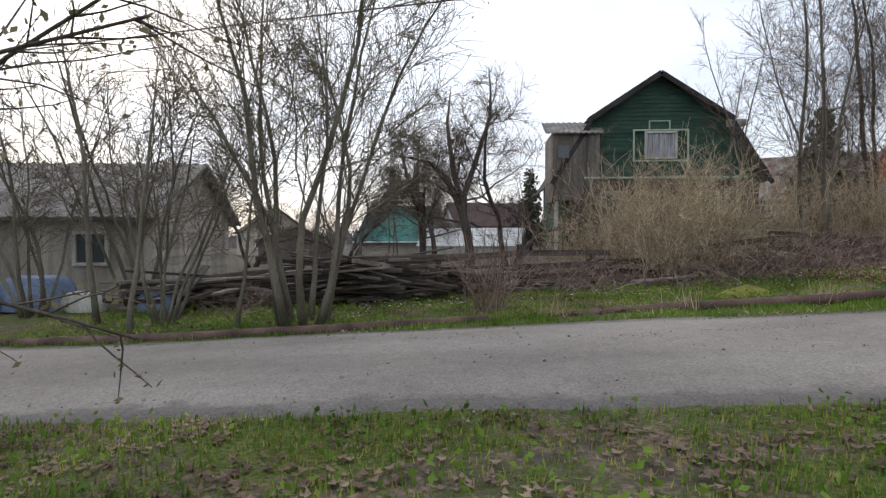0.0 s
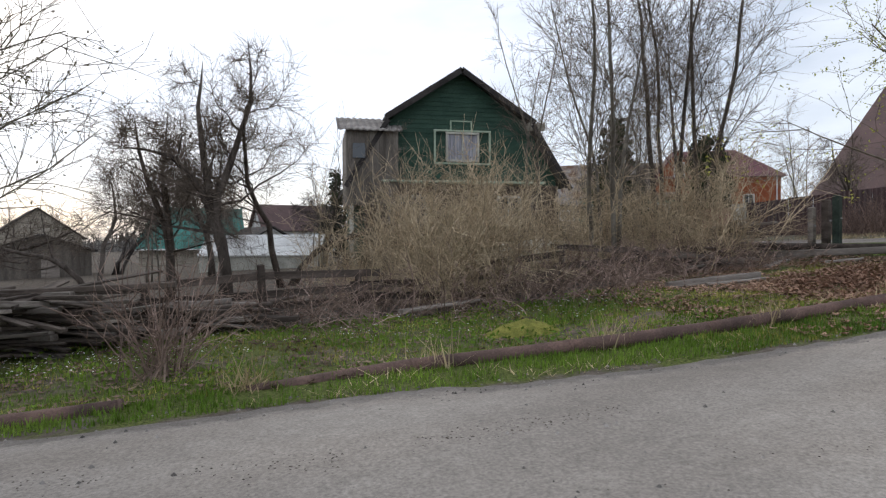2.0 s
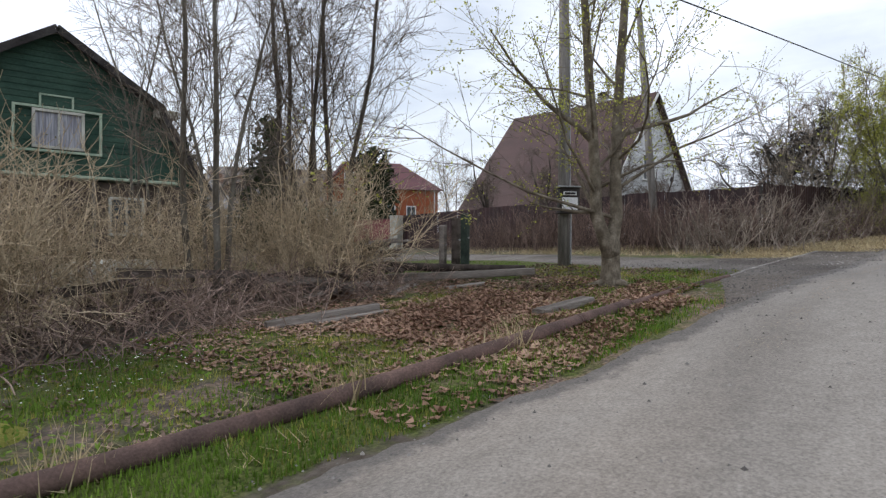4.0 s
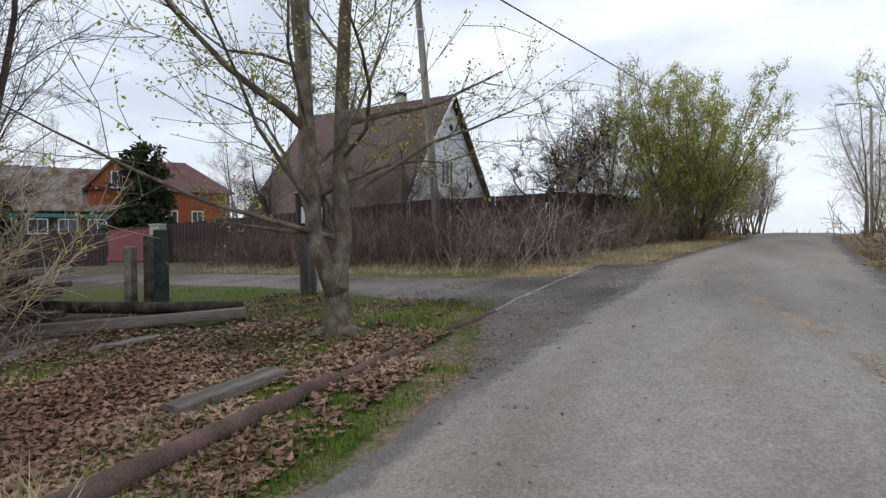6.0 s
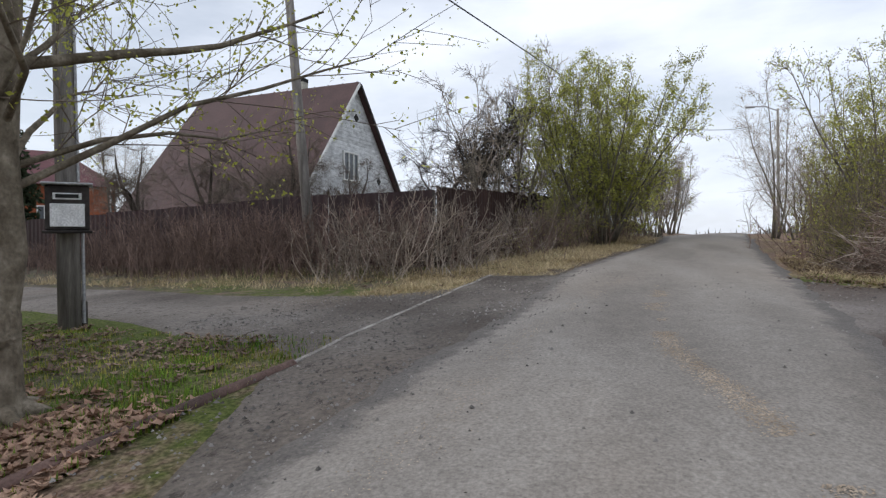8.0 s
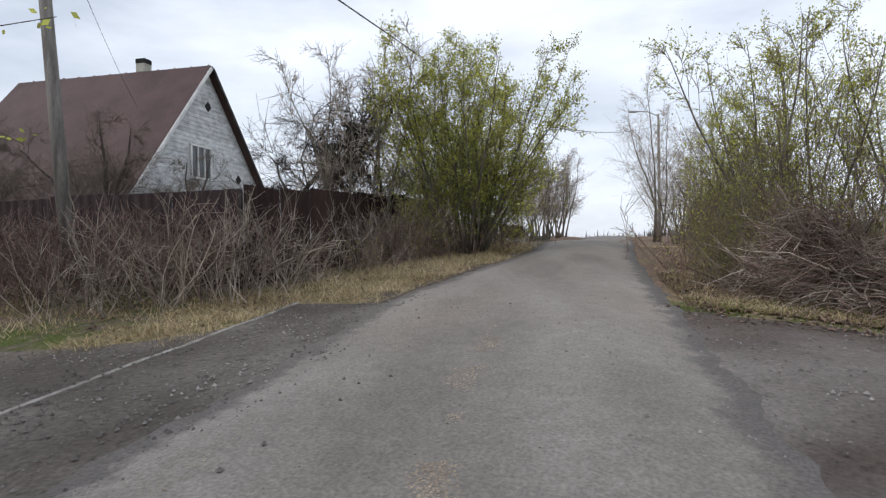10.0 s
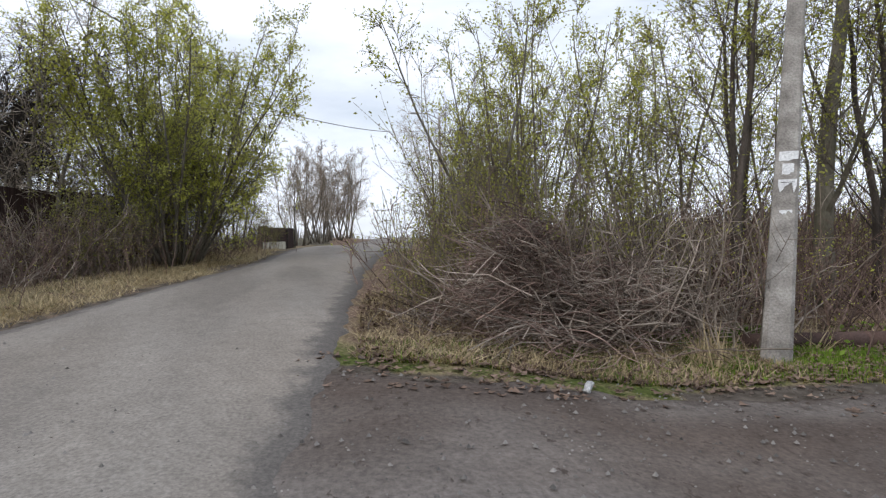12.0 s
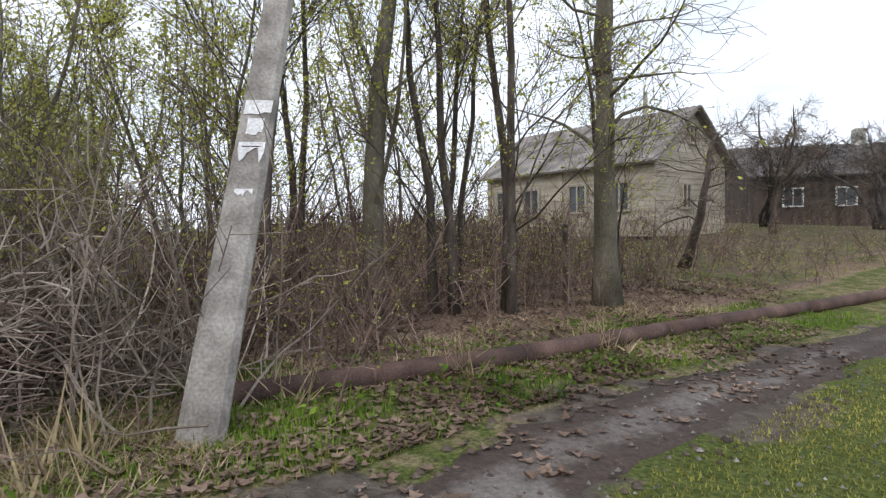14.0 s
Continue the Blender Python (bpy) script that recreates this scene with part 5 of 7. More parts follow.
def big_house():
    z0 = 2.5
    ob, k = simple_house("brown_roof_house", "tall house with a steep brown metal roof and whitewashed gable", 41.6, 18.9, z0, -4, 11.6, 10.6, 2.3, 9.15, M_WHITE_BRICK, M_BROWN_ROOF, 0.35, 0, 0.2)
    for sx in (-1, 1):
        part("bargeboard", roof_slab((0, 9.05), (sx * 6.1, 1.86), -0.42, -0.36, 0.16), M_WHITE if sx < 0 else M_ROOF_DARK, ob)
        for i in range(12):
            part("seam", roof_slab((0, 9.29), (sx * 6.13, 2.0), -0.2 + 0.93 * i, -0.16 + 0.93 * i, 0.03), M_BROWN_ROOF, ob)
    window(ob, (-0.6, -0.05, 4.5), 1.6, 1.6, 0, 3, M_WHITE)
    for x, z in ((0.1, 7.3), (2.65, 4.0)):
        d = part("diamond_vent", Geo().box((0, 0, 0), (0.34, 0.06, 0.34), 0, 0.01), M_DARK_VOID, ob)
        d.matrix_basis = pose(x, -0.04, z, 0, 45, 0)
    ch = part("chimney", Geo().box((0, 0, 0), (0.5, 0.5, 1.5), 0, 0.02), M_CONC_LIGHT, ob, "white plastered brick chimney with dark top")
    ch.matrix_basis = pose(0.2, 3.6, 9.0)
    part("chimney_cap", Geo().box((0, 0, 0.8), (0.52, 0.52, 0.25), 0, 0.02), M_DARK_VOID, ch)
    for y in (2.2, 4.8, 7.4, 9.6):
        window(ob, (-5.86, y, 1.2), 1.2, 1.0, -90, 2, M_WHITE)
    return ob


big_house()


def orange_house():
    ob = thing("orange_house", "orange brick house with a maroon hipped roof", "house", 43.4, 45.4, 2.2, -32)
    part("wall", Geo().box((0, 4, 2.5), (10.5, 8, 5.6), 0, 0.02), M_ORANGE, ob)
    v = [(-5.7, -0.5, 5.2), (5.7, -0.5, 5.2), (5.7, 8.5, 5.2), (-5.7, 8.5, 5.2), (-3.4, 4, 8.2), (2.4, 4, 8.2)]
    part("roof", Geo().add(v, [(0, 1, 5, 4), (1, 2, 5), (2, 3, 4, 5), (3, 0, 4), (0, 3, 2, 1)]), M_RED_ROOF, ob)
    part("gable_wall", gable_body([(-1.7, 5.1), (1.7, 5.1), (1.7, 5.6), (0, 7.6), (-1.7, 5.6)], 4.0), M_ORANGE, ob).matrix_basis = pose(-3.4, -0.15, 0)
    for sx in (-1, 1):
        part("gable_roof", roof_slab((0, 7.65), (sx * 2.1, 5.2), -0.35, 4.0, 0.1), M_RED_ROOF, ob).matrix_basis = pose(-3.4, -0.15, 0)
    for x, z in ((-4.1, 3.0), (-2.4, 3.0), (-3.3, 6.0), (2.6, 3.0), (0.6, 3.0)):
        window(ob, (x, -0.22 if z > 5 else -0.05, z), 0.95, 1.35, 0, 2, M_WHITE)
    part("downpipe", Geo().tube([(4.9, -0.1, 0.2), (4.9, -0.1, 5.2)], 0.06, 8), M_WHITE, ob)
    return ob


orange_house()
ob_f, _k = simple_house("far_house", "far grey house with a dark slate roof and pale windows", 33.5, 56.0, 1.8, 85, 9, 15, 3.4, 6.6, M_GREY_BOARD, M_SLATE)
for i in range(6):
    window(ob_f, (-4.56, 1.6 + 2.3 * i, 2.3), 1.5, 1.0, -90, 3, M_WHITE)


def cottage():
    z0 = 2.55
    ob, k = simple_house("cream_cottage", "old cream board cottage with a grey slate roof", 31.05, -25.0, z0, -90, 5.6, 8.6, 3.3, 5.35, M_CREAM, M_SLATE, 0.4, 34, 0.2)
    for x, z in ((-0.55, 1.9), (0.0, 4.35)):
        window(ob, (x, -0.05, z), 0.75, 1.05 if z < 3 else 0.8, 0, 2, M_CREAM)
    for y in (1.4, 3.4, 5.9, 7.6):
        window(ob, (-2.86, y, 1.9), 0.95, 1.2, -90, 2, M_PALE_BOARD)
    part("plinth", Geo().box((0, 4.3, 0.0), (5.75, 8.7, 0.7), 0, 0.03), M_ROOF_DARK, ob)
    for y in (0.0, 4.3, 8.6):
        part("corner_board", Geo().box((-2.83, y, 1.75), (0.08, 0.2, 3.2), 0, 0.01), M_CREAM, ob)
    part("stove_pipe", Geo().tube([(0.3, 2.2, 4.8), (0.3, 2.2, 6.5)], 0.09, 8), M_CONC_LIGHT, ob)
    return ob


cottage()
ob_b, _k = simple_house("long_barn", "long low brown barrack with a grey roof and white windows", 36.5, -41.0, 3.2, 128, 8, 26, 3.0, 5.0, M_BROWN_BOARD, M_ROOF_OLD, 0.4)
for i in range(9):
    window(ob_b, (4.06, 2.0 + 2.7 * i, 1.7), 1.1, 1.1, 90, 2, M_WHITE)
    window(ob_b, (-4.06, 2.0 + 2.7 * i, 1.7), 1.1, 1.1, -90, 2, M_WHITE)
part("chimney", Geo().box((0, 7, 5.4), (0.6, 0.6, 1.2), 0, 0.02), M_CONC_LIGHT, ob_b)

ob_l, _k = simple_house("grey_shed_house", "grey boarded garden house with a slate roof", -6.9, 18.4, 0.0, 90, 6.5, 9.0, 2.2, 3.8, M_PALE_BOARD, M_SLATE, 0.35, 24, 0.22)
for y in (1.5, 4.5, 7.0):
    window(ob_l, (-3.3, y, 1.35), 0.9, 0.9, -90, 2, M_CONC_LIGHT)
part("side_door", Geo().box((-3.28, 6.0, 0.9), (0.06, 0.85, 1.85), 0, 0.01), M_WOOD_OLD, ob_l)


def teal_shed():
    ob = thing("teal_roof_shed", "low whitewashed shed under a steep teal metal roof", "shed", -1.1, 50.0, -0.3, 0)
    part("wall", Geo().box((0, 2.5, 0.7), (7.0, 5, 2.2), 0, 0.02), M_CREAM, ob)
    v = [(-3.9, -0.5, 1.6), (3.9, -0.5, 1.6), (3.6, 2.5, 4.75), (-2.6, 2.5, 4.75), (3.9, 5.5, 1.6), (-3.9, 5.5, 1.6)]
    part("roof", Geo().add(v, [(0, 1, 2, 3), (3, 2, 4, 5), (0, 3, 5), (1, 4, 2), (0, 5, 4, 1)]), M_TEAL, ob)
    for i in range(13):
        f = i / 12
        part("seam", Geo().tube([(-3.8 + 7.6 * f, -0.52, 1.62), (-2.55 + 6.1 * f, 2.48, 4.8)], 0.03, 4), M_TEAL, ob)
    part("gutter", Geo().tube([(-3.9, -0.55, 1.58), (3.9, -0.55, 1.58)], 0.06, 6), M_WHITE, ob)
    return ob


teal_shed()
wh, _k = simple_house("white_outhouse", "small pale outhouse with a tin roof", 4.4, 46.0, -0.2, 20, 3.5, 4.5, 2.0, 3.0, M_WHITE_BRICK, M_ROOF_DARK, 0.3)
window(wh, (0, -0.05, 1.2), 0.8, 0.7, 0)


def gazebo():
    ob = thing("well_house", "round white roof of a garden well house", "well", 10.0, 47.6, 0.1)
    pts = [(2.6 * math.cos(a), 2.6 * math.sin(a), 1.55) for a in np.linspace(0, 2 * math.pi, 8, endpoint=False)]
    part("roof", Geo().add(pts + [(0, 0, 2.4)], [(i, (i + 1) % 8, 8) for i in range(8)] + [tuple(range(7, -1, -1))]), M_WHITE, ob)
    part("finial", Geo().tube([(0, 0, 2.2), (0, 0, 2.75), (0, 0, 2.95)], (0.3, 0.3, 0.42), 8), M_WHITE, ob)
    for k in range(0, 8, 2):
        part("post", Geo().box((pts[k][0] * 0.85, pts[k][1] * 0.85, 0.75), (0.18, 0.18, 1.6), 0, 0.02), M_WOOD_OLD, ob)


gazebo()
for x, y, z, rz, wall, roof, lab in ((-22, 46, -0.4, 70, M_GREY_BOARD, M_SLATE, "far grey garden house"), (-14, 62, -0.5, 20, M_CREAM, M_ROOF_DARK, "far cream garden house"), (12, 66, 0.2, 100, M_WHITE_BRICK, M_BROWN_ROOF, "far pale house with a brown roof"), (24, 62, 0.8, 60, M_ORANGE, M_SLATE, "far small brick house among trees")):
    hh, _k = simple_house("far_cabin", lab, x, y, z, rz, 6.5, 8, 2.8, 5.2, wall, roof)
    for q in (-1.6, 1.6):
        window(hh, (q, -0.05, 1.6), 1.0, 1.1, 0)
th, _k = simple_house("veranda_house", "grey wooden house with a rust-stained slate roof and teal veranda", 42.5, 50.5, 2.0, 57, 8.0, 12.0, 3.9, 7.3, M_BROWN_BOARD, M_SLATE_RUST, 0.4, 30)
part("veranda_band", Geo().box((-4.2, 6, 1.6), (0.4, 11.6, 0.6), 0, 0.02), M_TEAL, th)
part("veranda_beam", Geo().box((-4.2, 6, 3.3), (0.4, 11.6, 0.3), 0, 0.02), M_TEAL, th)
for q in (1.2, 3.1, 5.0, 6.9, 8.8, 10.7):
    window(th, (-4.25, q, 2.5), 1.3, 1.15, -90)
conifer("spruce", "dark young spruce behind the teal shed", -1.9, 57.0, 8.6, 2.3, 101)
conifer("spruce", "dark spruce in the far gardens", 8.0, 40.0, 5.8, 1.6, 102)
conifer("spruce", "dark spruce beside the brown-roofed house", 37.5, 39.0, 8.0, 1.9, 103)
conifer("pine", "dark broad pine before the orange house", 37.0, 40.0, 8.2, 3.0, 104, 4200)
conifer("spruce", "dark spruce behind the bare stems", 19.5, 27.0, 6.6, 2.1, 105)
conifer("spruce", "small spruce behind the green house", 20.0, 36.0, 7.0, 2.0, 106)
again(birch, 50, 60, 20, 0.95)
again(birch, 44, 62, 220, 1.05)
sh, _k = simple_house("plank_shed", "low dark plank shed in the gardens", -7.5, 38, -0.3, 15, 4.5, 3.5, 1.7, 2.5, M_GREY_BOARD, M_ROOF_DARK, 0.25)
part("shed_door", Geo().box((0.4, -0.04, 0.8), (0.8, 0.06, 1.6), 0, 0.01), M_WOOD_OLD, sh)
gr, _k = simple_house("greenhouse", "low pale polythene greenhouse in the gardens", 6.3, 33.5, 0.2, 70, 2.6, 6, 0.9, 1.9, M_CONC_LIGHT, M_WHITE, 0.05)
part("greenhouse_door", Geo().box((0, -0.04, 0.75), (0.7, 0.05, 1.5), 0, 0.01), M_WOOD_OLD, gr)

# distant woods: a ring of slim bare crowns
rng_w = np.random.default_rng(7)
wn_ = 16000
wa, wr = rng_w.uniform(0, 2 * math.pi, wn_), rng_w.uniform(140, 230, wn_)
wx, wy = 14 + wr * np.cos(wa), wr * np.sin(wa)
wh_ = (4.6 + 1.1 * np.sin(wa * 9) + 0.8 * np.sin(wa * 23) + 0.6 * np.sin(wa * 57)) * rng_w.uniform(0.55, 1.15, wn_) + 0.012 * (wr - 140)
ww = rng_w.uniform(0.15, 0.5, wn_)
base_w = np.stack([wx, wy, land(wx, wy) - 0.5], 1)
side_w = np.stack([-np.sin(wa), np.cos(wa), np.zeros(wn_)], 1) * ww[:, None]
tip_w = base_w + np.stack([rng_w.normal(size=wn_) * 0.5, rng_w.normal(size=wn_) * 0.5, wh_ + 0.5], 1)
cloud("far_woods", np.stack([base_w - side_w, base_w + side_w, tip_w], 1), np.arange(3 * wn_).reshape(wn_, 3).tolist(), surf("far_wood_twigs", (0.14, 0.13, 0.12), (0.23, 0.22, 0.2), 0.05, 1, 0.95, 0, island=0.3), "hazy line of far leafless woods", "woods")


# ---- pipes, poles, timber ----
def pipe_run(label, line, r, gaps=(), ups=None):
    """Welded pipe lengths lying on the ground along a line of (x, y)."""
    ob = thing("rusty_pipe", label, "pipe", line[0][0], line[0][1], height(*line[0]))
    o = np.array((line[0][0], line[0][1], height(*line[0])))
    for k, (a, b) in enumerate(zip(line, line[1:])):
        if k in gaps:
            continue
        n = 8
        pts = []
        for i in range(n + 1):
            x, y = a[0] + (b[0] - a[0]) * i / n, a[1] + (b[1] - a[1]) * i / n
            pts.append((x, y, float(land(x, y))))
        z0, z1 = pts[0][2], pts[-1][2]
        pts = [np.array((p[0], p[1], 0.5 * (z0 + (z1 - z0) * i / n) + 0.5 * p[2] + r * np.interp(k + i / n, range(len(line)), ups or [0.7] * len(line)))) - o for i, p in enumerate(pts)]
        part("pipe_length", Geo().tube(pts, r, 14), M_RUST, ob, smooth=True)
        d = (pts[-1] - pts[-2]) / np.linalg.norm(pts[-1] - pts[-2])
        part("weld_ring", Geo().tube([pts[-1] - d * 0.02, pts[-1] - d * 0.008, pts[-1] + d * 0.008, pts[-1] + d * 0.02], (r * 1.0, r * 1.07, r * 1.07, r), 14), M_RUST, ob, smooth=True)
    return ob


pipe_run("long rusty brown pipe lying along the grass verge", [(-8.5, 8.7), (-6, 8.3), (-3.4, 8.15), (0.9, 8.2), (2.0, 8.35), (3.7, 8.28), (5.6, 8.22), (7.4, 7.98), (9.5, 7.68), (11.5, 7.42), (12.7, 7.32)], 0.085, gaps=(3,), ups=(0.0, 0.0, 0.2, 0.2, -0.5, 0.5, 0.7, 0.75, 0.8, 0.7, 0.4))
pipe_run("thin half-buried pipe end by the maple", [(12.6, 7.36), (14.5, 7.12), (16.0, 6.98)], 0.05, ups=(0.3, 0.3, 0.0))
pipe_run("rusty brown pipe along the dirt track", [(23.5, -3.3), (23.3, -4.75), (23.1, -6.4), (22.95, -8.8), (22.65, -12.5), (22.1, -15.2), (21.3, -20), (20.5, -26)], 0.1)

kerb_v, kerb_f = [], []
for i in range(41):
    f = i / 40
    x, y = 16.0 + 7.3 * f, 6.98 - 0.1 * f + 0.05 * math.sin(f * 3.1) + 0.03 * noise.noise((f * 9, 0, 4))
    z = float(land(x, y))
    kerb_v += [(x, y - 0.036, z - 0.02), (x, y - 0.026, z + 0.025), (x, y + 0.026, z + 0.025), (x, y + 0.036, z - 0.02)]
    if i:
        b = 4 * i
        kerb_f += [(b - 4 + j, b - 3 + j, b + 1 + j, b + j) for j in range(3)]
kerb = part("kerb_strip", Geo().add(kerb_v, kerb_f), M_CONCRETE)
tagged(kerb, "flush pale concrete kerb strip across the side lane", "kerb", kind="structure")


def box_pole():
    z = float(land(17.06, 10.86))
    ob = thing("utility_pole", "grey wooden utility pole with a meter box", "pole", 17.06, 10.86, z - 0.1)
    part("shaft", Geo().tube([(0, 0, 0), (-0.02, 0, 3), (-0.05, 0.02, 9.2)], (0.135, 0.125, 0.1), 12), M_POLE_WOOD, ob, smooth=True)
    box = new("meter_box")
    box.parent = ob
    box.matrix_basis = pose(-0.1, -0.12, 1.6, 0, 0, -42)
    part("case", Geo().box((0, -0.12, 0), (0.46, 0.24, 0.54), 0, 0.012), M_ROOF_DARK, box, "dark weathered metal case")
    part("door", Geo().box((0, -0.25, -0.09), (0.36, 0.02, 0.28), 0, 0.006), M_PAPER, box, "white smeared paint on the door")
    part("slot", Geo().box((0, -0.25, 0.14), (0.3, 0.022, 0.08), 0, 0.004), M_PAPER, box)
    part("slot_glass", Geo().box((0, -0.265, 0.14), (0.24, 0.012, 0.045)), M_DARK_VOID, box)
    part("lid", Geo().box((0, -0.14, 0.29), (0.54, 0.34, 0.03), 0, 0.008), M_METAL, box)
    part("lip", Geo().box((0, -0.14, -0.29), (0.52, 0.3, 0.03), 0, 0.008), M_ROOF_DARK, box)
    part("conduit", Geo().tube([(0.1, -0.12, 0.15), (0.1, -0.12, 1.3), (0.06, -0.12, 1.4)], 0.022, 8), M_METAL, ob)
    part("conduit", Geo().tube([(0.04, -0.13, 1.95), (0.0, -0.12, 5.5)], 0.018, 8), M_METAL, ob)
    part("brace", Geo().box((0.16, -0.05, 0.2), (0.06, 0.06, 0.45), 0, 0.01), M_WOOD_DARK, ob)
    return ob


box_pole()


def thin_pole():
    ob = thing("utility_pole", "slim leaning wooden pole among the scrub", "pole", 24.3, 11.6, height(24.3, 11.6) - 0.1)
    part("shaft", Geo().tube([(0, 0, 0), (0.05, 0.3, 3.4), (0.12, 0.72, 8.2)], (0.13, 0.12, 0.095), 12), M_POLE_WOOD, ob, smooth=True)
    part("band", Geo().tube([(0.11, 0.61, 6.98), (0.11, 0.615, 7.03)], 0.115, 12), M_METAL, ob)
    part("insulator", Geo().tube([(0.2, 0.72, 7.9), (0.2, 0.72, 8.05)], (0.04, 0.03), 8), M_WHITE, ob)


thin_pole()


def concrete_pole():
    x, y = 22.83, -3.15
    ob = thing("concrete_pole", "leaning grey concrete pole with torn white notices", "pole", x, y, height(x, y) - 0.25)
    lean = Vector((0.283, -0.312, 1.0))
    face = Vector((-0.86, 0.5, 0)).normalized()
    across = Vector((-face.y, face.x, 0))
    v, f = [], []
    hs = (0, 0.5, 1.2, 2.2, 3.5, 5.0, 7.0)
    for h in hs:
        w, t = 0.155 - 0.011 * h, 0.125 - 0.008 * h
        c = lean * h
        for a, b in ((-1, -0.6), (-0.7, -1), (0.7, -1), (1, -0.6), (0.9, 0.8), (0.7, 1), (-0.7, 1), (-0.9, 0.8)):
            v.append(tuple(c + across * (a * w) - face * (b * t)))
    for k in range(len(hs) - 1):
        f += [(8 * k + i, 8 * k + (i + 1) % 8, 8 * k + 8 + (i + 1) % 8, 8 * k + 8 + i) for i in range(8)]
    f += [tuple(range(7, -1, -1)), tuple(range(8 * len(hs) - 8, 8 * len(hs)))]
    part("shaft", Geo().add(v, f), M_CONCRETE, ob)
    rng = random.Random(4)

    def paper(h, w, t, torn, bars):
        c = lean * h + face * (0.125 - 0.008 * h + 0.006)
        n = 9
        pv = []
        for i in range(n):
            s = -0.5 + i / (n - 1)
            for top in (1, 0):
                zz = t * (0.5 if top else -0.5 + torn * rng.random())
                p = c + across * (s * w) + lean * zz
                pv += [tuple(p), tuple(p + face * 0.003)]
        pf = []
        for i in range(n - 1):
            a = 4 * i
            pf += [(a + 1, a + 3, a + 7, a + 5), (a, a + 4, a + 6, a + 2), (a, a + 1, a + 5, a + 4), (a + 2, a + 6, a + 7, a + 3)]
        pap = part("notice", Geo().add(pv, pf), M_PAPER, ob, "torn white paper notice")
        for k in range(bars):
            q = c + face * 0.005 + lean * (t * (0.3 - 0.17 * k))
            g = Geo()
            g.add([tuple(q + across * (sx * w * 0.36) + lean * sz) for sx, sz in ((-1, -0.004), (1, -0.004), (1, 0.004), (-1, 0.004))], [(0, 1, 2, 3)])
            part("text_line", g, M_ROOF_DARK, pap)
    paper(2.52, 0.2, 0.12, 0.2, 0)
    paper(2.36, 0.12, 0.14, 0.25, 0)
    paper(2.15, 0.19, 0.18, 0.85, 1)
    paper(1.85, 0.13, 0.06, 0.9, 0)


concrete_pole()


def street_lamp():
    ob = thing("street_lamp", "tall grey street lamp beyond the crest of the lane", "street lamp", 72, -8.1, height(72, -8.1) + 0.15)
    part("post", Geo().tube([(0, 0, -0.2), (0, 0, 6), (0, 0, 11.2)], (0.16, 0.13, 0.1), 10), M_CONCRETE, ob, smooth=True)
    part("arm", Geo().tube([(0, 0, 11.0), (-0.3, 1.0, 11.4), (-0.4, 1.9, 11.45)], 0.05, 6), M_METAL, ob)
    part("lamp_head", Geo().box((-0.45, 2.3, 11.42), (0.3, 0.8, 0.16), 10, 0.04), M_METAL, ob)


street_lamp()


def cable(label, a, b, sag, r=0.011, cat="cable"):
    pts = [np.array(a) + (np.array(b) - np.array(a)) * f - np.array((0, 0, sag * 4 * f * (1 - f))) for f in np.linspace(0, 1, 40)]
    ob = part("overhead_cable", Geo().tube(pts, r, 5), M_WIRE)
    tagged(ob, label, cat)


cable("black overhead cable along the lane", (-30, 16.6, 4.0), (40, 5.2, 8.9), -0.35, 0.017)
cable("thin overhead cable to the slim pole", (24.5, 12.3, 10.0), (17.0, 10.9, 10.6), 0.25, 0.007)
cable("thin overhead cable over the gardens", (24.5, 12.3, 9.9), (41, 22, 9.6), 0.3, 0.006)
cable("thin overhead cable across the far lane", (40, 5.5, 8.6), (72, -8, 13.5), 0.8, 0.02)

BOARD = {}


def plank(parent, c, L, w, t, rz, ry=0.0, mat=None, name="plank"):
    """One old plank with softened edges, at its own slant; alike ones share a mesh."""
    key = (round(L, 1), round(w, 2), round(t, 2), (mat or M_WOOD_OLD).name)
    if key not in BOARD:
        BOARD[key] = Geo().box((0, 0, 0), (key[0], key[1], key[2]), 0, min(w, t) * 0.14).mesh("plank", mat or M_WOOD_OLD)
    ob = part(name, BOARD[key], None, parent)
    ob.matrix_basis = pose(c[0], c[1], c[2], 0, ry, rz)
    return ob


def lumber(x, y, n, L, w, h, rz, seed, label):
    rng = random.Random(seed)
    ob = thing("lumber_pile", label, "lumber", x, y, height(x, y), rz)
    for k in range(n):
        lay = k / n
        plank(ob, (rng.uniform(-w, w) * 0.35, rng.uniform(-0.45, 0.45) * (1 - 0.4 * lay), 0.06 + h * lay), L * rng.choice((0.5, 0.7, 0.85, 1.0)), rng.choice((0.1, 0.14, 0.18)), rng.choice((0.03, 0.05, 0.09)), rng.uniform(-14, 14) + (rng.choice((0, 0, 0, 35, -40, 80))), rng.uniform(-9, 9), rng.choice((M_WOOD_OLD, M_WOOD_DARK, M_WOOD_DARK)))
    return ob


lumber(-1.3, 12.3, 60, 3.6, 2.0, 0.9, -6, 1, "heap of old grey planks and timber at the garden edge")
lumber(-4.6, 12.8, 34, 4.0, 2.0, 0.6, 8, 2, "stack of dark rotten planks behind the saplings")
lumber(1.4, 12.8, 20, 2.6, 1.6, 0.4, 3, 3, "collapsed heap of weathered boards")
lumber(14.0, 14.4, 30, 2.6, 1.2, 0.7, 30, 4, "heap of broken planks behind the gate posts")
lumber(11.9, 12.9, 18, 2.4, 1.5, 0.3, -15, 5, "rotten boards under the straw-coloured bush")


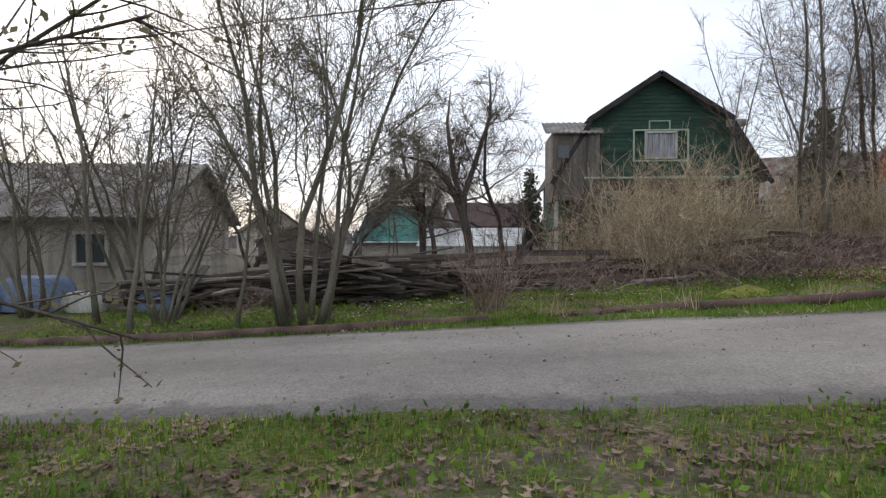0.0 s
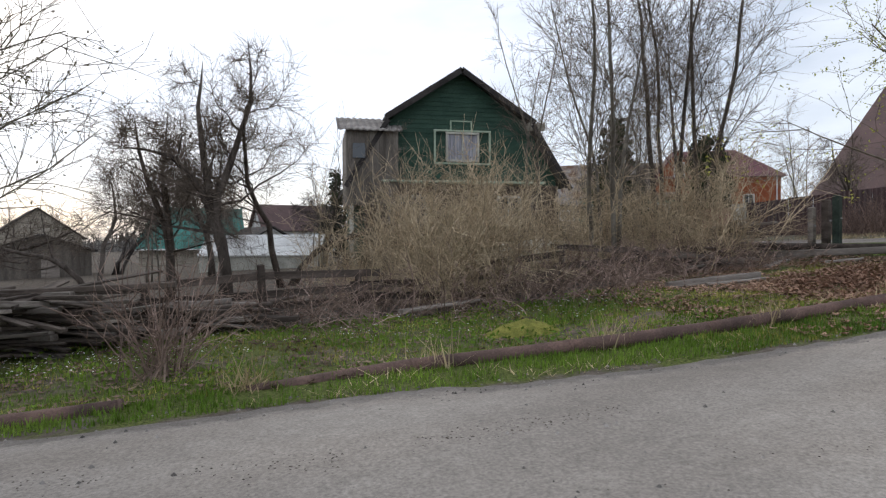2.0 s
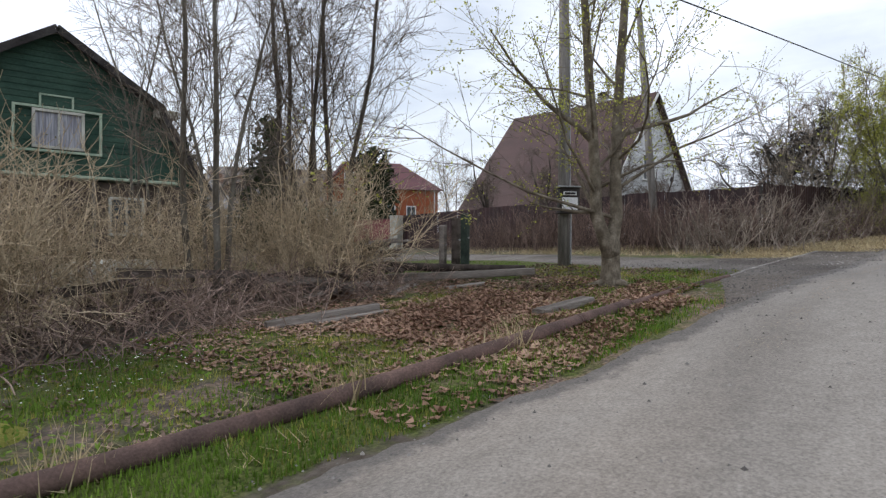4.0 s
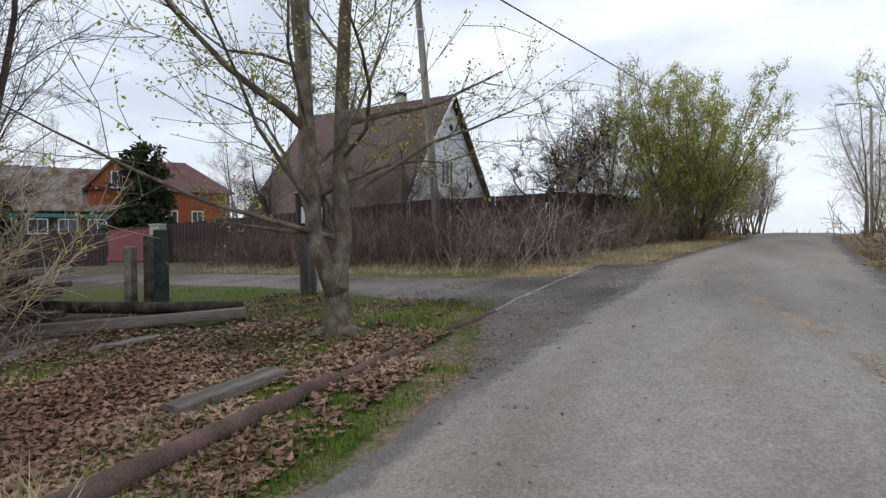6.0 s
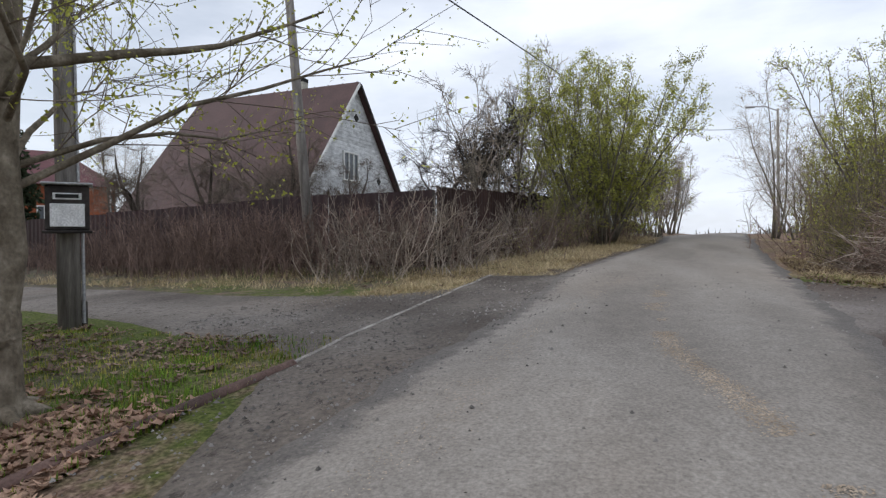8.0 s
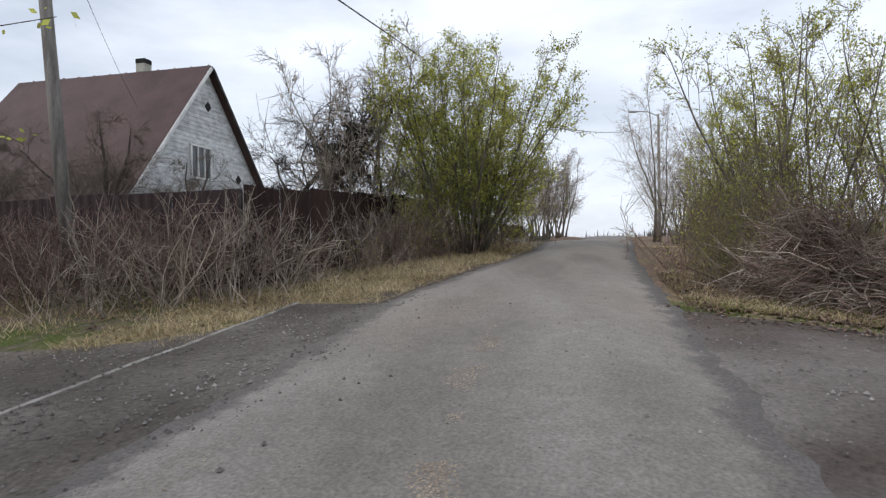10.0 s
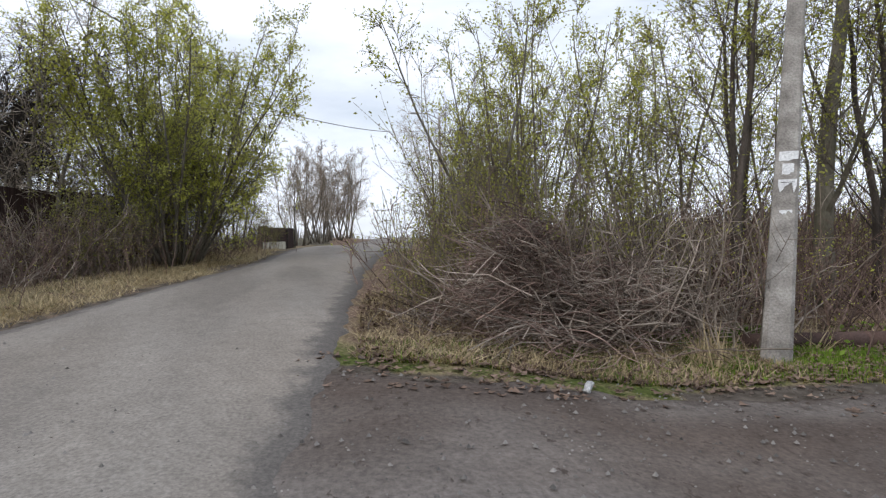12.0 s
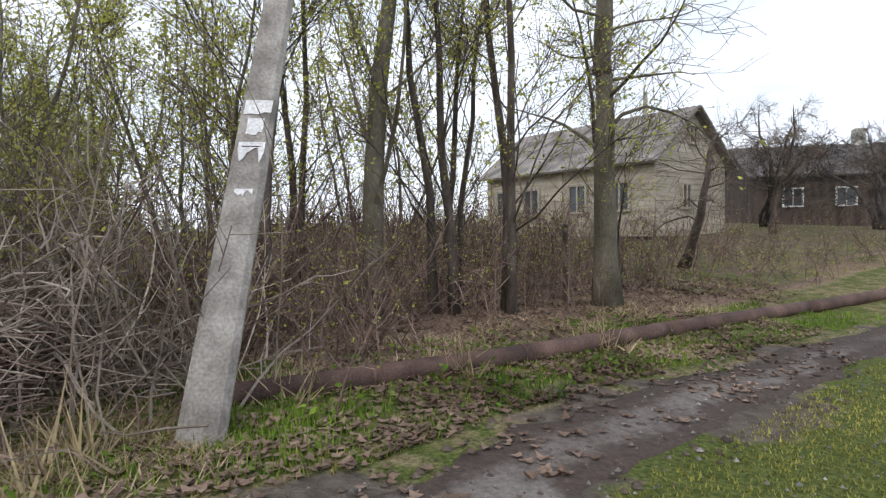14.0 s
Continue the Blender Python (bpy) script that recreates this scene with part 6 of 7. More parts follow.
def rail_fence():
    ob = thing("plank_fence", "collapsed dark plank fence half buried in brushwood", "fence", 0.0, 13.6, height(0, 13.6))
    z0 = height(0, 13.6)
    rng = random.Random(8)
    for x in (-4.2, -1.8, 0.4, 2.4, 4.2, 6.4, 8.6, 10.6):
        h = rng.uniform(0.7, 1.15)
        zb = height(x, 13.6) - z0
        p = part("post", Geo().box((0, 0, h / 2), (0.1, 0.1, h), 0, 0.015), M_WOOD_DARK, ob)
        p.matrix_basis = pose(x, rng.uniform(-0.1, 0.1), zb - 0.05, rng.uniform(-5, 5), rng.uniform(-6, 6), rng.uniform(0, 40))
        for lv in (0.25, 0.5, 0.8):
            if rng.random() < 0.8:
                plank(ob, (x + 1.0, -0.06 + rng.uniform(-0.1, 0.1), zb + lv + 0.03), 2.4, 0.04, 0.14, rng.uniform(-4, 4), rng.uniform(-8, 3), M_WOOD_DARK, "rail")
    return ob


rail_fence()


def beam(name, label, a, b, w, t, mat, lift=0.0):
    za, zb = height(*a) + t / 2 + lift, height(*b) + t / 2 + lift
    L = math.dist((*a, za), (*b, zb))
    ob = thing(name, label, "timber", (a[0] + b[0]) / 2, (a[1] + b[1]) / 2, (za + zb) / 2)
    g = Geo()
    rng = random.Random(L)
    n = 10
    v = []
    for i in range(n + 1):
        j = [rng.uniform(-0.006, 0.006) for _ in range(8)]
        x = -L / 2 + L * i / n
        v += [(x, -w / 2 + j[0], -t / 2 + 0.012), (x, -w / 2 + 0.012, -t / 2 + j[1]), (x, w / 2 - 0.012, -t / 2 + j[2]), (x, w / 2 + j[3], -t / 2 + 0.012), (x, w / 2 + j[4], t / 2 - 0.012), (x, w / 2 - 0.012, t / 2 + j[5]), (x, -w / 2 + 0.012, t / 2 + j[6]), (x, -w / 2 + j[7], t / 2 - 0.012)]
    f = [(8 * k + i, 8 * k + 8 + i, 8 * k + 8 + (i + 1) % 8, 8 * k + (i + 1) % 8) for k in range(n) for i in range(8)]
    f += [tuple(range(8)), tuple(range(8 * n + 7, 8 * n - 1, -1))]
    p = part("beam", g.add(v, f), mat, ob)
    p.matrix_basis = pose(0, 0, 0, 0, -math.degrees(math.asin((zb - za) / L)), math.degrees(math.atan2(b[1] - a[1], b[0] - a[0])))
    return ob


beam("timber_beam", "long grey squared beam lying on dead leaves", (12.9, 12.9), (14.75, 10.15), 0.2, 0.14, M_WOOD_OLD, 0.06)
lg = thing("log", "dark bark-covered log beside the beam", "log", 15.3, 10.75, height(15.3, 10.75) + 0.09)
part("stem", Geo().tube([(0, 0, 0), (-0.5, 1.4, -0.02), (-1.1, 3.3, 0.0), (-1.3, 4.2, 0.02)], (0.08, 0.095, 0.1, 0.1), 10), M_WOOD_DARK, lg, smooth=True)
beam("timber_beam", "rotting beam at the edge of the brushwood", (9.55, 11.3), (11.2, 10.75), 0.16, 0.13, M_WOOD_OLD)
beam("timber_board", "broken dark board in the grass", (10.1, 10.9), (11.2, 10.55), 0.14, 0.05, M_WOOD_OLD)
beam("timber_board", "pale grey slab of wood beside the pipe", (11.75, 8.15), (12.75, 7.95), 0.24, 0.1, M_WOOD_OLD)
beam("timber_board", "grey board lying in the brushwood", (4.6, 12.1), (6.2, 12.5), 0.2, 0.05, M_WOOD_OLD, 0.12)
beam("timber_board", "short broken board in the dead leaves", (13.0, 10.9), (13.7, 10.6), 0.14, 0.06, M_WOOD_OLD)
beam("timber_board", "short bleached board in the brushwood", (12.3, 11.6), (13.2, 11.9), 0.16, 0.05, M_WOOD_OLD)


def gate_posts():
    for x, y, h, w, mat, lab in ((15.2, 12.55, 1.25, 0.2, M_WOOD_DARK, "dark gate post with a bolt"), (14.98, 12.75, 1.12, 0.17, M_WOOD_OLD, "grey weathered gate post"), (15.1, 12.2, 1.35, 0.2, M_POST_GREEN, "green painted gate post")):
        ob = thing("old_post", lab + " beside the plank heap", "post", x, y, height(x, y) - 0.05, 20, group="gate posts")
        part("shaft", Geo().box((0, 0, h / 2), (w, w * 0.7, h), 0, 0.02), mat, ob)
        part("bolt", Geo().tube([(0, -w * 0.36, h * 0.6), (0, -w * 0.36 - 0.03, h * 0.6)], 0.02, 8), M_METAL, ob)
    ob = thing("metal_wicket", "open rusty metal garden wicket", "gate", 14.3, 15.0, height(14.3, 15.0), 15)
    part("frame", Geo().tube([(-0.5, 0, 0.05), (-0.5, 0, 1.1)], 0.02, 6).tube([(0.5, 0, 0.05), (0.5, 0, 1.1)], 0.02, 6).tube([(-0.5, 0, 1.1), (0.5, 0, 1.1)], 0.02, 6).tube([(-0.5, 0, 0.1), (0.5, 0, 1.0)], 0.016, 6), M_RUST, ob)
    ob = thing("cross_post", "dark wooden post with a crossbar in the undergrowth", "post", 25.3, -9.85, height(25.3, -9.85))
    part("shaft", Geo().box((0, 0, 0.62), (0.08, 0.08, 1.3), 30, 0.012), M_WOOD_DARK, ob)
    part("crossbar", Geo().box((0, 0, 1.16), (0.42, 0.06, 0.08), -50, 0.012), M_WOOD_DARK, ob)


gate_posts()


def covered_stack():
    ob = thing("covered_stack", "low stack under a pale grey tarpaulin in the garden", "stack", 9.0, 15.3, height(9.0, 15.3), 10)
    v, f = [], []
    for i in range(17):
        for j in range(9):
            a, b = -1 + i / 8, -1 + j / 4
            z = 1.0 * (1 - abs(b) ** 2.2 * 0.55) * (1 - abs(a) ** 4 * 0.4) + 0.05 * noise.noise((a * 3, b * 3, 2))
            v.append((a * 1.5, b * 0.6, z))
    f = [(i * 9 + j, i * 9 + 9 + j, i * 9 + 10 + j, i * 9 + j + 1) for i in range(16) for j in range(8)]
    part("tarpaulin", Geo().add(v, f), M_CONC_LIGHT, ob, smooth=True)
    for k in range(5):
        plank(ob, (0, -0.4 + 0.2 * k, 0.25), 2.8, 0.16, 0.4, 0, 0, M_WOOD_DARK)


covered_stack()
mo = thing("moss_mound", "rounded yellow-green moss mound in the grass", "mound", 5.8, 9.7, height(5.8, 9.7))
mv, mf = [(0, 0, 0.2)], []
for i in range(1, 6):
    for j in range(14):
        a = 2 * math.pi * j / 14
        r = 0.085 * i * (1 + 0.15 * noise.noise((math.cos(a) * 2, math.sin(a) * 2, i)))
        mv.append((r * 1.5 * math.cos(a), r * math.sin(a), 0.2 * math.cos(i / 5 * 1.57) - 0.03))
        if i == 1:
            mf.append((0, 1 + j, 1 + (j + 1) % 14))
        else:
            b = 1 + (i - 2) * 14
            mf.append((b + j, b + 14 + j, b + 14 + (j + 1) % 14, b + (j + 1) % 14))
part("cushion", Geo().add(mv, mf), M_MOSS, mo, smooth=True)
beam("concrete_block", "pale concrete slab at the road edge near the crest", (45.2, 4.1), (46.9, 4.5), 0.8, 0.35, M_CONC_LIGHT)


M_CUP = surf("cloudy_plastic", (0.3, 0.3, 0.3), (0.62, 0.62, 0.61), 14, 60, 0.35, 0.1)


def crushed_cup():
    ob = thing("plastic_cup", "crushed clear white plastic cup on the mud", "litter", 21.9, -0.67, height(21.9, -0.67) + 0.045, 35)
    ob.scale = (0.66, 0.66, 0.66)
    v, f = [], []
    for i in range(6):
        for j in range(12):
            a = 2 * math.pi * j / 12
            r = (0.05 + 0.012 * i / 5) * (1 + 0.25 * noise.noise((a, i * 0.7, 3)))
            v.append((r * math.cos(a), r * math.sin(a) * 0.75, -0.05 + 0.032 * i))
    f = [(i * 12 + j, i * 12 + (j + 1) % 12, i * 12 + 12 + (j + 1) % 12, i * 12 + 12 + j) for i in range(5) for j in range(12)] + [tuple(range(11, -1, -1))]
    p = part("cup", Geo().add(v, f), M_CUP, ob, smooth=True)
    p.matrix_basis = pose(0, 0, 0.0, 55, 20, 0)


crushed_cup()
for x, y, s, mat, lab in ((-8.6, 13.2, 0.8, M_BLUE, "blue plastic sheet over garden junk"), (-7.2, 12.5, 0.45, M_CONC_LIGHT, "pale crumpled sack among the junk"), (-9.8, 12.6, 0.6, M_BLUE, "faded blue barrel half hidden by saplings"), (-5.6, 12.2, 0.4, M_BLUE, "grey-blue crate by the planks")):
    ob = thing("garden_junk", lab, "junk", x, y, height(x, y))
    g = Geo()
    pv = []
    for i in range(7):
        for j in range(12):
            a = 2 * math.pi * j / 12
            r = s * (1.0, 1.05, 1.0, 0.95, 0.8, 0.45, 0.02)[i] * (1 + 0.2 * noise.noise((math.cos(a) * 1.5 + x, math.sin(a) * 1.5, i * 0.5)))
            pv.append((r * math.cos(a), r * 0.7 * math.sin(a), s * 0.95 * (0, 0.25, 0.5, 0.75, 0.92, 1.0, 1.02)[i]))
    part("bulk", g.add(pv, [(i * 12 + j, i * 12 + (j + 1) % 12, i * 12 + 12 + (j + 1) % 12, i * 12 + 12 + j) for i in range(6) for j in range(12)]), mat, ob, smooth=True)


# ---- grass, leaves, stones ----
def spots(n, x0, x1, y0, y1, seed, keep, patch=0.9, level=0.45):
    """Random places in a stretch of ground, in patches, where keep(x, y) holds."""
    rng = np.random.default_rng(seed)
    x, y = rng.uniform(x0, x1, n), rng.uniform(y0, y1, n)
    ok = keep(x, y)
    x, y = x[ok], y[ok]
    q = np.array([noise.noise((a * patch, b * patch, seed)) * 0.5 + 0.5 + 0.3 * noise.noise((a * patch * 4, b * patch * 4, seed + 3)) for a, b in zip(x, y)])
    ok = q + rng.uniform(-0.15, 0.15, len(q)) > level
    x, y = x[ok], y[ok]
    z = land(x, y) + np.array([rough_noise(a, b) for a, b in zip(x, y)]) * off_road(x, y)
    return np.stack([x, y, z], 1), rng


def grass(name, label, mat, sets, h, w=0.009, bend=0.5):
    vs = []
    for p, rng in sets:
        n = len(p)
        a = rng.uniform(0, 2 * np.pi, n)
        hh = h * rng.uniform(0.4, 1.3, n)
        o = np.stack([np.cos(a), np.sin(a), np.zeros(n)], 1)
        s = np.stack([-np.sin(a), np.cos(a), np.zeros(n)], 1) * w * rng.uniform(0.6, 1.4, (n, 1))
        tip = p + o * (bend * hh * rng.uniform(0.2, 1.3, n))[:, None] + np.array((0, 0, 1)) * hh[:, None]
        b = p - np.array((0, 0, 0.02))
        vs.append(np.stack([b - s, b + s, tip], 1).reshape(-1, 3))
    v = np.concatenate(vs)
    return cloud(name, v, np.arange(len(v)).reshape(-1, 3).tolist(), mat, label, "grass")


def north_verge(x, y):
    return (y > edge(NORTH, x) + 0.12) & (off_road(x, y) > 0.3)


def south_bank(x, y):
    return y < edge(SOUTH, x) - 0.1


def clear(x, y):
    return off_road(x, y) > 0.4


grass("verge_grass", "short fresh green grass of the verges", M_GRASS, [
    spots(46000, -7, 12.0, 6.0, 8.3, 201, north_verge, 0.8, 0.4),
    spots(8000, 11.5, 17.0, 6.0, 8.3, 207, north_verge, 0.9, 0.47),
    spots(34000, -6, 9.5, 8.2, 12.2, 202, north_verge, 0.75, 0.56),
    spots(26000, -5, 7, 0.6, 4.2, 203, south_bank, 0.9, 0.5),
    spots(20000, 21.7, 23.6, -13, 1.2, 205, clear, 1.3, 0.47),
    spots(8000, 22.6, 24.4, -4.4, -2.2, 206, clear, 1.5, 0.45)], 0.075)
grass("lawn_grass", "short patchy green grass beside the side lane", M_GRASS, [
    spots(16000, 14.5, 19, 8.6, 15, 204, clear, 1.0, 0.5),
    spots(5000, 13.6, 18.0, 7.6, 9.6, 208, north_verge, 1.2, 0.52)], 0.034, 0.008, 0.9)
grass("track_grass", "short mossy yellow-green grass beside the track", M_GRASS_DULL, [
    spots(36000, 17.5, 21.2, -12, -4, 213, lambda x, y: (x < 20.9) & (y < -4.5), 0.7, 0.28)], 0.026, 0.011, 1.2)
grass("dull_grass", "dull yellowish grass and moss", M_GRASS_DULL, [
    spots(22000, -5, 7, 0.6, 4.2, 211, south_bank, 0.7, 0.45),
    spots(30000, 7, 17, 6.2, 11, 212, north_verge, 0.6, 0.47),
    spots(40000, -8, 16, -9, 4, 217, south_bank, 0.5, 0.45),
    spots(10000, 21.8, 23.4, -9, 1.2, 214, clear, 0.8, 0.45),
    spots(26000, -7, 10, 8.3, 12.5, 215, north_verge, 0.8, 0.48),
    spots(9000, 23.5, 33, -21, -13, 216, clear, 0.5, 0.35)], 0.05)
grass("dry_grass", "matted pale dry grass along the fence and brush", M_GRASS_DRY, [
    spots(42000, 19.8, 36, 3.2, 8.4, 221, lambda x, y: (y > edge(NORTH, x) + 0.15) & (y < edge(NORTH, x) + 2.6 + 0.4 * (x < 25)) & (off_road(x, y) > 0.3), 0.9, 0.4),
    spots(12000, 21.9, 27, -1.8, 1.3, 222, clear, 1.0, 0.42),
    spots(7000, 21.9, 23.6, -3.2, 0.9, 228, clear, 1.3, 0.46),
    spots(6000, 22.6, 24.0, -3.2, -1.9, 223, clear, 1.6, 0.45),
    spots(9000, 23.2, 24.6, -12, -3.4, 224, clear, 1.3, 0.55),
    spots(3500, 2, 13, 7.3, 8.7, 225, north_verge, 1.6, 0.62),
    spots(7000, 26, 48, -4.5, 1.0, 226, clear, 0.8, 0.4),
    spots(5000, 20.6, 25, 9, 20, 227, clear, 0.8, 0.45)], 0.085, 0.008, 3.0)


grass("straw_tufts", "long matted straw tufts at the foot of the fence", M_GRASS_DRY, [
    spots(26000, 20.5, 40, 3.0, 8.6, 229, lambda x, y: (y > edge(NORTH, x) + 0.5) & (y < edge(NORTH, x) + 2.4) & (off_road(x, y) > 0.6), 1.3, 0.52),
    spots(9000, 20.8, 24.6, 8.2, 20, 230, clear, 1.0, 0.55),
    spots(3500, 22.3, 26, -2.6, 1.2, 242, clear, 1.4, 0.55)], 0.15, 0.007, 1.6)


def ground_leaves(name, label, mat, sets, size):
    vs, fs, o = [], [], 0
    for p, rng in sets:
        n = len(p)
        a = rng.uniform(0, 2 * np.pi, n)
        s = size * rng.uniform(0.5, 1.4, n)
        tx, ty = rng.normal(size=n) * 0.35, rng.normal(size=n) * 0.35
        for ang, rad, up in ((0, 1.0, 0.25), (1.1, 0.55, 0.1), (1.9, 0.9, 0.3), (3.14, 0.5, 0.0), (4.3, 0.9, 0.3), (5.2, 0.55, 0.1)):
            dx, dy = np.cos(a + ang) * s * rad, np.sin(a + ang) * s * rad
            vs.append(np.stack([p[:, 0] + dx, p[:, 1] + dy, p[:, 2] + 0.015 + s * up * rng.uniform(0, 1, n) + np.abs(dx * tx + dy * ty)], 1))
        block = np.arange(6 * n).reshape(6, n).T + o
        fs += block.tolist()
        o += 6 * n
    return cloud(name, np.concatenate(vs), fs, mat, label, "leaves")


ground_leaves("fallen_leaves", "curled brown fallen leaves on the ground", M_LITTER, [
    spots(9000, 8.0, 15.0, 6.6, 12.4, 231, north_verge, 0.6, 0.42),
    spots(15000, 10.0, 14.6, 6.7, 10.4, 238, lambda x, y: north_verge(x, y) & ((x < 13.2) | (y < 8.0)), 0.7, 0.4)], 0.055)
ground_leaves("old_leaves", "small weathered brown leaves among grass and brush", M_LITTER_OLD, [
    spots(11000, 23.2, 29, -15, -3.2, 233, clear, 0.7, 0.32),
    spots(8500, 21.7, 23.6, -11, 1.2, 234, clear, 1.0, 0.4),
    spots(6000, 22, 27, -2, 1.4, 235, clear, 1.0, 0.36),
    spots(7500, -6, 10, 8.2, 12.6, 236, north_verge, 0.8, 0.5),
    spots(1500, 20, 30, 4, 9, 237, clear, 1.0, 0.5),
    spots(3500, 20.3, 23.2, -10, 1.8, 239, lambda x, y: np.abs(x - track_edge(y)) < 0.7, 1.6, 0.48),
    spots(3000, 13.2, 17.2, 7.6, 11.5, 240, north_verge, 0.9, 0.42)], 0.046)
ground_leaves("bank_leaves", "small rotting brown leaves in the bank grass", M_LITTER_OLD, [
    spots(9000, -5, 7, 0.5, 4.0, 232, south_bank, 1.4, 0.5)], 0.036)
ground_leaves("anemone_flowers", "small white spring flowers in the grass", M_FLOWER, [
    spots(2600, -4.5, 8.5, 9.0, 12.6, 241, north_verge, 0.6, 0.6)], 0.017).location.z = 0.06

# broad-leaved herbs among the grass
hp, hr = spots(9000, -6, 8.5, 8.4, 12.3, 251, north_verge, 0.6, 0.52)
hp2, _r = spots(4500, -5, 7, 0.8, 4.0, 252, south_bank, 0.9, 0.5)
hp3, _r = spots(1800, 22.2, 24.2, -9.5, -2.2, 253, clear, 1.0, 0.5)
hp = np.concatenate([hp, hp2, hp3])
hp[:, 2] += hr.uniform(0.02, 0.09, len(hp))
herbs = blades(hp, hr, 0.06, "ground_herbs", M_GRASS, jitter=0.02)
tagged(herbs, "low leafy green herbs among the grass", "herbs", kind="stuff")

# stones and clods
st_v, st_f = [], []
stone_sets = [spots(2600, -6, 24, 1.5, 7.6, 261, lambda x, y: (y > edge(SOUTH, x)) & (y < edge(NORTH, x)), 0.7, 0.5),
              spots(9000, 12.5, 24, 4.8, 9.5, 262, lambda x, y: (off_road(x, y) < 0.2) & (y > edge(NORTH, x) - 0.4), 0.9, 0.35),
              spots(5200, 16, 22.4, -12, 1.8, 263, lambda x, y: off_road(x, y) < 0.3, 0.9, 0.35),
              spots(3000, -5, 16, 2.2, 4.6, 264, lambda x, y: np.abs(y - edge(SOUTH, x)) < 0.35, 1.2, 0.4),
              spots(3000, -5, 16, 5.8, 8, 265, lambda x, y: np.abs(y - edge(NORTH, x)) < 0.3, 1.2, 0.4)]
for p, rng in stone_sets:
    for q in p:
        s = 0.007 + 0.019 * rng.random() ** 3
        o = len(st_v)
        a = rng.uniform(0, 6.28)
        c, d = math.cos(a) * s, math.sin(a) * s
        z = q[2] + 0.028
        st_v += [(q[0] + c, q[1] + d, z), (q[0] - d * 0.7, q[1] + c * 0.7, z), (q[0] - c, q[1] - d, z), (q[0] + d * 0.8, q[1] - c * 0.8, z), (q[0], q[1], z + s * 0.9)]
        st_f += [(o, o + 1, o + 4), (o + 1, o + 2, o + 4), (o + 2, o + 3, o + 4), (o + 3, o, o + 4)]
cloud("loose_stones", np.array(st_v), st_f, M_STONE, "loose grit and small stones on the lanes", "stones")

# straw tufts over the pipes
for k, (x, y) in enumerate(((2.0, 8.35), (4.0, 8.3), (6.2, 8.2), (8.3, 7.9), (10.3, 7.6), (23.4, -4.0), (23.2, -5.6), (23.0, -7.6), (23.0, -2.6), (22.7, -2.3))):
    rng = np.random.default_rng(300 + k)
    n = 90
    b = np.stack([x + rng.normal(size=n) * 0.14, y + rng.normal(size=n) * 0.1, np.full(n, height(x, y))], 1)
    tip = b + rng.normal(size=(n, 3)) * 0.14 + np.array((0, 0, 0.26)) * rng.uniform(0.4, 1.4, (n, 1))
    s = rng.normal(size=(n, 3)) * 0.005
    tuft = cloud("dry_tuft", np.stack([b - s, b + s, tip], 1), np.arange(3 * n).reshape(n, 3).tolist(), M_GRASS_DRY, "tuft of pale dry grass leaning on the pipe", "grass")

# mud clods along the track edge
cl_v, cl_f = [], []
cp_, cr_ = spots(3000, 19.0, 23, -9, 1.7, 271, lambda x, y: np.abs(x - track_edge(y) + 0.45) < 0.75, 1.3, 0.47)
for q in cp_:
    s_ = 0.008 + 0.042 * cr_.random() ** 3
    o = len(cl_v)
    ring = [(q[0] + s_ * (0.7 + 0.5 * cr_.random()) * math.cos(a), q[1] + s_ * (0.7 + 0.5 * cr_.random()) * math.sin(a), q[2] + 0.005) for a in np.linspace(0, 6.28, 6, endpoint=False)]
    cl_v += ring + [(q[0] + s_ * 0.2, q[1], q[2] + 0.018 + s_ * 0.3)]
    cl_f += [(o + k, o + (k + 1) % 6, o + 6) for k in range(6)]
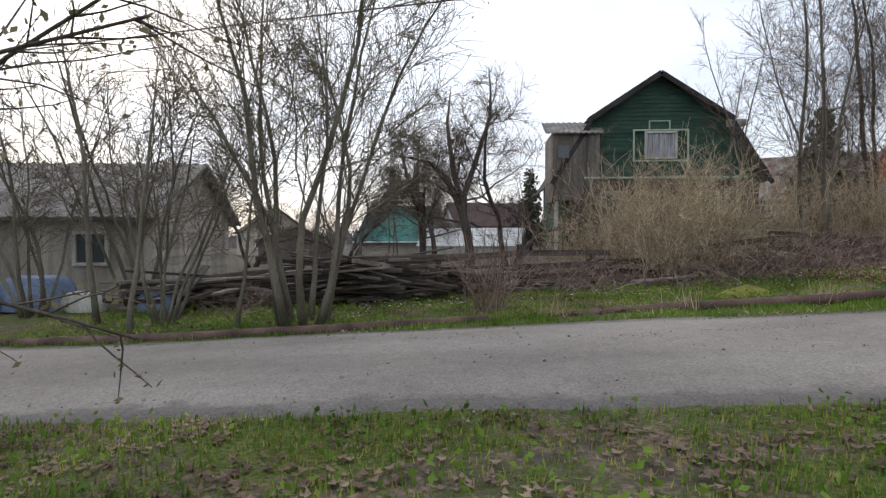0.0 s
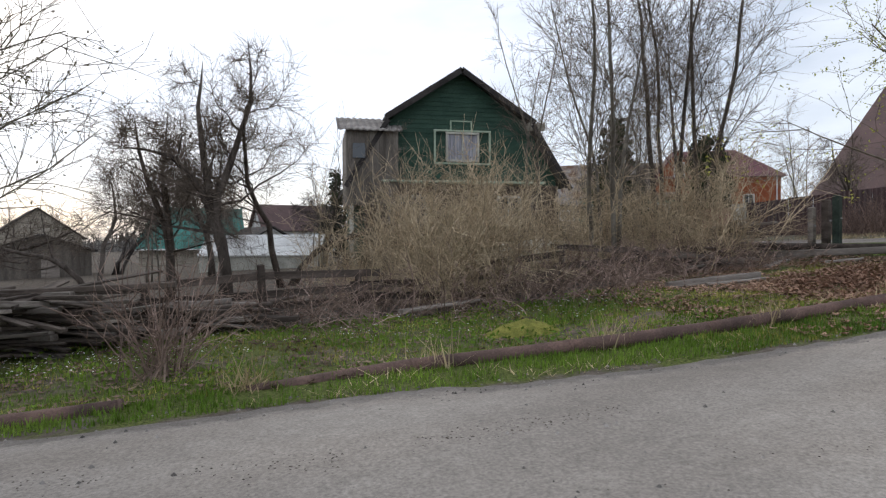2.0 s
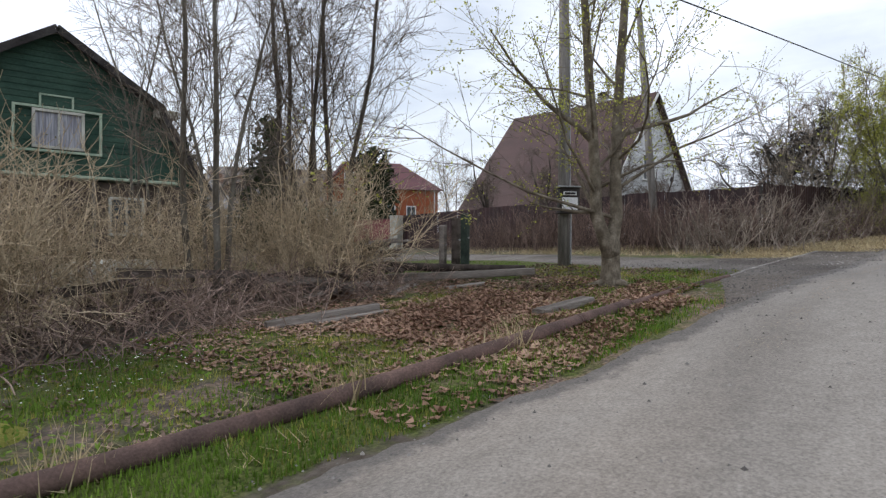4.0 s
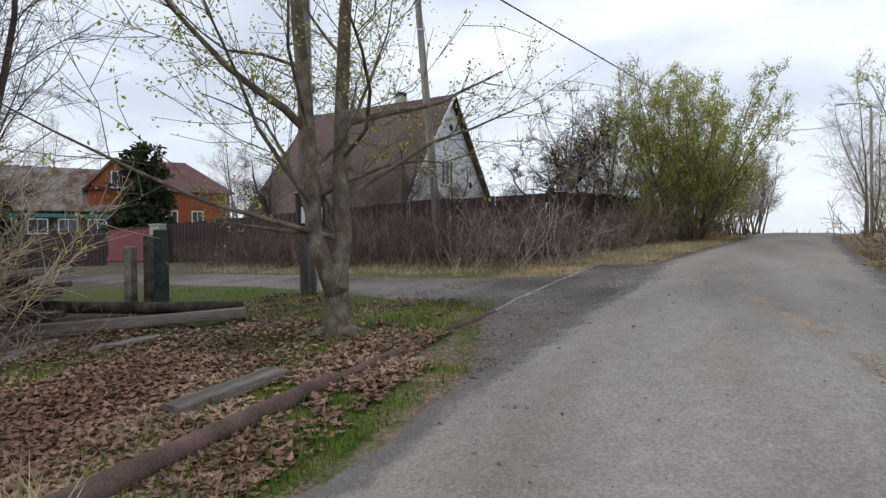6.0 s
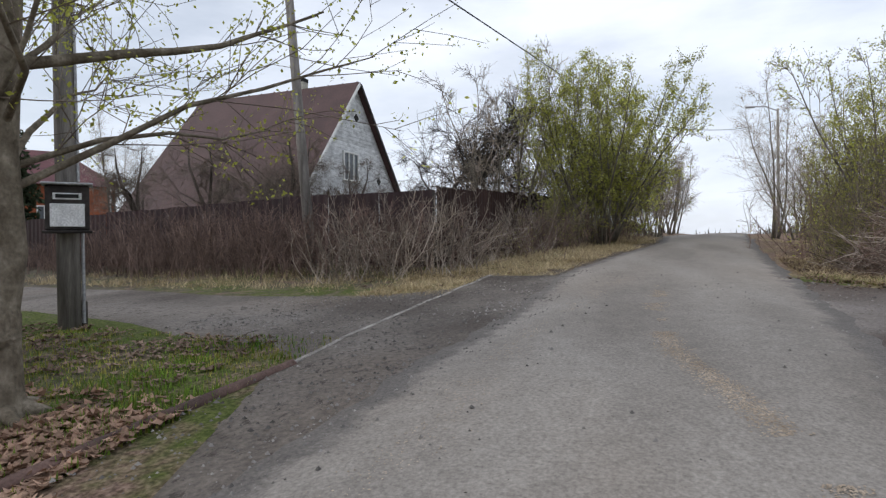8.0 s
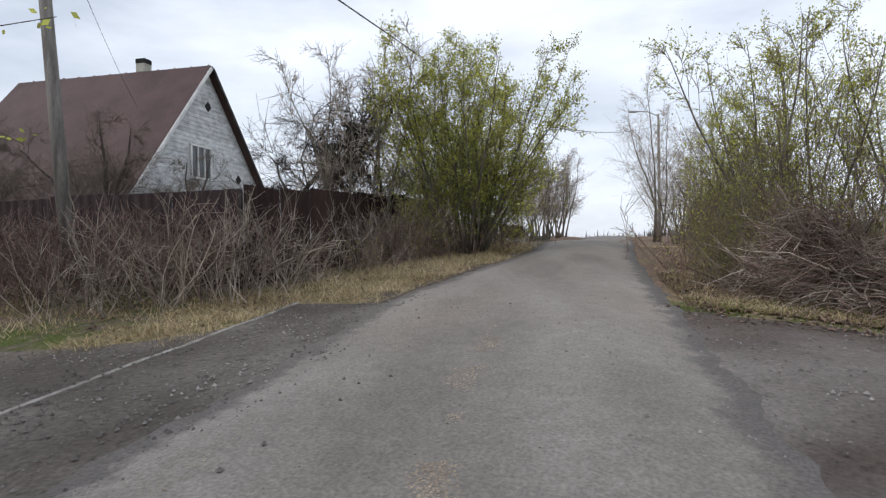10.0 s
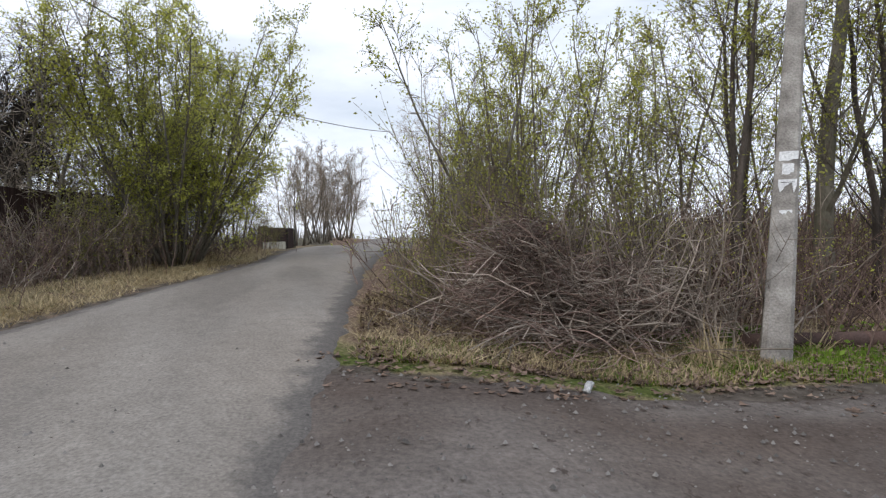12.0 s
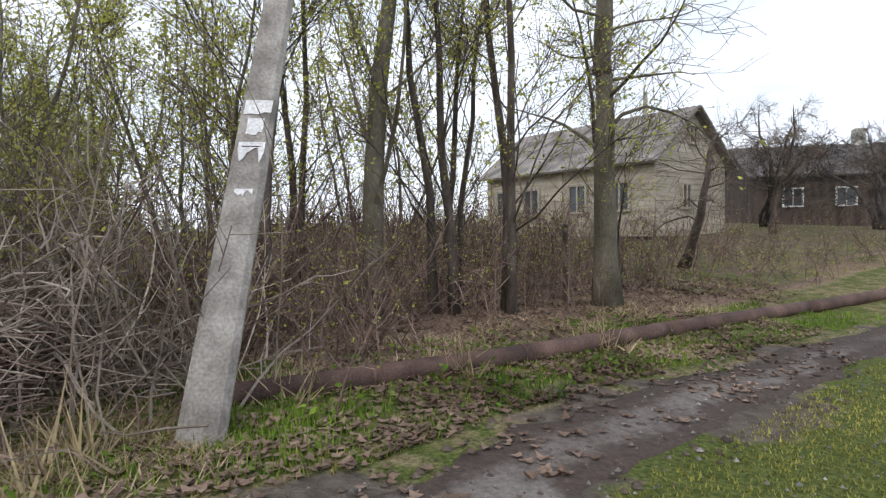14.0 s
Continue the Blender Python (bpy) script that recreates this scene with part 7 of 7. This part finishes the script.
cloud("mud_clods", np.array(cl_v), cl_f, surf("wet_soil", (0.06, 0.045, 0.037), (0.15, 0.12, 0.1), 3, 30, 0.85, 0.3, island=0.3), "dark clods of mud along the track edge", "soil")


# a streak of tan grit down the middle of the asphalt, and dark crumbs in old cracks
def scatter(name, label, mat, line, n, spread, size, seed):
    rng = np.random.default_rng(seed)
    pts = np.array(line)
    vs, fs = [], []
    for _ in range(n):
        u = rng.uniform(0, len(pts) - 1.001)
        i = int(u)
        x, y = pts[i] + (pts[i + 1] - pts[i]) * (u - i) + rng.normal(size=2) * spread
        if noise.noise((x * 1.6, y * 1.6, seed)) < -0.05:
            continue
        s, a, z, o = size * rng.uniform(0.4, 1.5), rng.uniform(0, 6.28), float(land(x, y)) + 0.031, len(vs)
        vs += [(x + s * math.cos(a + k) * (0.7 + 0.3 * rng.random()), y + s * math.sin(a + k) * (0.7 + 0.3 * rng.random()), z) for k in (0, 1.25, 2.5, 3.8, 5.0)] + [(x, y, z + s * 0.5)]
        fs += [(o + k, o + (k + 1) % 5, o + 5) for k in range(5)]
    return cloud(name, np.array(vs), fs, mat, label, "grit")


M_SAND = surf("tan_grit", (0.3, 0.24, 0.18), (0.44, 0.36, 0.28), 3, 30, 0.9, 0, island=0.2)
M_CRUMB = surf("dark_crumbs", (0.05, 0.042, 0.036), (0.12, 0.1, 0.085), 3, 30, 0.9, 0, island=0.3)
scatter("sand_streak", "streak of tan grit on the asphalt", M_SAND, ((13.6, 3.0), (15.2, 3.3), (16.8, 3.72), (18.6, 3.85), (21.5, 3.6)), 6500, 0.065, 0.008, 401)
scatter("sand_streak", "thin tan grit swept off the wheel lines", M_SAND, ((11.0, 5.3), (14.8, 5.2), (18.5, 4.9), (22.5, 4.2)), 2500, 0.12, 0.006, 402)
scatter("crumb_line", "dark crumbs along an old crack in the asphalt", M_CRUMB, ((-4.0, 7.2), (-0.7, 6.75), (2.3, 5.8), (4.6, 5.9)), 700, 0.09, 0.008, 403)
scatter("crumb_line", "dark crumbs scattered over the asphalt", M_CRUMB, ((-4.0, 5.0), (2.3, 4.6), (8, 4.6), (15.0, 4.4), (24, 2.8)), 700, 0.6, 0.007, 404)
